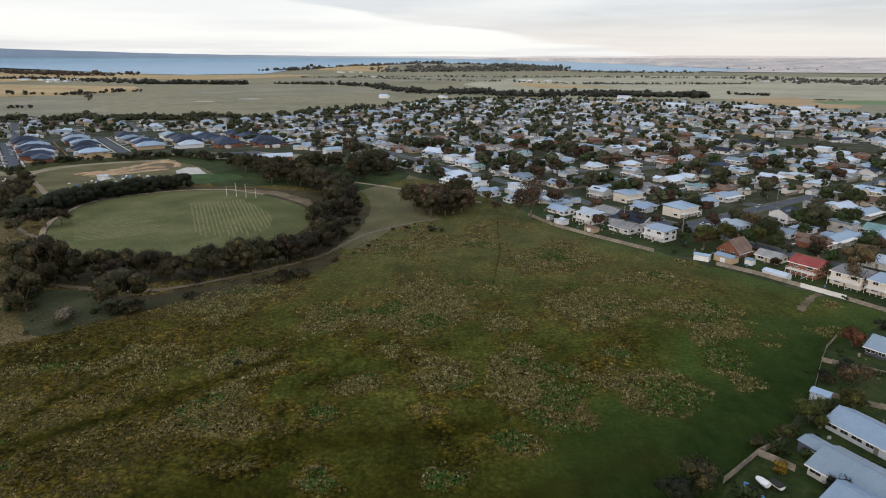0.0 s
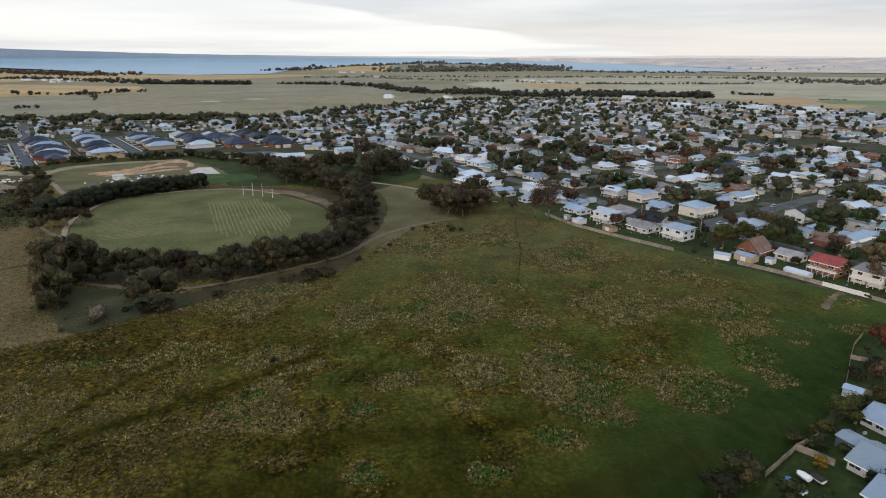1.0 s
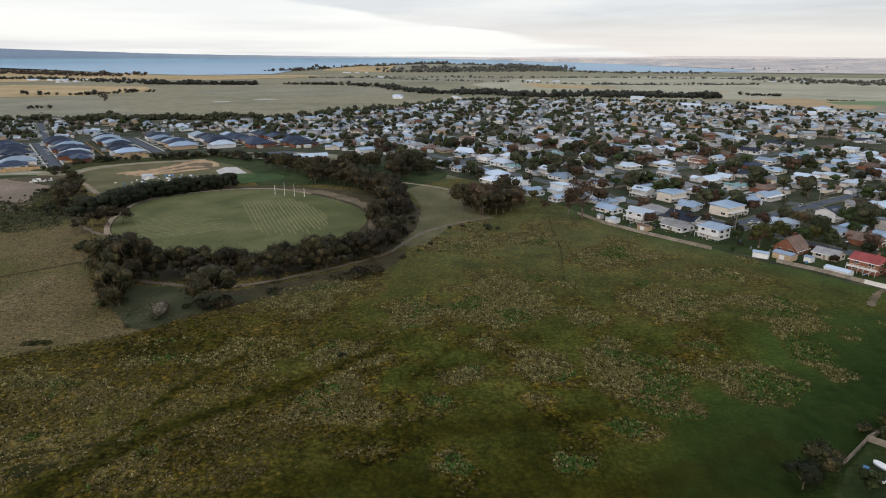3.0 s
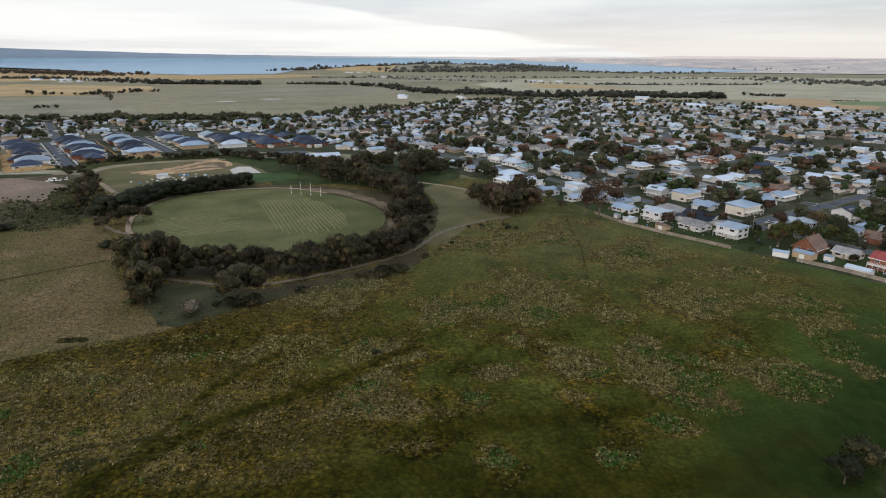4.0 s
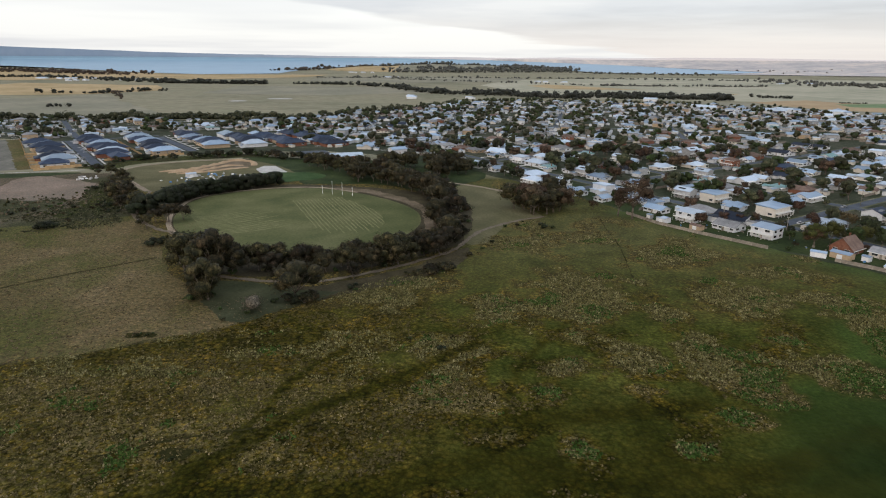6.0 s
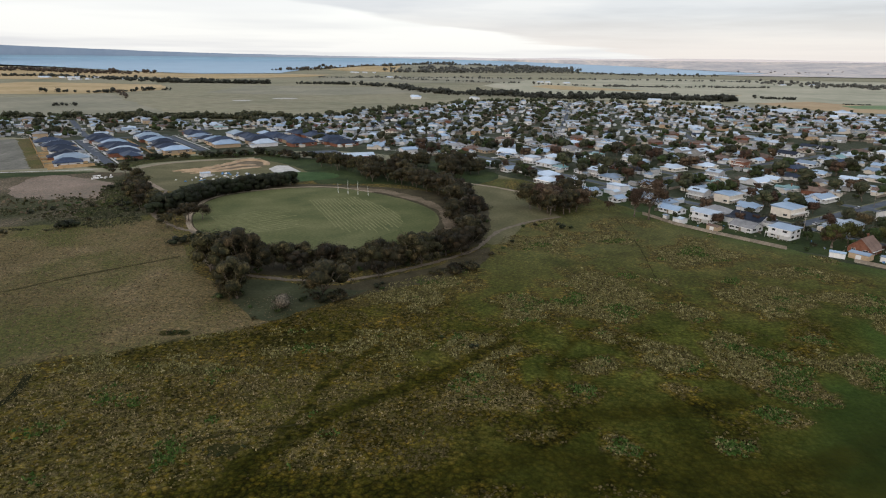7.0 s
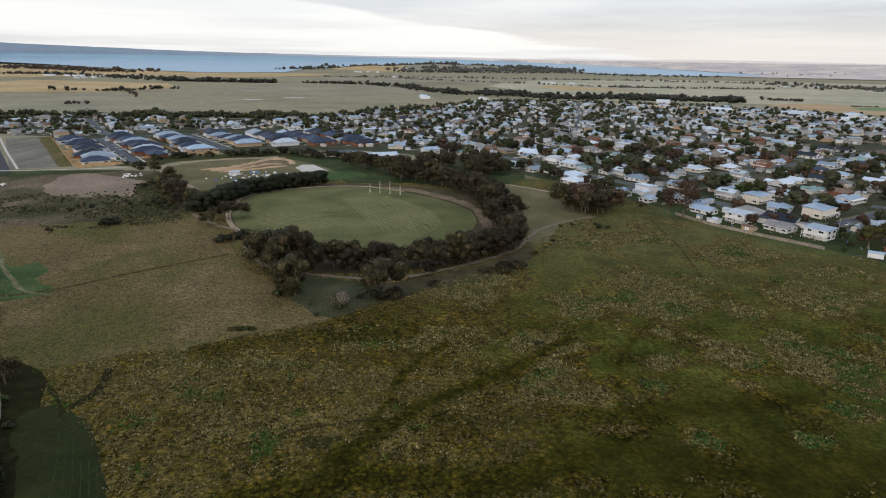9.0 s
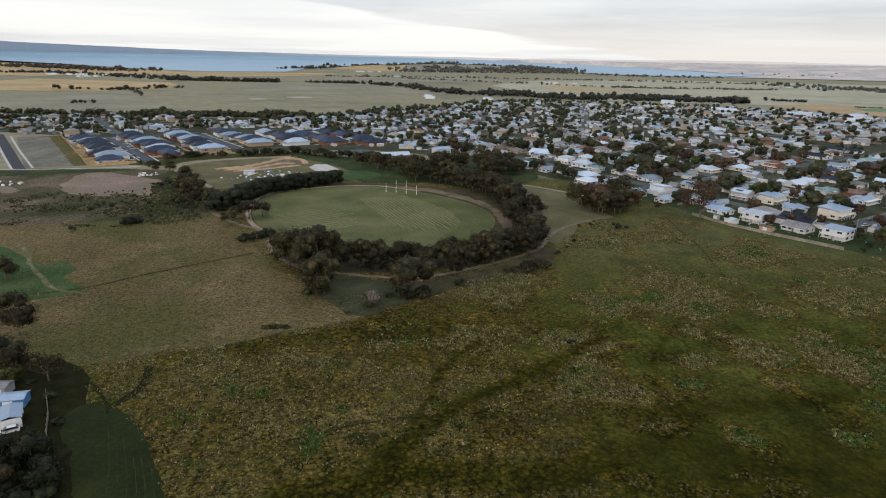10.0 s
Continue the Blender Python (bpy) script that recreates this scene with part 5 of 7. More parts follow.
def house_thing(w, d, h, wall, roof, style, label, storeys=1, pitch=0.42, windows=6, porch=False, balcony=False, chimney=False, solar=False, wing=0, trim=False):
    """A house with its long side along x and its front at -y."""
    root = thing("house", label, "house")
    H = h * storeys
    bm = bmesh.new()
    rise = d / 2 * pitch
    o = 0.55
    if style == "gable":
        pts = [(-d / 2, 0), (d / 2, 0), (d / 2, H), (0, H + rise), (-d / 2, H)]
        ends = [[bm.verts.new((x, y, z)) for y, z in pts] for x in (-w / 2, w / 2)]
        bm.faces.new(ends[0])
        bm.faces.new(ends[1][::-1])
        for i in range(5):
            j = (i + 1) % 5
            bm.faces.new((ends[0][i], ends[0][j], ends[1][j], ends[1][i]))
    else:
        add_box(bm, -w / 2, w / 2, -d / 2, d / 2, 0, H)
    walls, bm = bm, bmesh.new()
    if wing:
        # a wing behind, and a lean-to at its side or along the front
        side = 1 if wing % 2 else -1
        xa, xb = sorted((side * w * 0.5, side * w * (0.02 + 0.05 * (wing % 3))))
        add_wing(walls, bm, xa, xb, d / 2 - 1.2, d / 2 + 3.2 + wing % 3, h, pitch * 0.9, wing % 4 == 3)
        if wing % 3 != 1:
            xa, xb = sorted((-side * w * 0.5, -side * w * 0.06))
            add_wing(walls, bm, xa, xb, d / 2 - 0.6, d / 2 + 2.6, h * 0.86, 0.2, True)
        if storeys == 1 and wing % 3 == 1:
            add_wing(walls, bm, -side * w * 0.15 - 2.6, -side * w * 0.15 + 2.6, -d / 2 - 2.0, -d / 2 + 0.8, h, pitch, False)
    part("wall", bm_mesh("wall", walls, WALLS[wall]), root)
    if style == "gable":
        s = pitch
        for sg in (1, -1):
            y1, z1 = sg * (d / 2 + o), H - o * s
            prof = [(0, H + rise + 0.02), (y1, z1 + 0.02), (y1, z1 + 0.2), (0, H + rise + 0.2)]
            ends = [[bm.verts.new((x, y, z)) for y, z in prof] for x in (-w / 2 - o, w / 2 + o)]
            bm.faces.new(ends[0])
            bm.faces.new(ends[1][::-1])
            for i in range(4):
                j = (i + 1) % 4
                bm.faces.new((ends[0][i], ends[0][j], ends[1][j], ends[1][i]))
    elif style == "hip":
        a, b = w / 2 + o, d / 2 + o
        low = [bm.verts.new(p) for p in ((-a, -b, H), (a, -b, H), (a, b, H), (-a, b, H))]
        mid = [bm.verts.new((v.co.x, v.co.y, H + 0.22)) for v in low]
        r = [bm.verts.new((-(a - b), 0, H + 0.22 + b * pitch)), bm.verts.new((a - b, 0, H + 0.22 + b * pitch))]
        bm.faces.new(low[::-1])
        for i in range(4):
            j = (i + 1) % 4
            bm.faces.new((low[i], low[j], mid[j], mid[i]))
        bm.faces.new((mid[0], mid[1], r[1], r[0]))
        bm.faces.new((mid[2], mid[3], r[0], r[1]))
        bm.faces.new((mid[1], mid[2], r[1]))
        bm.faces.new((mid[3], mid[0], r[0]))
    else:
        a, b, t = w / 2 + o, d / 2 + o, d * 0.07
        vs = [bm.verts.new(p) for p in ((-a, -b, H + 0.02), (a, -b, H + 0.02), (a, b, H + t), (-a, b, H + t), (-a, -b, H + 0.25), (a, -b, H + 0.25), (a, b, H + t + 0.25), (-a, b, H + t + 0.25))]
        for f in ((3, 2, 1, 0), (4, 5, 6, 7), (0, 1, 5, 4), (1, 2, 6, 5), (2, 3, 7, 6), (3, 0, 4, 7)):
            bm.faces.new([vs[i] for i in f])
        if t > 0.3:
            add_box(bm, -w / 2, w / 2, 0, d / 2, H, H + t * 0.6)
    if style == "gable":
        add_box(bm, -w / 2 - o, w / 2 + o, -0.18, 0.18, H + rise + 0.17, H + rise + 0.25)
    elif style == "hip":
        add_box(bm, -(w - d) / 2, (w - d) / 2, -0.16, 0.16, H + 0.17 + (d / 2 + o) * pitch, H + 0.28 + (d / 2 + o) * pitch)
    top = part("roof", bm_mesh("roof", bm, ROOFS[roof]), root)
    if trim:
        bm = bmesh.new()
        a, b, z = w / 2 + o, d / 2 + o, H - (o * pitch if style == "gable" else 0.0)
        for y in (-b, b):
            zz = z + (d * 0.07 if style == "skillion" and y > 0 else 0.0)
            add_box(bm, -a, a, y - 0.09 if y < 0 else y + 0.003, y - 0.003 if y < 0 else y + 0.09, zz - 0.05, zz + 0.19)
        part("gutter", bm_mesh("gutter", bm, METALW), top, "white metal gutter")
    sides = [(0, -d / 2, 0, w), (90, 0, w / 2, d), (180, d / 2, 0, w), (-90, 0, -w / 2, d)]
    done = 0
    for s in range(storeys):
        z = s * h + 0.95
        for turn, dy, dx, run in sides:
            n = (int(run / 2.6) if windows > 12 else 3) if run > 11 else 2
            for i in range(n):
                if done >= windows:
                    break
                if s == 0 and turn == 0 and i == n // 2:
                    part("door", door_mesh(), root, m=pose(0.0, -d / 2, 0.05))
                    continue
                f = (i + 0.5) / n * run - run / 2
                wid = 1.8 if (i + s) % 2 else 2.4
                pos = {0: (f, dy), 180: (f, dy), 90: (dx, f), -90: (dx, f)}[turn]
                part("window", window_mesh(wid, 1.25), root, m=pose(pos[0], pos[1], z, 0, 0, turn))
                done += 1
    if porch:
        bm = bmesh.new()
        add_box(bm, -w / 2, w / 2, -d / 2 - 2.6, -d / 2 - 0.02, 0, 0.18)
        for i in range(5):
            x = -w / 2 + 0.1 + (w - 0.2) * i / 4
            add_box(bm, x - 0.06, x + 0.06, -d / 2 - 2.5, -d / 2 - 2.38, 0.18, 2.35)
        add_box(bm, -w / 2 - 0.1, w / 2 + 0.1, -d / 2 - 2.75, -d / 2 - 0.02, 2.35, 2.48)
        part("porch", bm_mesh("porch", bm, PALEFENCE), root, "white posted verandah")
    if balcony:
        bm = bmesh.new()
        y0, y1 = -d / 2 - 2.2, -d / 2 - 0.02
        add_box(bm, -w / 2, w / 2, y0, y1, h - 0.2, h)
        for i in range(6):
            x = -w / 2 + 0.08 + (w - 0.16) * i / 5
            add_box(bm, x - 0.06, x + 0.06, y0, y0 + 0.12, 0, h - 0.2)
            add_box(bm, x - 0.04, x + 0.04, y0, y0 + 0.08, h, h + 1)
        add_box(bm, -w / 2, w / 2, y0, y0 + 0.08, h + 1, h + 1.08)
        for k in range(3):
            add_box(bm, -w / 2, w / 2, y0 + 0.02, y0 + 0.06, h + 0.2 + 0.25 * k, h + 0.26 + 0.25 * k)
        part("balcony", bm_mesh("balcony", bm, PALEFENCE), root, "white railed timber balcony")
        bm = bmesh.new()
        n = max(6, int(h / 0.19))
        for k in range(n):
            add_box(bm, w / 2 - 1.0 - (k + 1) * 0.27, w / 2 - 1.0 - k * 0.27 + 0.02, y0 - 1.0, y0 - 0.06, h - (k + 1) * h / n, h - (k + 1) * h / n + 0.05)
        add_box(bm, w / 2 - 1.0 - n * 0.27, w / 2 - 1.0, y0 - 0.06, y0 - 0.02, 0, 0.06)
        part("stair", bm_mesh("stair", bm, PALEFENCE), root, "white timber stair")
    if chimney:
        bm = bmesh.new()
        add_box(bm, w * 0.2, w * 0.2 + 0.7, 0.3, 1.0, H, H + rise + 1.1)
        add_box(bm, w * 0.2 - 0.06, w * 0.2 + 0.76, 0.24, 1.06, H + rise + 1.1, H + rise + 1.22)
        part("chimney", bm_mesh("chimney", bm, WALLS["brick"]), top)
    if solar and style == "gable":
        bm = bmesh.new()
        for i in range(5):
            add_box(bm, -4 + i * 1.05, -4 + i * 1.05 + 1.0, -1.6, 0, 0, 0.05)
        ob = part("solar_panel", bm_mesh("solar_panel", bm, GLASS), top, "dark blue-black panel row")
        ob.matrix_basis = pose(0, -d * 0.18, H + rise * 0.64 + 0.26, math.degrees(math.atan(pitch)), 0, 0)
    return root


SPEC = [(14, 8.5, "white", "steel", "gable"), (13, 8, "cream", "zinc", "gable"), (15, 9, "white", "pale", "hip"), (12, 8, "grey", "steel", "skillion"), (14, 9, "brick", "brown", "hip"), (13, 9, "white", "grey", "hip"),
        (15, 8, "cream", "zinc", "gable"), (12, 9, "white", "pale", "skillion"), (14, 9, "tan", "grey", "hip"), (13, 8, "white", "teal", "skillion"), (16, 9, "white", "slate", "gable"), (12, 8, "grey", "pale", "gable"),
        (13, 9, "cream", "brown", "hip"), (14, 8, "white", "zinc", "hip")]
WORD = {"white": "white weatherboard", "cream": "cream weatherboard", "grey": "grey clad", "brick": "red brick", "tan": "tan brick", "blue": "dark blue clad", "zinc": "zinc grey metal roof", "pale": "pale metal roof", "slate": "dark blue-grey roof", "brown": "brown tiled roof", "steel": "steel blue metal roof", "teal": "teal metal roof", "red": "red metal roof"}


def spec_label(wall, roof, style):
    r = WORD[roof] if roof != "grey" else "grey tiled roof"
    return f"{WORD[wall]} house with a {style} {r}"


NEAR_H = [house_thing(w, d, 2.6, wa, ro, st, spec_label(wa, ro, st), storeys=2 if i % 4 == 3 else 1, windows=6, porch=i % 3 == 0, balcony=i % 4 == 3, chimney=i % 5 == 4, solar=i % 5 == 1, wing=1 + i) for i, (w, d, wa, ro, st) in enumerate(SPEC)]
FAR_H = [house_thing(w, d, 2.6, wa, ro, st, spec_label(wa, ro, st), storeys=2 if i % 5 == 3 else 1, windows=4, wing=2 + i) for i, (w, d, wa, ro, st) in enumerate(SPEC)]
ESTATE_H = [house_thing(w, d, 2.7, wa, ro, "hip", spec_label(wa, ro, "hip"), windows=4) for w, d, wa, ro in [(20, 13, "tan", "slate"), (21, 12, "brick", "slate"), (18, 12, "white", "slate"), (20, 12, "tan", "slate"), (18, 12, "white", "slate"), (19, 12, "cream", "slate"), (18, 12, "white", "pale"), (19, 12, "white", "steel"), (19, 12, "brick", "slate"), (20, 12, "cream", "slate"), (18, 11, "tan", "zinc")]]
AWAY += NEAR_H + FAR_H + ESTATE_H

TOWN = [(-345, 458), (-312, 474), (-284, 524), (-225, 545), (-160, 550), (-112, 530), (-70, 490), (-30, 445), (15, 385), (44, 330), (57, 296), (92, 256), (147, 187), (120, 165), (92, 137), (66, 111), (45, 90), (110, 60), (330, 340), (680, 865), (560, 1067), (370, 1206), (128, 1239), (-26, 1206), (-130, 1008), (-340, 830), (-720, 826), (-690, 720), (-560, 640), (-484, 620)]
sheet("ground", TOWN, 0.06, LAWN, "town lawns and verges", rough=2, curved=False)
sheet("ground", [(146, 186), (120, 166), (104, 154), (92, 137), (78, 120), (66, 112), (50, 96), (46, 84), (110, 62), (156, 112), (180, 166)], 0.08, GARDENG, "dark green garden lawns", rough=1.0, curved=False)

# houses set out one by one: place, turn against the street grid, size, walls, roof, style, storeys
ANG = math.atan2(-0.835, 0.551)
MANUAL = []


def by_hand(rows, windows=8, group="houses along the meadow fence"):
    for x, y, turn, w, d, wall, roof, style, storeys in rows:
        h = 2.4
        d += 1.0
        ob = house_thing(w, d, h, wall, roof, style, trim=True, wing=0 if storeys == 2 or w < 11 or windows > 9 else int(x) % 5 + 1, label=("two-storey " if storeys == 2 else "") + spec_label(wall, roof, style), storeys=storeys, windows=windows, balcony=storeys == 2, porch=storeys == 1 and w > 13 and windows < 12,
                         pitch=0.9 if (wall, roof) == ("brick", "brown") and w < 11 else 0.42, chimney=wall == "brick", solar=w == 10.5)
        ob.matrix_basis = pose(x, y, 0, 0, 0, math.degrees(ANG) + turn)
        tagged(ob, group=group)
        MANUAL.append((x, y, max(w, d) / 2))


by_hand([(63.5, 325, 0, 12, 7, "white", "zinc", "gable", 1), (74.5, 306, 0, 11, 7.5, "white", "pale", "skillion", 2), (88, 289, 0, 12, 9, "white", "grey", "gable", 1), (100, 275.5, 0, 11, 8, "white", "zinc", "skillion", 2),
         (124, 252, 90, 10, 9, "brick", "brown", "gable", 1), (135, 243, 0, 9.5, 6.5, "cream", "grey", "gable", 1), (140.8, 226.3, 0, 10.6, 8.5, "brick", "red", "gable", 2), (150.3, 215, 0, 10.6, 8.5, "cream", "grey", "skillion", 2),
         (157.5, 205.5, 0, 10, 8.5, "cream", "zinc", "skillion", 2)], 15)
by_hand([(40, 352, 90, 8, 6, "white", "zinc", "gable", 1), (28, 371, 0, 13, 7, "white", "zinc", "gable", 1), (21, 393, 90, 11, 8, "white", "pale", "skillion", 2), (7, 408, 0, 14, 8, "white", "pale", "hip", 1), (-15, 453, 90, 10, 7, "white", "zinc", "gable", 1),
         (-26, 472, 0, 14, 8, "cream", "pale", "gable", 1), (-43, 504, 0, 10, 7, "white", "zinc", "gable", 1), (-5, 540, 20, 20, 12, "white", "pale", "gable", 1), (26, 499, 0, 10, 9, "white", "pale", "hip", 2)])
by_hand([(101, 382, 90, 13, 7, "cream", "zinc", "gable", 1), (108, 355, 90, 14, 9, "cream", "zinc", "skillion", 2), (110, 332, 90, 13, 7, "white", "zinc", "hip", 1), (126, 321, 90, 15, 10, "cream", "zinc", "skillion", 2),
         (148, 344, 90, 12, 8, "white", "zinc", "gable", 1), (167, 359, 90, 17, 7, "white", "zinc", "gable", 1), (153, 411, 90, 15, 9, "white", "pale", "gable", 1), (168, 420, 0, 10, 7, "cream", "pale", "gable", 1)])
by_hand([(224, 419, 90, 14, 8, "cream", "pale", "skillion", 1), (246, 426, 90, 14, 9, "cream", "pale", "skillion", 1), (265, 457, 0, 12, 8, "cream", "zinc", "gable", 1), (250, 478, 90, 22, 10, "white", "pale", "gable", 1), (232, 490, 0, 14, 8, "white", "zinc", "gable", 1), (210, 467, 90, 15, 9, "brick", "slate", "hip", 1),
         (277, 524, 90, 13, 8, "white", "teal", "gable", 1)])
by_hand([(174, 308, 90, 10.5, 9, "white", "slate", "gable", 2), (217, 331, 90, 16, 9, "cream", "pale", "gable", 1), (222, 318, 90, 18, 7, "grey", "zinc", "gable", 1), (205, 330, 90, 13, 9, "cream", "grey", "hip", 1), (160, 279, 0, 8, 6, "white", "zinc", "gable", 1),
         (172, 286, 90, 10, 7, "white", "zinc", "hip", 1), (165, 264, 90, 14, 9, "brick", "brown", "hip", 1), (177, 269, 90, 14, 7, "white", "zinc", "gable", 1), (196, 271, 90, 16, 8, "white", "zinc", "gable", 1), (207, 283, 0, 12, 9, "brick", "teal", "gable", 1)])
by_hand([(114, 465, 90, 15, 8, "cream", "pale", "hip", 1), (143, 475, 90, 14, 8, "cream", "pale", "hip", 1), (128, 510, 90, 13, 8, "white", "zinc", "gable", 1), (174, 483, 0, 11, 8, "brick", "brown", "hip", 2), (198, 505, 90, 10, 7, "white", "zinc", "gable", 1),
         (202, 541, 0, 12, 8, "white", "zinc", "gable", 1), (172, 548, 90, 15, 8, "white", "pale", "gable", 1), (293, 483, 90, 20, 8, "white", "zinc", "hip", 1), (316, 463, 90, 16, 8, "grey", "zinc", "gable", 1)])
# the gardens closest to the camera's start
by_hand([(95, 114, -8, 22, 8, "white", "zinc", "gable", 1), (127, 156, 2, 14, 9, "blue", "steel", "gable", 1), (81.5, 102, -4, 15, 10, "grey", "steel", "gable", 1), (77, 92, -4, 13, 9, "white", "zinc", "gable", 1), (118, 128, 0, 13, 8, "white", "steel", "hip", 1), (104, 97, -4, 14, 9, "white", "steel", "hip", 1)], 14, "houses beside the meadow")

sheet("ground", [(44, 332), (57, 298), (92, 257), (112, 238), (131, 213), (147, 188), (176, 206), (160, 236), (140, 262), (118, 290), (92, 320), (70, 348), (40, 398), (10, 440), (-16, 440), (20, 386)], 0.075, GARDENG, "green back lawns along the meadow fence", rough=1.5, curved=False)
HOUSES, TREES, FENCES, DRIVES = [], [], [], []


def streets(angle, u0, v0, du, dv, area, ku, kv, keep, lot, protos, trees, every=1, loose=4.0):
    """Streets on a grid turned by an angle: roads along u, with cross roads, and lots on both sides."""
    ca, sa = math.cos(angle), math.sin(angle)

    def w(u, v):
        return u * ca - v * sa, u * sa + v * ca

    def road(pts, z):
        runs, cur = [], []
        for p in pts + [None]:
            if p and inside(p, area) and all((p[0] - a) ** 2 + (p[1] - b) ** 2 > (r + 2) ** 2 for a, b, r in MANUAL):
                cur.append(p)
            elif cur:
                runs.append(cur)
                cur = []
        for r in runs:
            if len(r) > 4:
                strip("road", [r[0], r[len(r) // 2], r[-1]], 6.4, z, ASPH, "grey asphalt town street", "road", step=10)
                strip("pavement", [r[0], r[len(r) // 2], r[-1]], 9.6, z - 0.03, VERGE, "grassy verge with a concrete kerb", "verge", step=10)
    for j in range(*kv):
        v = v0 + j * dv
        if j % every == 0:
            road([w(u0 + ku[0] * du + s, v) for s in range(0, int((ku[1] - ku[0]) * du), 8)], 0.13)
        u = u0 + ku[0] * du
        while u < u0 + ku[1] * du:
            for side in (1, -1):
                off = (u - u0) % du
                if off < 12 or off > du - 12:
                    continue
                x, y = w(u + random.uniform(-loose, loose) * 0.8, v + side * (15 + random.uniform(-loose / 2, loose)))
                if not inside((x, y), area):
                    continue
                free = all((x - a) ** 2 + (y - b) ** 2 > (r + 9) ** 2 for a, b, r in MANUAL)
                b = random.random()
                if free and random.random() < keep:
                    HOUSES.append((x, y, math.degrees(angle) + (0 if side > 0 else 180) + (90 if b < 0.35 else 0) + random.uniform(-3, 3), random.uniform(0.8, 1.1), protos, random.random()))
                    fx, fy = w(u + lot / 2, v + side * 21)
                    gx, gy = w(u + lot / 2, v + side * (dv / 2 - 1))
                    if random.random() < 0.6:
                        DRIVES.append((*w(u - lot * 0.36, v + side * 3.6), *w(u - lot * 0.36, v + side * random.uniform(12, 17))))
                    if random.random() < 0.6:
                        FENCES.append((fx, fy, gx, gy))
                leafy = trees * (1.0 if x < 110 else 0.72)
                for _ in range(3):
                    if random.random() < leafy:
                        bx, by = w(u + random.uniform(-9, 9), v + side * random.uniform(9 if protos == 'far' else 20, dv / 2))
                        TREES.append((bx, by, random.random(), random.uniform(0.6, 1.15)))
                if random.random() < trees * 0.5:
                    bx, by = w(u + lot * 0.5, v + side * random.uniform(6, 14))
                    TREES.append((bx, by, random.random() * 0.7, random.uniform(0.4, 0.85)))
            u += lot
    for i in range(ku[0], ku[1]):
        road([w(u0 + i * du, v0 + kv[0] * dv + s) for s in range(0, int((kv[1] - kv[0]) * dv), 8)], 0.138)


NEARTOWN = [(50, 345), (66, 322), (130, 268), (168, 200), (330, 340), (460, 530), (330, 660), (100, 640), (-60, 600), (-112, 545), (-70, 500), (-20, 445), (20, 395)]
FARTOWN = [(460, 530), (680, 865), (560, 1067), (370, 1206), (128, 1239), (-26, 1206), (-130, 1008), (-300, 820), (-190, 700), (-130, 560), (-112, 545), (-60, 600), (100, 640), (330, 660)]
streets(ANG, -183, 262, 122, 74, NEARTOWN, (-6, 5), (-4, 5), 0.93, 17.0, "near", 0.85)
streets(math.atan2(0.977, 0.21), 640, -60, 130, 70, FARTOWN, (-3, 7), (-12, 8), 0.95, 15.5, "far", 0.60, 2, 8.0)
OLDTOWN = [(-720, 815), (-300, 815), (-190, 700), (-150, 600), (-212, 610), (-290, 725), (-370, 685), (-438, 635), (-484, 618), (-560, 640), (-690, 720)]
streets(ANG, -560, -13, 150, 60, OLDTOWN, (-5, 5), (-8, 8), 0.85, 17.0, "far", 0.6, 2, 6.0)
EO, ED, EE = Vector((-323, 466)), Vector((-0.592, 0.806)), Vector((0.806, 0.592))   # the estate's first road: its near end, along it, across it
ETURN = math.degrees(math.atan2(EE.y, EE.x))


def lot(s, p):
    q = EO + ED * s + EE * p
    return q.x, q.y


def make_estate():
    """Broad hip-roofed houses packed along two new roads, one a lot."""
    rg = random.Random(31)
    for p0, s0, s1 in ((-24, 15, 170), (20, 26, 185), (58, 40, 185), (106, 54, 165), (142, 40, 140), (172, 24, 130), (205, 2, 110)):
        s = s0
        while s < s1:
            x, y = lot(s + rg.uniform(-1.5, 1.5), p0 + rg.uniform(-4, 4))
            pick = rg.random()
            HOUSES.append((x, y, ETURN + rg.choice((0, 180, 0, 180, 90)) + rg.uniform(-4, 4), rg.uniform(1.05, 1.28), "estate", pick))
            if rg.random() < 0.7:
                side = 1 if p0 in (-24, 58) else -1
                DRIVES.append((*lot(s + 6, p0 + side * 12), *lot(s + 6, p0 + side * 19)))
            s += rg.uniform(16.0, 19.5)
    for p, s0, s1 in ((0, 0, 175), (82, 40, 165)):
        strip("road", [lot(s0, p), lot((s0 + s1) / 2, p), lot(s1, p)], 7.5, 0.135, ASPH, "blue-grey asphalt estate road", "road", step=10)
        for o in (-6, 6):
            strip("pavement", [lot(s0 + 3, p + o), lot((s0 + s1) / 2, p + o), lot(s1, p + o)], 1.5, 0.15, CONC, "new pale concrete footpath", "pavement", step=10)
    strip("road", [lot(176, -40), lot(178, 30), lot(176, 84)], 6.5, 0.128, ASPH, "blue-grey asphalt estate road", "road", step=10)


make_estate()


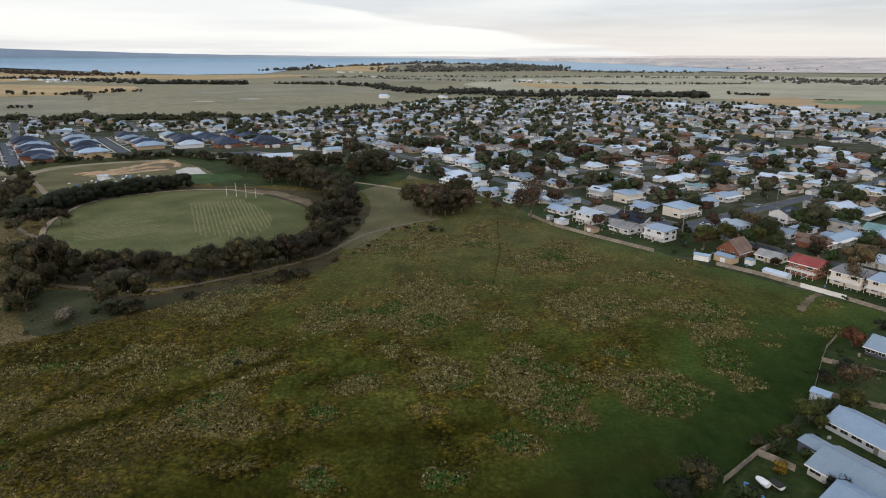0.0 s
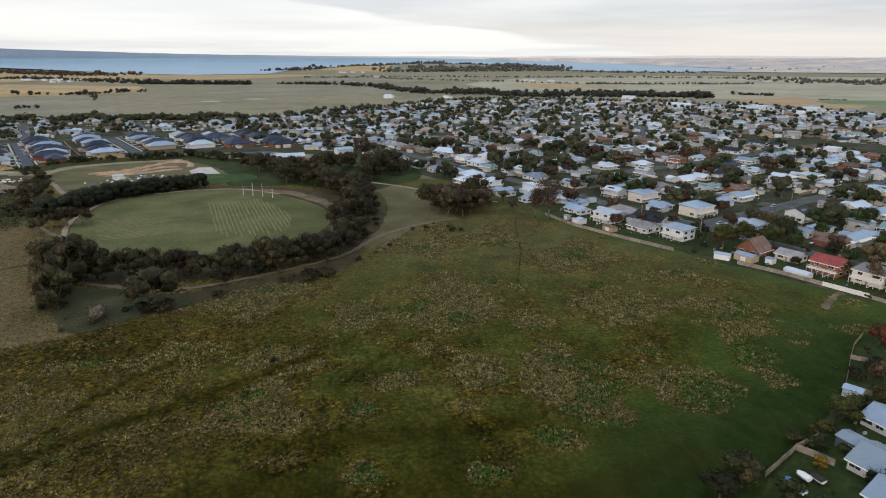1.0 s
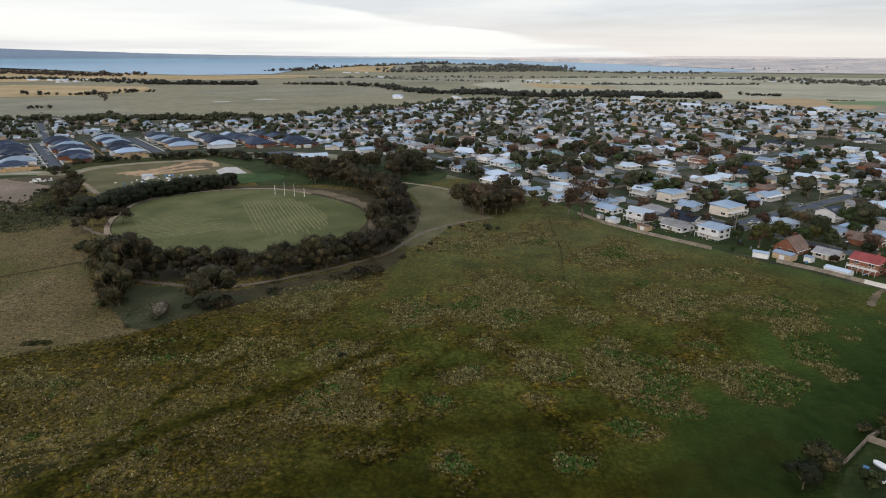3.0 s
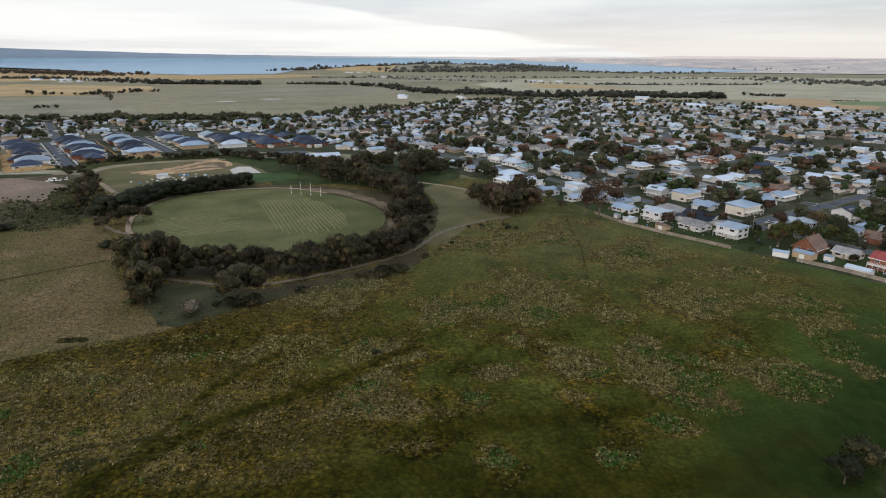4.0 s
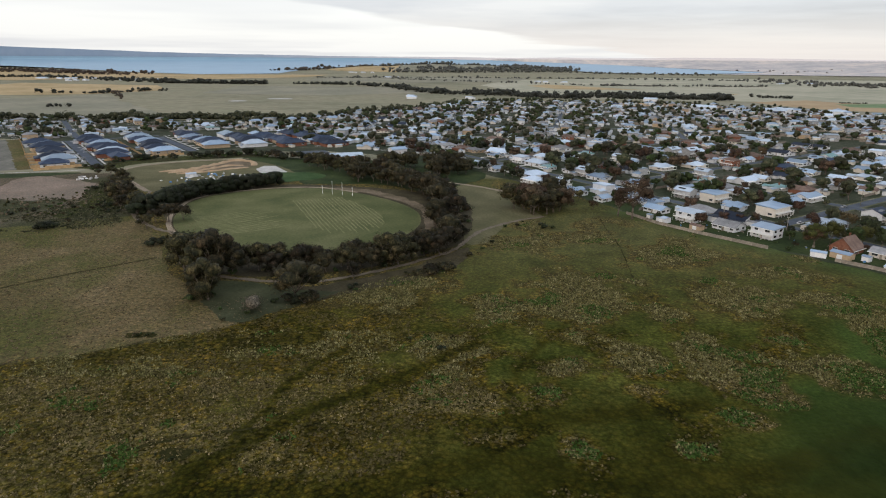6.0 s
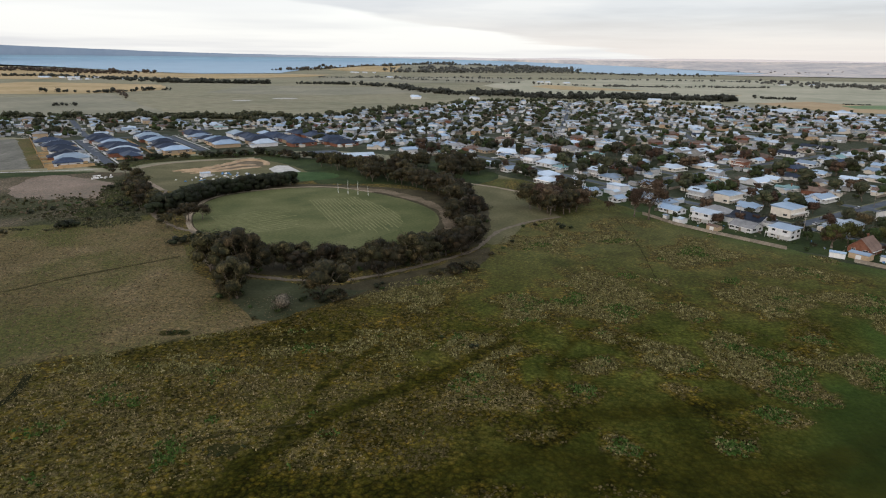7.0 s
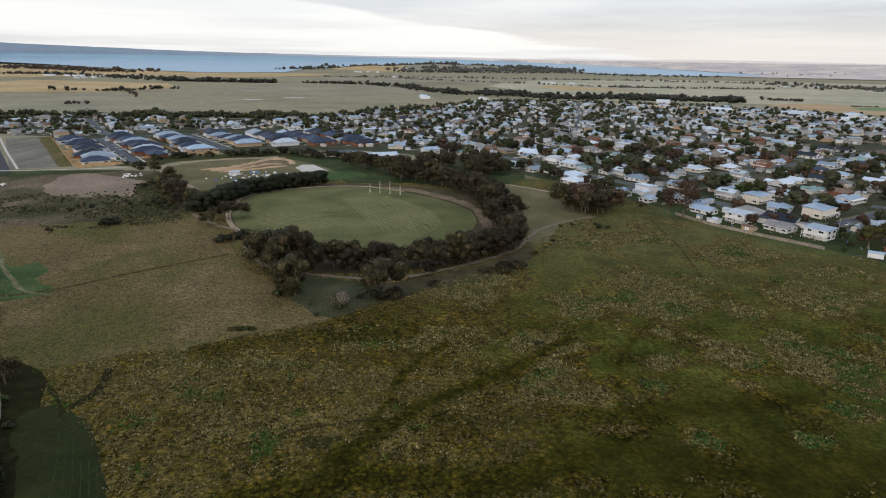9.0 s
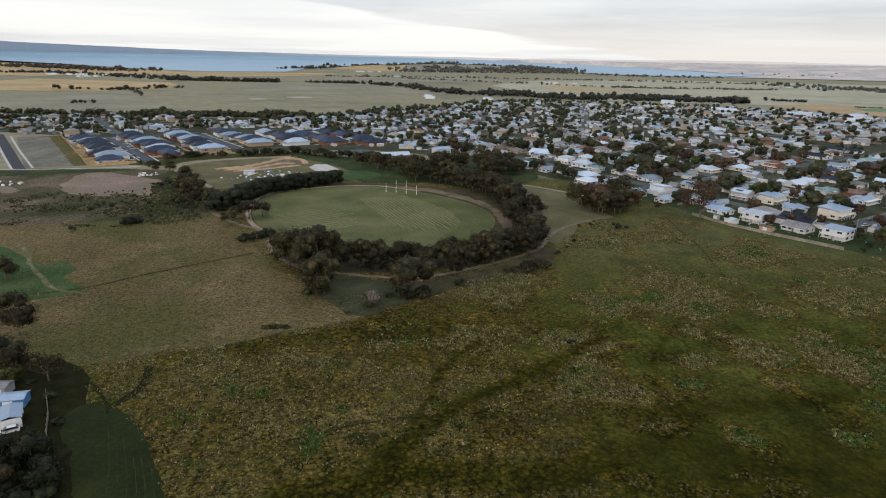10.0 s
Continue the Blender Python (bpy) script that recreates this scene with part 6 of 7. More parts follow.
def spread_town():
    """The houses and trees closest to the camera's way are things; those beyond are joined."""
    def far(p):
        return math.hypot(p[0] + 40, p[1])
    sets = {"near": NEAR_H, "far": FAR_H, "estate": ESTATE_H}
    HOUSES.sort(key=far)
    n = 292 - len(MANUAL)
    for x, y, turn, sc, kind, pick in HOUSES[:n]:
        pr = sets["near" if kind == "far" and far((x, y)) < 560 else kind]
        tagged(put(pr[int(pick * len(pr))], x, y, turn, sc), group="houses of the new estate" if kind == "estate" else "houses of the town")
    verts, faces, idx, mats = [], [], [], []
    base = 0
    for x, y, turn, sc, kind, pick in HOUSES[n:]:
        pr = sets[kind]
        ob = pr[int(pick * len(pr))]
        m = pose(x, y, 0, 0, 0, turn) @ Matrix.Diagonal((sc, sc, sc, 1))
        for c in ob.children:
            me = c.data
            mm = m @ c.matrix_basis
            verts += [tuple(mm @ v.co) for v in me.vertices]
            for p in me.polygons:
                mt = me.materials[p.material_index]
                if mt not in mats:
                    mats.append(mt)
                faces.append([base + k for k in p.vertices])
                idx.append(mats.index(mt))
            base += len(me.vertices)
    me = bpy.data.meshes.new("distant_houses")
    me.from_pydata(verts, [], faces)
    for mt in mats:
        me.materials.append(mt)
    me.polygons.foreach_set("material_index", idx)
    thing("distant_houses", "low pale-roofed houses of the town far off", "houses", kind="stuff", data=me)
    TREES.sort(key=far)
    ok = [t for t in TREES if all((t[0] - a) ** 2 + (t[1] - b) ** 2 > (r + 1.5) ** 2 for a, b, r in MANUAL)]
    rg = random.Random(21)
    extra = []
    for _ in range(1500):
        if len(extra) > 4:
            break
        x, y = rg.uniform(-60, 340), rg.uniform(190, 560)
        if not inside((x, y), NEARTOWN) or any((x - a) ** 2 + (y - b) ** 2 < (r + 1.0) ** 2 for a, b, r in MANUAL) or any((x - q[0]) ** 2 + (y - q[1]) ** 2 < 64 for q in HOUSES) or any((x - q[0]) ** 2 + (y - q[1]) ** 2 < 20 for q in extra):
            continue
        extra.append((x, y))
        put(BUSHES[int(rg.random() * 4)], x, y, rg.random() * 360, rg.uniform(0.7, 1.5))
    for x, y, pick, sc in ok[:270]:
        tagged(put(GARDEN_TREES[int(pick * 7)], x, y, 360 * pick * 7, sc), group="trees of the town gardens")
    rng = np.random.default_rng(3)
    for name, mat, part_of in (("distant_trees", TOWNL, 0), ("distant_evergreens", BUSHL, 1)):
        cs, rs = [], []
        for i, (x, y, pick, sc) in enumerate(ok[270:]):
            if (i % 3 == 0) != (part_of == 1):
                continue
            h, sp = 9.5 * sc, 4.6 * sc
            for k in range(3):
                a, w = rng.random() * 6.28, sp * (0.1 + 0.45 * rng.random())
                cs.append((x + w * math.cos(a), y + w * math.sin(a), h * (0.42 + 0.30 * rng.random() * (1.1 - w / sp * 0.6))))
                rs.append(sp * (0.44 + 0.2 * rng.random()))
        v, f, o = joined(leaf_cloud(rng, cs, [r * 1.2 for r in rs], 11, 0.62), masses(rng, cs, [r * 0.95 for r in rs], 2, 0.85))
        thing(name, "dull green trees among far houses", "trees", kind="stuff", data=leaf_mesh(name, v, f, o, mat))
    # sheds and garages behind the houses, and low garden growth
    vs, fs, ix = [], [], []
    smats = [WALLS["white"], WALLS["cream"], WALLS["grey"], ROOFS["zinc"], ROOFS["steel"], ROOFS["pale"], ROOFS["grey"]]
    shrubs = []
    for x, y, turn, sc, kind, pick in HOUSES:
        for k in range(3):
            a, r = rg.random() * 6.283, rg.uniform(10.5, 13.5)
            sx, sy = x + r * math.cos(a), y + r * math.sin(a)
            if any((sx - q[0]) ** 2 + (sy - q[1]) ** 2 < (q[2] + 4) ** 2 for q in MANUAL) or not inside((sx, sy), TOWN):
                continue
            if kind != "estate":
                shrubs += [(sx + rg.uniform(-6, 6), sy + rg.uniform(-6, 6), rg.uniform(0.5, 1.4)) for _ in range(2)]
            if rg.random() < 0.35:
                continue
            m = pose(sx, sy, 0, 0, 0, turn + 90 * k)
            w, d, h = rg.uniform(1.8, 3.6), rg.uniform(1.5, 2.2), rg.uniform(2.1, 2.6)
            o, wi, ri = len(vs), int(rg.random() * 3), 3 + int(rg.random() * 4)
            pts = [(-w, -d, 0), (w, -d, 0), (w, d, 0), (-w, d, 0), (-w, -d, h), (w, -d, h), (w, d, h), (-w, d, h)]
            pts += [(-w - .2, -d - .25, h - .05), (w + .2, -d - .25, h - .05), (w + .2, 0, h + .55), (-w - .2, 0, h + .55), (w + .2, d + .25, h - .05), (-w - .2, d + .25, h - .05)]
            vs += [tuple(m @ Vector(p)) for p in pts]
            for q, mi in (((0, 1, 5, 4), wi), ((1, 2, 6, 5), wi), ((2, 3, 7, 6), wi), ((3, 0, 4, 7), wi), ((8, 9, 10, 11), ri), ((11, 10, 12, 13), ri), ((4, 7, 11, 11), wi), ((5, 6, 10, 10), wi)):
                fs.append([o + v for v in (q if q[2] != q[3] else q[:3])])
                ix.append(mi)
    me = bpy.data.meshes.new("outbuildings")
    me.from_pydata(vs, [], fs)
    for mt in smats:
        me.materials.append(mt)
    me.polygons.foreach_set("material_index", ix)
    thing("outbuildings", "small sheds and garages behind the town's houses", "sheds", kind="stuff", data=me)
    v, f, o = leaf_cloud(rng, [(x, y, 0.5 * r) for x, y, r in shrubs], [r for _, _, r in shrubs], 14, 0.45)
    thing("garden_shrubs", "low green shrubs of the town gardens", "shrubs", kind="stuff", data=leaf_mesh("garden_shrubs", v, f, o, BUSHL))
    bm = bmesh.new()
    for x0, y0, x1, y1 in FENCES:
        d = Vector((x1 - x0, y1 - y0)).normalized() * 0.05
        s = Vector((-d.y, d.x))
        base = [bm.verts.new((p.x, p.y, z)) for z in (0.02, 1.65) for p in (Vector((x0, y0)) + s, Vector((x1, y1)) + s, Vector((x1, y1)) - s, Vector((x0, y0)) - s)]
        for f in ((4, 5, 6, 7), (0, 1, 5, 4), (1, 2, 6, 5), (2, 3, 7, 6), (3, 0, 4, 7)):
            bm.faces.new([base[i] for i in f])
    thing("garden_fences", "weathered timber fences between gardens", "fences", kind="stuff", data=bm_mesh("garden_fences", bm, TIMBER))
    vs, fs = [], []
    for x0, y0, x1, y1 in DRIVES:
        d = Vector((x1 - x0, y1 - y0)).normalized() * 1.5
        for p in ((x0 - d.y, y0 + d.x), (x0 + d.y, y0 - d.x), (x1 + d.y, y1 - d.x), (x1 - d.y, y1 + d.x)):
            vs.append((*p, 0.15))
        k = len(vs)
        fs.append((k - 4, k - 3, k - 2, k - 1))
    thing("driveways", "pale concrete driveways from street to house", "driveways", kind="stuff", data=raw_mesh("driveways", vs, fs, [CONC]))


spread_town()

# ---- growth in the meadow ----


def tufts(name, label, spots, mat, blades, height, width, seed):
    """Grass and weed clumps, joined: a few small uneven lumps of growth each."""
    rng = np.random.default_rng(seed)
    p = np.repeat(np.asarray(spots, float), blades, axis=0)
    n = len(p)
    sz = 0.55 + 0.9 * rng.random(n)
    off = rng.normal(size=(n, 2)) * width * 0.75
    c = np.stack([p[:, 0] + off[:, 0], p[:, 1] + off[:, 1], np.zeros(n)], axis=1)
    a0 = rng.random(n) * 6.283
    ring = []
    for k in range(5):
        a = a0 + 1.2566 * k
        r = width * 0.5 * sz * (0.7 + 0.6 * rng.random(n))
        ring.append(c + np.stack([r * np.cos(a), r * np.sin(a), np.full(n, 0.01)], axis=1))
    tip = c + np.stack([rng.normal(size=n) * 0.2 * width, rng.normal(size=n) * 0.2 * width, height * sz], axis=1)
    vs = np.stack(ring + [tip], axis=1).reshape(-1, 3)
    fan = np.array([(k, (k + 1) % 5, 5) for k in range(5)])
    fs = (np.arange(n)[:, None, None] * 6 + fan[None]).reshape(-1, 3)
    thing(name, label, "grass", kind="stuff", data=raw_mesh(name, vs, fs, [mat], smooth=True))


def grow():
    rg = random.Random(11)
    olive, lush, pale, dry, low = [], [], [], [], []
    tries = 0
    while tries < 190000:
        tries += 1
        # denser close by
        y = 70 + 260 * rg.random() ** 1.5
        x = rg.uniform(-260, 150)
        if x < -138 and (inside((x, y), MOWN_STRIP) or inside((x, y), YARD)):
            continue
        if not inside((x, y), MEADOW):
            if -330 < x < -100 and y < 300 and rg.random() < 0.28 and line_dist((x, y), MEADOW_EDGE[1:8]) > 1 and not (x > -215 and y < 135):
                if not (x > -170 and y > 190):
                    dry.append((x, y))
            continue
        g, r, q = zone(x, y)
        if y < 190 and soak(x, y) > 0.25 + 0.5 * rg.random():
            continue
        if q > 0.2:
            if rg.random() < 0.25 + q:
                # broad-leaved weeds keep to clumps of their own among the seed heads
                k = 0.8 * fbm(x, y, 0.07, 8) - (0.22 if x < -60 else 0.10) + 0.42 * max(0.0, max(1.3 - math.hypot(x - wx, y - wy) / wr for wx, wy, wr in WEED_CLUMPS))
                if k + 0.25 * (rg.random() - 0.5) > 0.16:
                    (lush if rg.random() < 0.72 else pale).append((x, y))
                elif y < 135:
                    if rg.random() < 0.12 + 0.75 * max(0.0, y - 80) / 55:
                        (low if rg.random() < 0.78 else olive).append((x, y))
                else:
                    (pale if rg.random() < 0.82 else olive).append((x, y))
        elif g > 0.3:
            if g < 0.5 and rg.random() < 0.04:
                olive.append((x, y))
        elif rg.random() < ((0.3 + 0.6 * r) * (0.6 if y > 190 else 1.0) if y > 118 or x < -60 else 0.15):
            olive.append((x, y))
    tufts("meadow_grass", "olive and rusty tussocks of meadow grass", olive, TUFT, 2, 0.30, 0.60, 1)
    tufts("green_weeds", "lush green broad-leaved weeds in the meadow", lush, TUFTG, 3, 0.40, 0.55, 2)
    tufts("seed_heads", "pale seed heads of tall meadow weeds", pale, TUFTW, 3, 0.42, 0.40, 3)
    tufts("seed_heads", "short pale seed heads in the near meadow", low, TUFTW, 3, 0.30, 0.32, 6)
    tufts("dry_grass", "dry tan grass tufts on rough ground", dry, TUFTD, 2, 0.26, 0.45, 4)

    rank = []
    tangle = [(-225, 300), (-240, 345), (-262, 380), (-287, 408), (-280, 374), (-268, 340), (-282, 300), (-250, 286)]
    for _ in range(9000):
        x, y = rg.uniform(-420, -220), rg.uniform(275, 415)
        if inside((x, y), tangle) or (fbm(x, y, 0.05, 12) > 0.22 and y < 350):
            rank.append((x, y))
    tufts("rank_weeds", "tangled dark weeds and rubble growth", rank, SCRUBT, 3, 0.55, 0.9, 5)


grow()

# ---- far woods ----


def far_woods(name, label, line, width, n, h, mat, seed, per=9):
    rng = np.random.default_rng(seed)
    rg = random.Random(seed)
    pts = [tuple(Vector(a).lerp(Vector(b), k / 30)) for a, b in zip(line, line[1:]) for k in range(30)]
    cs, rs = [], []
    for _ in range(n):
        x, y = pts[int(rg.random() * len(pts))]
        x, y = x + rg.uniform(-width, width), y + rg.uniform(-width, width)
        up = head(x, y)
        x, y, z = bowl(x, y)
        z += up
        k = h * rg.uniform(0.45, 1.0) * (1.0 + 0.7 * noise.noise((x * 0.02, y * 0.02, 4.0)))
        for _ in range(4):
            cs.append((x + rg.uniform(-0.4, 0.4) * k, y + rg.uniform(-0.4, 0.4) * k, z + k * rg.uniform(0.25, 0.7)))
            rs.append(k * 0.34)
    v, f, o = joined(leaf_cloud(rng, cs, rs, 5, h * 0.13), masses(rng, cs[::4], [r * 1.15 for r in rs[::4]], 2, 0.85))
    thing(name, label, "trees", kind="stuff", data=leaf_mesh(name, v, f, o, mat))


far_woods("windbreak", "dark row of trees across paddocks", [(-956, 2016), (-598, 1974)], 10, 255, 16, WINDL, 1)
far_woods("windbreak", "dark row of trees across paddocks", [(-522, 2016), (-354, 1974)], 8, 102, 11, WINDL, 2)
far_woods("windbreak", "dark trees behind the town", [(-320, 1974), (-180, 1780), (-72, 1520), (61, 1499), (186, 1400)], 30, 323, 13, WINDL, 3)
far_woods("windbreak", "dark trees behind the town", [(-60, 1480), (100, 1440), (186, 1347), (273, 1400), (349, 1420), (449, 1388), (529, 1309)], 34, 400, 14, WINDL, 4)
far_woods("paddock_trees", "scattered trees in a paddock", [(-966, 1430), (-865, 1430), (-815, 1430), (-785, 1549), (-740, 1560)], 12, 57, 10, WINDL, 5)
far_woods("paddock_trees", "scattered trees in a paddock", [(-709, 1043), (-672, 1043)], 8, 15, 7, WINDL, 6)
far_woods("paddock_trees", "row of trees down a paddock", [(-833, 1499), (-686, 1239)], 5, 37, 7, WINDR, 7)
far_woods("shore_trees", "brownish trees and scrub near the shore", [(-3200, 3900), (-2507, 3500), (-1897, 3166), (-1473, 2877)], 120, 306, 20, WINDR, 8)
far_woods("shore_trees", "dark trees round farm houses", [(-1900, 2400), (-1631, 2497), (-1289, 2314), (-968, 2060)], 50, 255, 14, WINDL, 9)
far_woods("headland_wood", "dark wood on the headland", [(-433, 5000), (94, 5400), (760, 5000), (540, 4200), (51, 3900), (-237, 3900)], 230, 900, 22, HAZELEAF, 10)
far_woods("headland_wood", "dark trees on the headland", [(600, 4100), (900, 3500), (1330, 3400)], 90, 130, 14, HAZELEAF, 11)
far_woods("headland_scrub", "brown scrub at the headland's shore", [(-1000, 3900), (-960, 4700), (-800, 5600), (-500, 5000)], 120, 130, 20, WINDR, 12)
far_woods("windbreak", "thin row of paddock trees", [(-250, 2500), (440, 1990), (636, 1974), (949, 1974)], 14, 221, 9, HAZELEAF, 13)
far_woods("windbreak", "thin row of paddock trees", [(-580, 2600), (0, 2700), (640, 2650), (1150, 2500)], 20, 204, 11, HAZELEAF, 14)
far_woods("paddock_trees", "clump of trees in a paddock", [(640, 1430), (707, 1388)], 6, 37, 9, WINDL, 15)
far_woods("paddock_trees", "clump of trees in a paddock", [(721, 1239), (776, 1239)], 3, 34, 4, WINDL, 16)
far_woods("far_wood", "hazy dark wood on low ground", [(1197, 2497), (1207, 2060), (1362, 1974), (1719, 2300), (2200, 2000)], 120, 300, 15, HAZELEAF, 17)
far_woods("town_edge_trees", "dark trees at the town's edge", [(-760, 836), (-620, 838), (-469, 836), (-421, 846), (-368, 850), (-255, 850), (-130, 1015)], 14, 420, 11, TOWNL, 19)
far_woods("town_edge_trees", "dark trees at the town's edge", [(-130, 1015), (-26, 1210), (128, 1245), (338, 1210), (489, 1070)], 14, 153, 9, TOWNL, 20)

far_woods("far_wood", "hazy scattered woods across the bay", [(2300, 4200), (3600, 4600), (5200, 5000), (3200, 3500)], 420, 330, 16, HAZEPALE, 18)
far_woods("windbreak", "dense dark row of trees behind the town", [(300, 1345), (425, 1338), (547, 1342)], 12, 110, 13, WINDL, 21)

# ---- fences ----


def paling_fence(line, mat, label, height=1.65, panel=2.4, boards=8, group="fences of the meadow"):
    root = thing("fence", label, "fence", group=group)
    bm = bmesh.new()
    prof = []
    for k in range(boards):
        x0, x1 = panel * k / boards, panel * (k + 1) / boards
        prof += [(x0 + 0.012, -0.014), (x1 - 0.012, -0.014), (x1 - 0.011, 0.0)] if k < boards - 1 else [(x0 + 0.012, -0.014), (x1, -0.014)]
    prof += [(panel, 0.014), (0, 0.014)]
    low, top = ([bm.verts.new((x, y, z)) for x, y in prof] for z in (0.05, height))
    bm.faces.new(low[::-1])
    bm.faces.new(top)
    for i in range(len(prof)):
        j = (i + 1) % len(prof)
        bm.faces.new((low[i], low[j], top[j], top[i]))
    panel_mesh = bm_mesh("panel", bm, mat)
    rail = box_mesh("rail", 0, panel, 0.015, 0.06, height * 0.76, height * 0.76 + 0.09, mat)
    post = box_mesh("post", -0.06, 0.06, 0.0, 0.12, -0.2, height + 0.06, mat)
    for a, b in zip(line, line[1:]):
        a, b = Vector(a), Vector(b)
        n = max(1, round((b - a).length / panel))
        s = (b - a).length / n / panel
        ang = math.degrees(math.atan2(b.y - a.y, b.x - a.x))
        for i in range(n):
            p = a.lerp(b, i / n)
            part("post", post, root, m=pose(p.x, p.y, 0, 0, 0, ang))
            m = pose(p.x, p.y, random.uniform(-0.06, 0.03), 0, 0, ang + random.uniform(-0.8, 0.8)) @ Matrix.Diagonal((s, 1, 1, 1))
            part("panel", panel_mesh, root, m=m)
            part("rail", rail, root, m=m)
    return root


paling_fence([(45, 319), (55.5, 297), (69, 279.5), (90.5, 254.5)], TIMBER, "weathered grey paling fence along the meadow")
paling_fence([(110, 237), (121, 225), (130, 212)], TIMBER, "weathered grey paling fence along the meadow")
paling_fence([(130, 212), (139, 199.5)], PALEFENCE, "white painted fence panel along the meadow", 1.8, 3.5, 1)
paling_fence([(139, 199), (146, 188), (150, 180)], TIMBER, "dark paling fence along the meadow", 1.5)
paling_fence([(117, 169), (110, 162), (104, 154), (92, 137)], TIMBER, "grey wire and paling fence beside gardens", 1.3)
paling_fence([(73, 116), (66, 112), (60, 107), (55, 103)], TIMBER, "weathered paling fence beside gardens", 1.7)
paling_fence([(66, 112), (69, 109), (71, 106.5)], TIMBER, "tan paling fence between gardens", 1.7)
paling_fence([(104, 154), (116, 146), (126, 139)], TIMBER, "paling fence between gardens", 1.5)
paling_fence([(92, 137), (106, 129), (120, 120)], TIMBER, "paling fence between gardens", 1.5)
paling_fence([(-183, 101), (-188, 110), (-194, 119)], TIMBER, "grey paling fence beside a shed", 1.5)
paling_fence([(-363, 448), (-333, 462)], NEWFENCE, "new orange-tan timber fence round an estate lot", 1.8, group="fences of the new estate")
paling_fence([(-363, 448), (-420, 529), (-484, 620)], NEWFENCE, "new orange-tan timber fence along the estate", 1.8, group="fences of the new estate")
for s in (0, 19, 37, 55, 74, 92):
    paling_fence([lot(s, -42), lot(s, -13)], NEWFENCE, "new orange-tan timber fence between estate lots", 1.8, group="fences of the new estate")
paling_fence([lot(26, 39), lot(150, 39)], NEWFENCE, "new orange-tan timber fence behind estate lots", 1.8, group="fences of the new estate")
paling_fence([lot(22, 8), lot(22, 70)], NEWFENCE, "new orange-tan timber fence at the estate's edge", 1.8, group="fences of the new estate")

# ---- sheds ----


def shed_thing(x, y, turn, w, d, h, wall, roof, label, name="shed", door=True, open_front=False, lift=0.0):
    root = thing(name, label, "shed", pose(x, y, lift, 0, 0, math.degrees(ANG) + turn), "garden sheds")
    rise = d / 2 * 0.3
    bm = bmesh.new()
    if open_front:
        add_box(bm, -w / 2, w / 2, d / 2 - 0.1, d / 2, 0, h)
        add_box(bm, -w / 2, -w / 2 + 0.1, -d / 2, d / 2 - 0.1, 0, h)
        add_box(bm, w / 2 - 0.1, w / 2, -d / 2, d / 2 - 0.1, 0, h)
    else:
        add_box(bm, -w / 2, w / 2, -d / 2, d / 2, 0, h)
    part("wall", bm_mesh("wall", bm, wall), root)
    bm = bmesh.new()
    pts = [(-d / 2 - 0.25, h), (0, h + rise), (d / 2 + 0.25, h), (d / 2 + 0.25, h + 0.1), (0, h + rise + 0.1), (-d / 2 - 0.25, h + 0.1)]
    ends = [[bm.verts.new((xx, yy, zz)) for yy, zz in pts] for xx in (-w / 2 - 0.25, w / 2 + 0.25)]
    for i in range(6):
        j = (i + 1) % 6
        bm.faces.new((ends[0][i], ends[0][j], ends[1][j], ends[1][i]))
    for e in ends:
        bm.faces.new((e[0], e[1], e[4], e[5]))
        bm.faces.new((e[1], e[2], e[3], e[4]))
    part("roof", bm_mesh("roof", bm, roof), root)
    if door and not open_front:
        bm = bmesh.new()
        for k in range(5):
            add_box(bm, -1.1, 1.1, -d / 2 - 0.05, -d / 2 + 0.01, 0.02 + k * 0.4, 0.4 + k * 0.4)
        part("door", bm_mesh("door", bm, METALW), root, "ribbed roller door")
    return root


shed_thing(59.5, 302, 0, 5.5, 5, 2.5, WALLS["white"], ROOFS["pale"], "small cream garden shed with a pale roof")
shed_thing(71.5, 288, 0, 6, 4, 2.2, WALLS["tan"], ROOFS["brown"], "low brown timber garden shed")
shed_thing(107, 244, 20, 6, 3.5, 2.3, WALLS["white"], ROOFS["zinc"], "white garden shed beside a fence")
shed_thing(116, 242, 0, 8, 5, 2.5, WALLS["tan"], ROOFS["zinc"], "tan brick garage with a zinc roof")
shed_thing(124, 238, 0, 3, 3, 2.2, WALLS["white"], ROOFS["zinc"], "small pale garden shed")
shed_thing(127, 223, 0, 9, 4.5, 1.9, WALLS["white"], ROOFS["pale"], "long low shed with a white roof")
shed_thing(92, 134, 10, 4, 3, 2.2, WALLS["white"], ROOFS["zinc"], "small pale blue-grey garden shed")
shed_thing(79, 111, -8, 8, 4.5, 2.6, WALLS["blue"], ROOFS["steel"], "dark grey garage with a blue-grey roof")
shed_thing(55, 310, 0, 2.5, 2.5, 2.1, WALLS["grey"], ROOFS["zinc"], "small grey garden shed under a gum tree")
shed_thing(-194, 106, 178, 6.6, 4.4, 2.6, WALLS["white"], ROOFS["zinc"], "open carport with a white metal roof", "carport", open_front=True)
shed_thing(-199, 113.5, 70, 7, 4, 2.3, PAINTB, ROOFS["zinc"], "blue painted shed beside a fence")
shed_thing(-205, 119, 60, 4, 4, 2.2, WALLS["grey"], ROOFS["grey"], "small grey shed in a yard")
shed_thing(-233, 421, 90, 6.5, 4, 2.6, WALLS["white"], ROOFS["pale"], "white storage shed beside a hedge")
club = house_thing(31, 13, 3.2, "brick", "pale", "gable", "long red brick clubhouse with a pale metal roof", windows=8, pitch=0.3)
club.matrix_basis = pose(-139, 506, 0, 0, 0, 18)
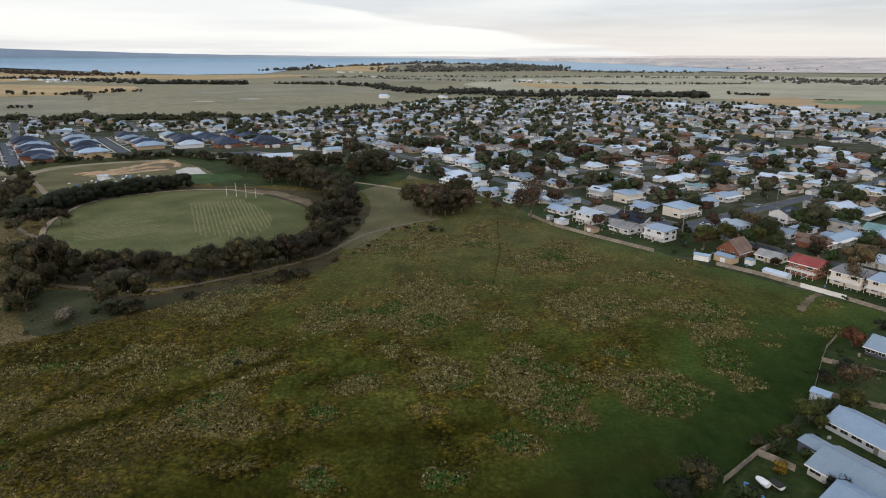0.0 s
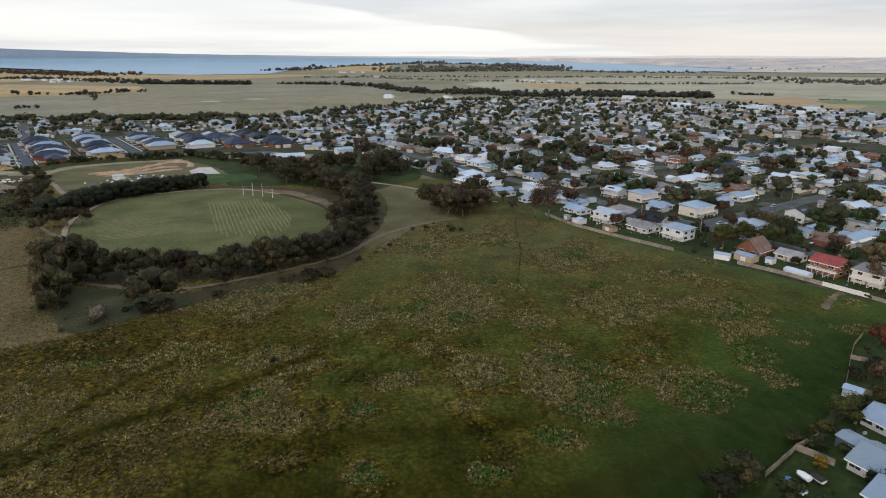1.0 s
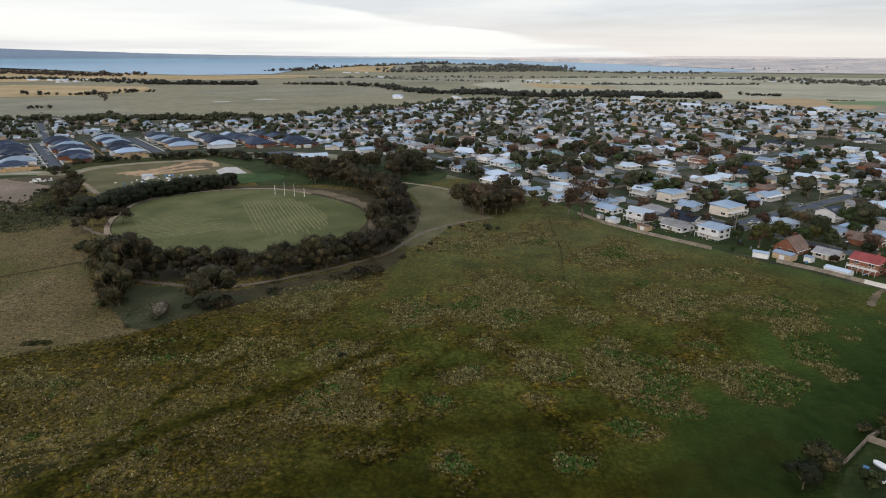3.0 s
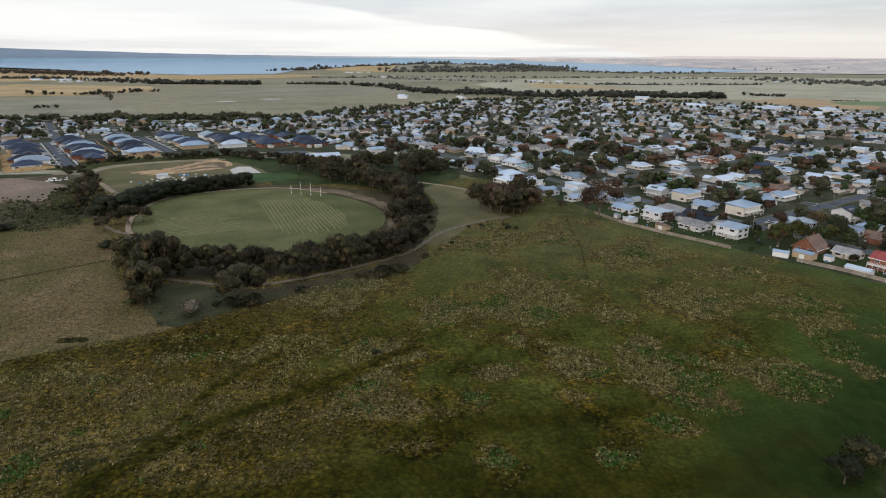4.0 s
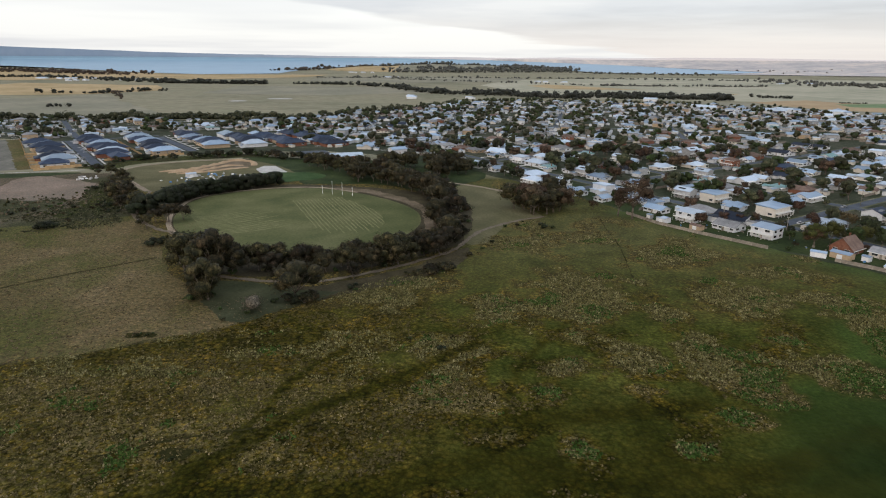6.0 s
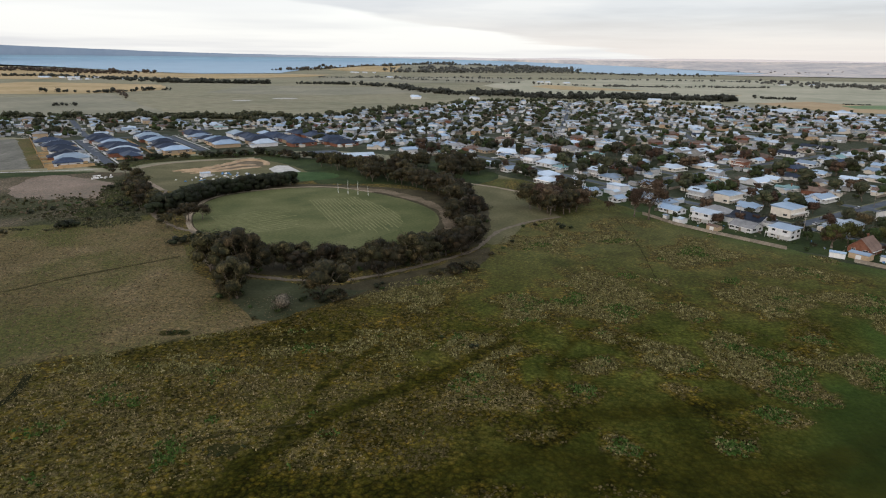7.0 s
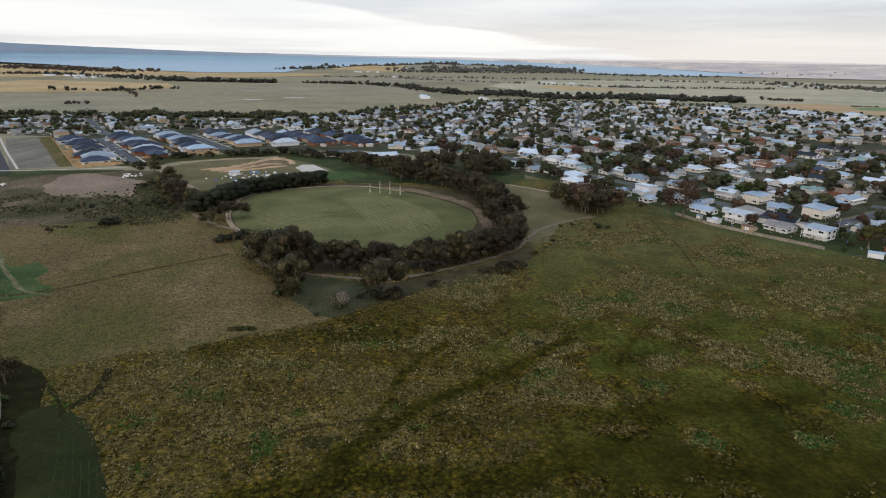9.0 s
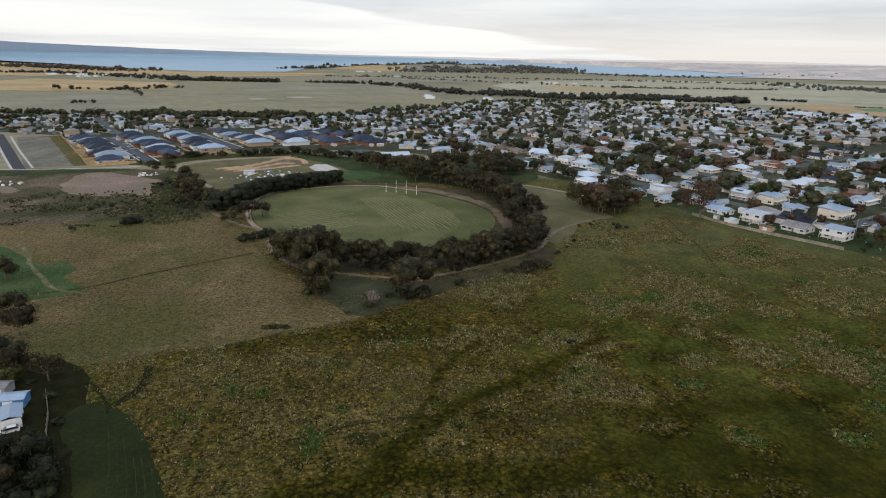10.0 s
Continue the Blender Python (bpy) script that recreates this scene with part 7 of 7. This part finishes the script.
hall = house_thing(14, 10, 4.2, "white", "zinc", "gable", "white hall with a grey roof", windows=4, pitch=0.3)
hall.matrix_basis = pose(-96, 540, 0, 0, 0, 30)
for i, (x, y, w) in enumerate([(385, 1093, 18), (389, 1061, 30), (471, 996, 34), (500, 1020, 22), (362, 1273, 26), (494, 909, 28), (560, 980, 24)]):
    shed_thing(x, y, 30, w, w * 0.6, 5, WALLS["white"], ROOFS["pale"], "large pale farm shed at the town's edge", "farm_shed")

rf = random.Random(4)
for x, y, n in ((-1390, 2314, 6), (-1500, 2330, 5), (-1258, 2170, 4), (-1100, 2230, 4), (-224, 2712, 4), (-500, 3500, 5), (1155, 2205, 2), (300, 2250, 3), (-60, 1330, 3)):
    for k in range(n):
        fx, fy, fz = bowl(x + rf.uniform(-70, 70), y + rf.uniform(-30, 30))
        shed_thing(fx, fy, rf.uniform(0, 90), rf.uniform(14, 24), rf.uniform(9, 13), 4, WALLS["white"], ROOFS["pale"], "pale farmhouse among far paddocks", "farmhouse", door=False, lift=fz)

# ---- clutter ----


def clutter(name, label, area, n, mats, lo, hi, seed):
    """Loose pieces lying on the ground, joined: broken slabs, pipes and boxes."""
    rg = random.Random(seed)
    bm = bmesh.new()
    done = 0
    xs, ys = [p[0] for p in area], [p[1] for p in area]
    while done < n:
        x, y = rg.uniform(min(xs), max(xs)), rg.uniform(min(ys), max(ys))
        if not inside((x, y), area):
            continue
        a, w, d, h = rg.random() * 3.14, rg.uniform(lo, hi), rg.uniform(lo, hi) * 0.6, rg.uniform(0.2, 0.8) * min(1.5, hi)
        c, s_ = math.cos(a), math.sin(a)
        vs = []
        for z, k in ((0.0, 1.0), (h, 0.8)):
            for i, j in ((-1, -1), (1, -1), (1, 1), (-1, 1)):
                u, v = i * w / 2 * k, j * d / 2 * k
                vs.append(bm.verts.new((x + u * c - v * s_, y + u * s_ + v * c, 0.1 + z)))
        mi = int(rg.random() * len(mats))
        for f in ((4, 5, 6, 7), (0, 1, 5, 4), (1, 2, 6, 5), (2, 3, 7, 6), (3, 0, 4, 7)):
            bm.faces.new([vs[i] for i in f]).material_index = mi
        done += 1
    thing(name, label, "rubble", kind="stuff", data=bm_mesh(name, bm, *mats))


clutter("stored_goods", "pale boxes and slabs stored beside a hedge", [(-250, 405), (-225, 440), (-190, 425), (-205, 398), (-228, 395)], 70, [METALW, CONC, WALLS["grey"], PAINTB], 0.8, 2.6, 1)
clutter("rubble", "broken pale slabs and soil heaps on bare ground", [(-330, 300), (-260, 300), (-240, 330), (-270, 370), (-320, 345)], 170, [BARE, SANDB, EARTH, SCRUBG], 0.5, 1.8, 2)
clutter("rubble", "white slabs and sheeting on bare ground", [(-312, 416), (-302, 424), (-294, 412), (-304, 404)], 14, [METALW, CONC], 0.8, 2.6, 6)
clutter("rubble", "white pipes and slabs on bare ground", [(-400, 372), (-372, 384), (-362, 372), (-392, 360)], 30, [METALW, CONC], 0.8, 2.2, 3)
clutter("yard_goods", "bins, boxes and planks in back yards", [(60, 300), (100, 262), (140, 210), (150, 215), (110, 268), (74, 306)], 34, [TIMBER, TIMBER, CONC, PAINTB], 0.4, 1.1, 4)
clutter("yard_goods", "bins, boxes and planks in back yards", [(72, 112), (98, 140), (122, 168), (132, 150), (108, 122), (84, 104)], 24, [TIMBER, TIMBER, CONC, CLAY], 0.3, 0.9, 5)

# ---- goal posts ----
for i, h in enumerate((5.8, 8.2, 8.2, 5.8)):
    bm = bmesh.new()
    p = Vector((-130.5, 368)) + Vector((6.5, -2.3)) * (i)
    add_tube(bm, (0, 0, -0.2), (0, 0, h), 0.10, 0.07, 10)
    add_tube(bm, (0, 0, 0.02), (0, 0, 1.6), 0.17, 0.17, 10)
    thing("goal_post", "tall white goal post with a padded base on the oval", "goal post", pose(p.x, p.y, 0.12), "goal posts", data=bm_mesh("goal_post", bm, METALW))

# ---- power poles ----


def power_pole():
    root = thing("power_pole", "grey timber power pole with a crossarm", "power pole", group="power poles")
    bm = bmesh.new()
    add_tube(bm, (0, 0, -0.3), (0, 0, 9.5), 0.17, 0.11, 8)
    part("pole", bm_mesh("pole", bm, TIMBER), root)
    part("crossarm", box_mesh("crossarm", -1.2, 1.2, -0.06, 0.06, 8.9, 9.05, TIMBER), root)
    ins = bmesh.new()
    add_tube(ins, (0, 0, 9.05), (0, 0, 9.25), 0.06, 0.04, 6)
    im = bm_mesh("insulator", ins, METALW)
    for x in (-1.05, -0.4, 0.4, 1.05):
        part("insulator", im, root, m=pose(x, 0, 0))
    return root


pole = power_pole()
AWAY.append(pole)
for i, (x, y) in enumerate([(210, 347), (188, 342), (152, 268), (91, 303), (140, 332), (120, 395), (293, 577), (407, 625), (-69, 565), (66, 345), (112, 280), (232, 372), (160, 440), (206, 500)]):
    put(pole, x, y, 30 + 57 * (i % 2))

# ---- cars and boats ----


def car_thing():
    root = thing("car", "small parked car with dark windows", "car", group="parked cars")
    bm = bmesh.new()
    prof = [(-2.1, 0.35), (2.1, 0.35), (2.15, 0.75), (1.1, 0.9), (-2.0, 0.95), (-2.15, 0.8)]
    ends = [[bm.verts.new((x, y, z)) for x, z in prof] for y in (-0.86, 0.86)]
    bm.faces.new(ends[0])
    bm.faces.new(ends[1][::-1])
    for i in range(6):
        j = (i + 1) % 6
        bm.faces.new((ends[0][i], ends[0][j], ends[1][j], ends[1][i]))
    body = part("body", bm_mesh("body", bm, CARP), root)
    bm = bmesh.new()
    lo = [bm.verts.new(p) for p in ((-1.95, -0.8, 0.93), (1.0, -0.8, 0.9), (1.0, 0.8, 0.9), (-1.95, 0.8, 0.93))]
    hi = [bm.verts.new(p) for p in ((-1.5, -0.64, 1.4), (0.3, -0.64, 1.42), (0.3, 0.64, 1.42), (-1.5, 0.64, 1.4))]
    for i in range(4):
        j = (i + 1) % 4
        bm.faces.new((lo[i], lo[j], hi[j], hi[i]))
    part("windows", bm_mesh("windows", bm, GLASS), root, "dark car glass")
    part("roof", box_mesh("roof", -1.5, 0.3, -0.64, 0.64, 1.4, 1.45, CARP), body)
    bm = bmesh.new()
    add_tube(bm, (0, -0.1, 0), (0, 0.1, 0), 0.32, 0.32, 12)
    wm = bm_mesh("wheel", bm, DARKV)
    for x in (-1.3, 1.3):
        for y in (-0.8, 0.8):
            part("wheel", wm, root, m=pose(x, y, 0.32))
    return root


car = car_thing()
AWAY.append(car)
DEG = math.degrees(ANG)
for i, (x, y, a) in enumerate([(159, 266, 90), (154, 262, 90), (130, 300, 90), (112, 309, 0), (86, 336, 0), (176, 338, 90), (222, 362, 90), (72, 366, 0), (140, 312, 90), (-170, 530, 40), (-164, 534, 40), (-158, 538, 40), (-176, 526, 40), (264, 395, 90), (200, 302, 0), (-346, 505, 0), (-333, 493, 0), (-362, 528, 0), (-370, 520, 90), (-352, 498, 90), (-384, 556, 0), (-342, 482, 90), (-196, 102, 88), (-192, 102, 88), (30, 430, 0), (196, 470, 90), (240, 510, 90)]):
    put(car, x, y, DEG + a + 180 * (i % 2))


def boat_thing(cover, label, length=5.2):
    root = thing("boat", label, "boat", group="boats in a garden")
    secs = [(-0.5, 0.9), (-0.2, 1.0), (0.2, 0.9), (0.42, 0.5), (0.5, 0.05)]
    bm = bmesh.new()
    rings = []
    for f, wv in secs:
        x, hw = f * length, wv * 0.95
        rings.append([bm.verts.new(p) for p in ((x, -hw, 1.25), (x, -hw * 0.75, 0.75), (x, 0, 0.5), (x, hw * 0.75, 0.75), (x, hw, 1.25))])
    for a, b in zip(rings, rings[1:]):
        for i in range(4):
            bm.faces.new((a[i], a[i + 1], b[i + 1], b[i]))
    bm.faces.new(rings[0])
    part("hull", bm_mesh("hull", bm, METALW), root)
    bm = bmesh.new()
    rings = []
    for f, wv in secs:
        x, hw = f * length, wv * 0.98
        rings.append([bm.verts.new(p) for p in ((x, -hw, 1.2), (x, -hw, 1.28), (x, 0, 1.28 + 0.45 * wv), (x, hw, 1.28), (x, hw, 1.2))])
    for a, b in zip(rings, rings[1:]):
        for i in range(4):
            bm.faces.new((a[i], a[i + 1], b[i + 1], b[i]))
    bm.faces.new(rings[0])
    part("cover", bm_mesh("cover", bm, cover), root, "stretched boat cover")
    bm = bmesh.new()
    add_box(bm, -length * 0.5, length * 0.62, -0.05, 0.05, 0.4, 0.5)
    for y in (-0.75, 0.75):
        add_tube(bm, (-0.4, y - 0.08, 0.3), (-0.4, y + 0.08, 0.3), 0.3, 0.3, 10)
    add_box(bm, -0.45, -0.35, -0.75, 0.75, 0.28, 0.5)
    part("trailer", bm_mesh("trailer", bm, DARKV), root, "dark boat trailer")
    return root


for m, lab, x, y, a, ln in ((PAINTB, "white boat under a pale blue cover", 59, 99.5, 100, 5.0), (METALW, "small white runabout on a trailer", 62.2, 102.3, 110, 2.9), (DARKV, "small dark and white runabout on a trailer", 64.6, 101.6, 112, 2.9)):
    ob = boat_thing(m, lab, ln)
    ob.matrix_basis = pose(x, y, 0, 0, 0, a)

# ---- bike-track mounds ----


def mound(line, width, height):
    pts = smooth_line(line, 1.5)
    vs, fs, n = [], [], 9
    for i, p in enumerate(pts):
        a, b = Vector(pts[max(0, i - 1)]), Vector(pts[min(len(pts) - 1, i + 1)])
        t = (b - a).normalized()
        end = min(1.0, min(i, len(pts) - 1 - i) / 5)
        for k in range(n):
            f = k / (n - 1) * 2 - 1
            z = 0.12 + end * height * (0.75 + 0.5 * noise.noise((p[0] * 0.2, p[1] * 0.2, 1))) * math.cos(f * math.pi / 2) ** 1.5
            vs.append((p[0] - t.y * f * width / 2, p[1] + t.x * f * width / 2, z))
    for i in range(len(pts) - 1):
        for k in range(n - 1):
            fs.append((i * n + k, i * n + k + 1, (i + 1) * n + k + 1, (i + 1) * n + k))
    thing("dirt_mound", "orange clay ridge of a bike track", "mound", group="bike track ridges", data=raw_mesh("dirt_mound", vs, fs, [CLAY], smooth=True))


sheet("ground", [(-256, 446), (-240, 462), (-232, 480), (-224, 492), (-210, 486), (-203, 468), (-210, 458), (-236, 440)], 0.118, SANDB, "sandy bare ground of a bike track", rough=4)
mound([(-264, 440), (-246, 450), (-234, 474), (-226, 492), (-210, 488), (-203, 470)], 5, 1.6)
mound([(-256, 436), (-238, 446), (-224, 466), (-212, 472)], 4.5, 1.3)
mound([(-248, 432), (-232, 440), (-216, 454), (-205, 462)], 4, 1.1)

# ---- single trees and shrubs by the houses ----


def own_tree(x, y, h, sp, leaf, label, clumps=46, per=40, size=0.4, stem=0.28, name="garden_tree"):
    ob = tree_thing(int(abs(x * 7 + y)), h, sp, leaf, label, name, clumps, int(per * 1.25), size * 0.70, stem, dense=0.66 if per > 30 else 0.3)
    ob.matrix_basis = pose(x, y, 0, 0, 0, (x * 37) % 360)


own_tree(45, 308, 25, 9, RUSTG, "tall reddish gum tree with bare lower limbs at the fence", 80, 30, 0.44, 0.25, "gum_tree")
own_tree(39, 314, 17, 6.0, RUSTG, "reddish gum tree at the fence", 60, 30, 0.42, 0.25, "gum_tree")
own_tree(26, 352, 7, 3.6, TUFTW, "pale flowering tree on a lawn")
own_tree(29, 329, 6, 3.0, RUSTY, "thin pinkish-brown tree on a lawn", 18, 20)
own_tree(114, 260, 11, 6.5, OLIVEL, "broad brown-green tree beside a garden")
own_tree(124, 264, 11, 5.5, OLIVEL, "brown-green tree behind a brick house")
own_tree(133, 262, 9, 4.5, BUSHL, "green tree behind a brick house")
own_tree(145, 272, 10, 5.5, BUSHL, "broad dark green tree between houses")
own_tree(150, 292, 9, 7.0, TANL, "wide thin russet tree beside the street", 40, 26)
own_tree(164, 231, 11, 8.5, TANL, "wide bare-limbed pinkish-brown tree behind houses", 64, 36, 0.34)
for x, y, h in ((172, 243, 8), (180, 252, 9), (188, 262, 8), (176, 226, 8), (186, 236, 9), (158, 240, 6)):
    own_tree(x, y, h, 0.55 * h, BUSHL, "dark green tree among back gardens", 34, 34, 0.4, 0.16)
own_tree(109, 271, 4.5, 2.6, BUSHL, "round green tree beside a white house", 20, 44, 0.3)
own_tree(87, 286, 3.2, 2.0, BUSHL, "bushy green shrub before a house", 16, 40, 0.3)
own_tree(58, 304, 5, 2.6, BUSHL, "leafy green tree beside a shed", 20, 44, 0.3)
own_tree(118, 163, 5.5, 4.0, REDL, "rounded rust-red tree at the fence", 30, 44, 0.3, 0.2)
own_tree(104, 140, 6.5, 5.0, TANL, "thin tan-brown tree in a garden", 40, 26, 0.3)
own_tree(83.5, 124, 6.5, 4.2, OLIVEL, "broad leafy green tree at the fence", 40, 46, 0.3, 0.15)
own_tree(97, 129, 5.5, 4.0, OLIVEL, "round olive-green tree in a garden", 36, 46, 0.3, 0.15)
own_tree(71, 112, 3.5, 2.4, BUSHL, "leafy green shrub at the fence", 20, 40, 0.26, 0.12)
own_tree(74, 117, 4, 2.8, OLIVEL, "brownish shrub at the fence", 20, 40, 0.26, 0.12)
own_tree(67.5, 106, 2.8, 1.7, YELLOW, "bright yellow shrub beside a fence", 16, 44, 0.22, 0.1)
own_tree(49, 100, 7, 4.5, GUM, "dark thin-leaved tree at the fence", 40, 40, 0.3)
own_tree(43, 96, 6, 4.0, PINE, "dark evergreen tree at the fence", 40, 40, 0.3)
own_tree(56, 96, 5, 3.0, BUSHL, "green tree in a garden corner", 30, 40, 0.3)
own_tree(76, 100, 3.4, 2.6, PINE, "dark shrub before a house", 24, 40, 0.26, 0.1)
own_tree(90, 95, 7, 4.0, BUSHL, "dark green tree beside a house", 30, 40, 0.3)
own_tree(149, 212, 10, 5.5, TANL, "wide tan-brown tree with bare limbs between houses", 44, 30, 0.34)
own_tree(114, 259, 9, 5.0, TANL, "tan and brown tree beside a brick house", 40, 34, 0.36)
own_tree(139, 264, 9, 4.8, OLIVEL, "dense olive tree behind a brick house", 40, 40, 0.36)
own_tree(158, 252, 4, 3.4, PINE, "low black-green garden tree beside a house", 26, 40, 0.3, 0.12)
own_tree(133, 236, 3.4, 2.6, GUM, "low dark shrub beside a cream house", 24, 40, 0.28, 0.1)
own_tree(143, 257, 8, 4.0, BUSHL, "green tree behind cream house", 30, 40, 0.35)
own_tree(180, 297, 9, 5.0, BUSHL, "dark green tree in a garden", 34, 40, 0.4)
own_tree(192, 294, 9, 5.0, BUSHL, "dark green tree in a garden", 34, 40, 0.4)
own_tree(187, 304, 8, 4.6, BUSHL, "dark green tree in a garden", 34, 40, 0.4)
for x, y, h in ((176, 288, 8), (184, 291, 9), (191, 286, 7.5), (200, 301, 9), (208, 304, 8), (169, 280, 7)):
    own_tree(x, y, h, 0.55 * h, BUSHL, "dark green tree behind garden fences", 34, 34, 0.4, 0.16)
own_tree(130, 290, 9, 5.0, RUSTY, "russet tree at the street corner", 34, 34, 0.4)
own_tree(-207, 128, 9, 5.5, GUM, "brown-green gum tree beside a yard")
own_tree(-197, 125, 8, 4.8, GUM, "thin gum tree with bare pale limbs", 34, 30)
own_tree(-205, 123, 5, 3.2, OLIVEL, "yellowish green tree beside sheds", 24, 34)
own_tree(-222, 152, 10, 5.5, GUM, "brown-green gum tree beside a yard")
own_tree(-214, 133, 8, 5.0, PINE, "dark dense tree beside a yard")
own_tree(-234, 166, 8, 5.0, GUM, "brown-green tree beside a hollow")
own_tree(-258, 200, 9, 5.5, GUM, "dark gum tree beside a hollow")
own_tree(-186, 89, 7, 5.0, PINE, "dense black-green tree beside a shed", 50, 46, 0.34, 0.15)
own_tree(-179, 90, 7, 5.0, PINE, "dense black-green tree beside mown grass", 46, 40, 0.4, 0.12)
own_tree(-172, 84, 6, 4.4, PINE, "dense black-green tree beside mown grass", 46, 40, 0.4, 0.12)
own_tree(-181, 82, 6, 4.0, GUM, "dark thin tree beside mown grass", 40, 40, 0.34, 0.15)
belt([(-183, 104), (-189, 112), (-196, 122), (-206, 124)], 1.5, 4, BUSHES[2:], 0.6, 1.0, 1.8, [(-191, 102), (-198, 110), (-196, 104)])
belt([(-174, 78), (-182, 88), (-186, 92)], 3.5, 8, BUSHES[3:], 0.8, 1.3, 2.4)
belt([(57, 98), (70, 108), (82, 118), (95, 133), (108, 150), (122, 162), (144, 182)], 1.8, 10, BUSHES[:1] + BUSHES[2:], 0.7, 1.25, 2.8)
belt([(-116, 100), (-108, 102)], 2, 4, BUSHES[2:3], 0.25, 0.4, 1.2)
belt([(-149, 161), (-144, 161)], 2, 5, BUSHES[2:3], 0.25, 0.4, 1.2)
for line, n in (([(92, 137), (104, 154), (116, 168)], 9), ([(66, 112), (78, 120), (92, 136)], 12), ([(100, 122), (114, 136), (126, 146)], 9), ([(58, 104), (64, 96), (72, 90)], 7), ([(147, 190), (138, 205), (126, 220)], 6), ([(96, 252), (104, 262), (100, 268)], 6), ([(60, 312), (72, 296), (86, 280)], 7)):
    belt(line, 3.5, n // 2 + 1, BUSHES[:3], 0.35, 0.8, 1.8)
belt([(60, 330), (80, 320), (100, 300), (118, 276), (134, 250), (150, 225)], 7, 20, GARDEN_TREES, 0.35, 0.6, 4, [(m[0], m[1]) for m in MANUAL])


def hedge(line, label):
    """A clipped hedge: leaf clumps packed along a line."""
    pts = smooth_line(line, 0.55)
    rng = np.random.default_rng(len(pts))
    v, f, o = leaf_cloud(rng, [(p[0], p[1], z) for p in pts for z in (0.45, 1.05)], [0.62] * (2 * len(pts)), 30, 0.18)
    thing("hedge", label, "hedge", group="garden hedges", data=leaf_mesh("hedge", v, f, o, BUSHL, None, 0.05))


hedge([(85, 112), (90, 106), (96, 99)], "clipped dark green hedge between two houses")
hedge([(212, 300), (224, 310), (236, 318)], "long dark green hedge behind houses")
hedge([(112, 148), (118, 144), (124, 140)], "low green hedge in a garden")
drop_protos()
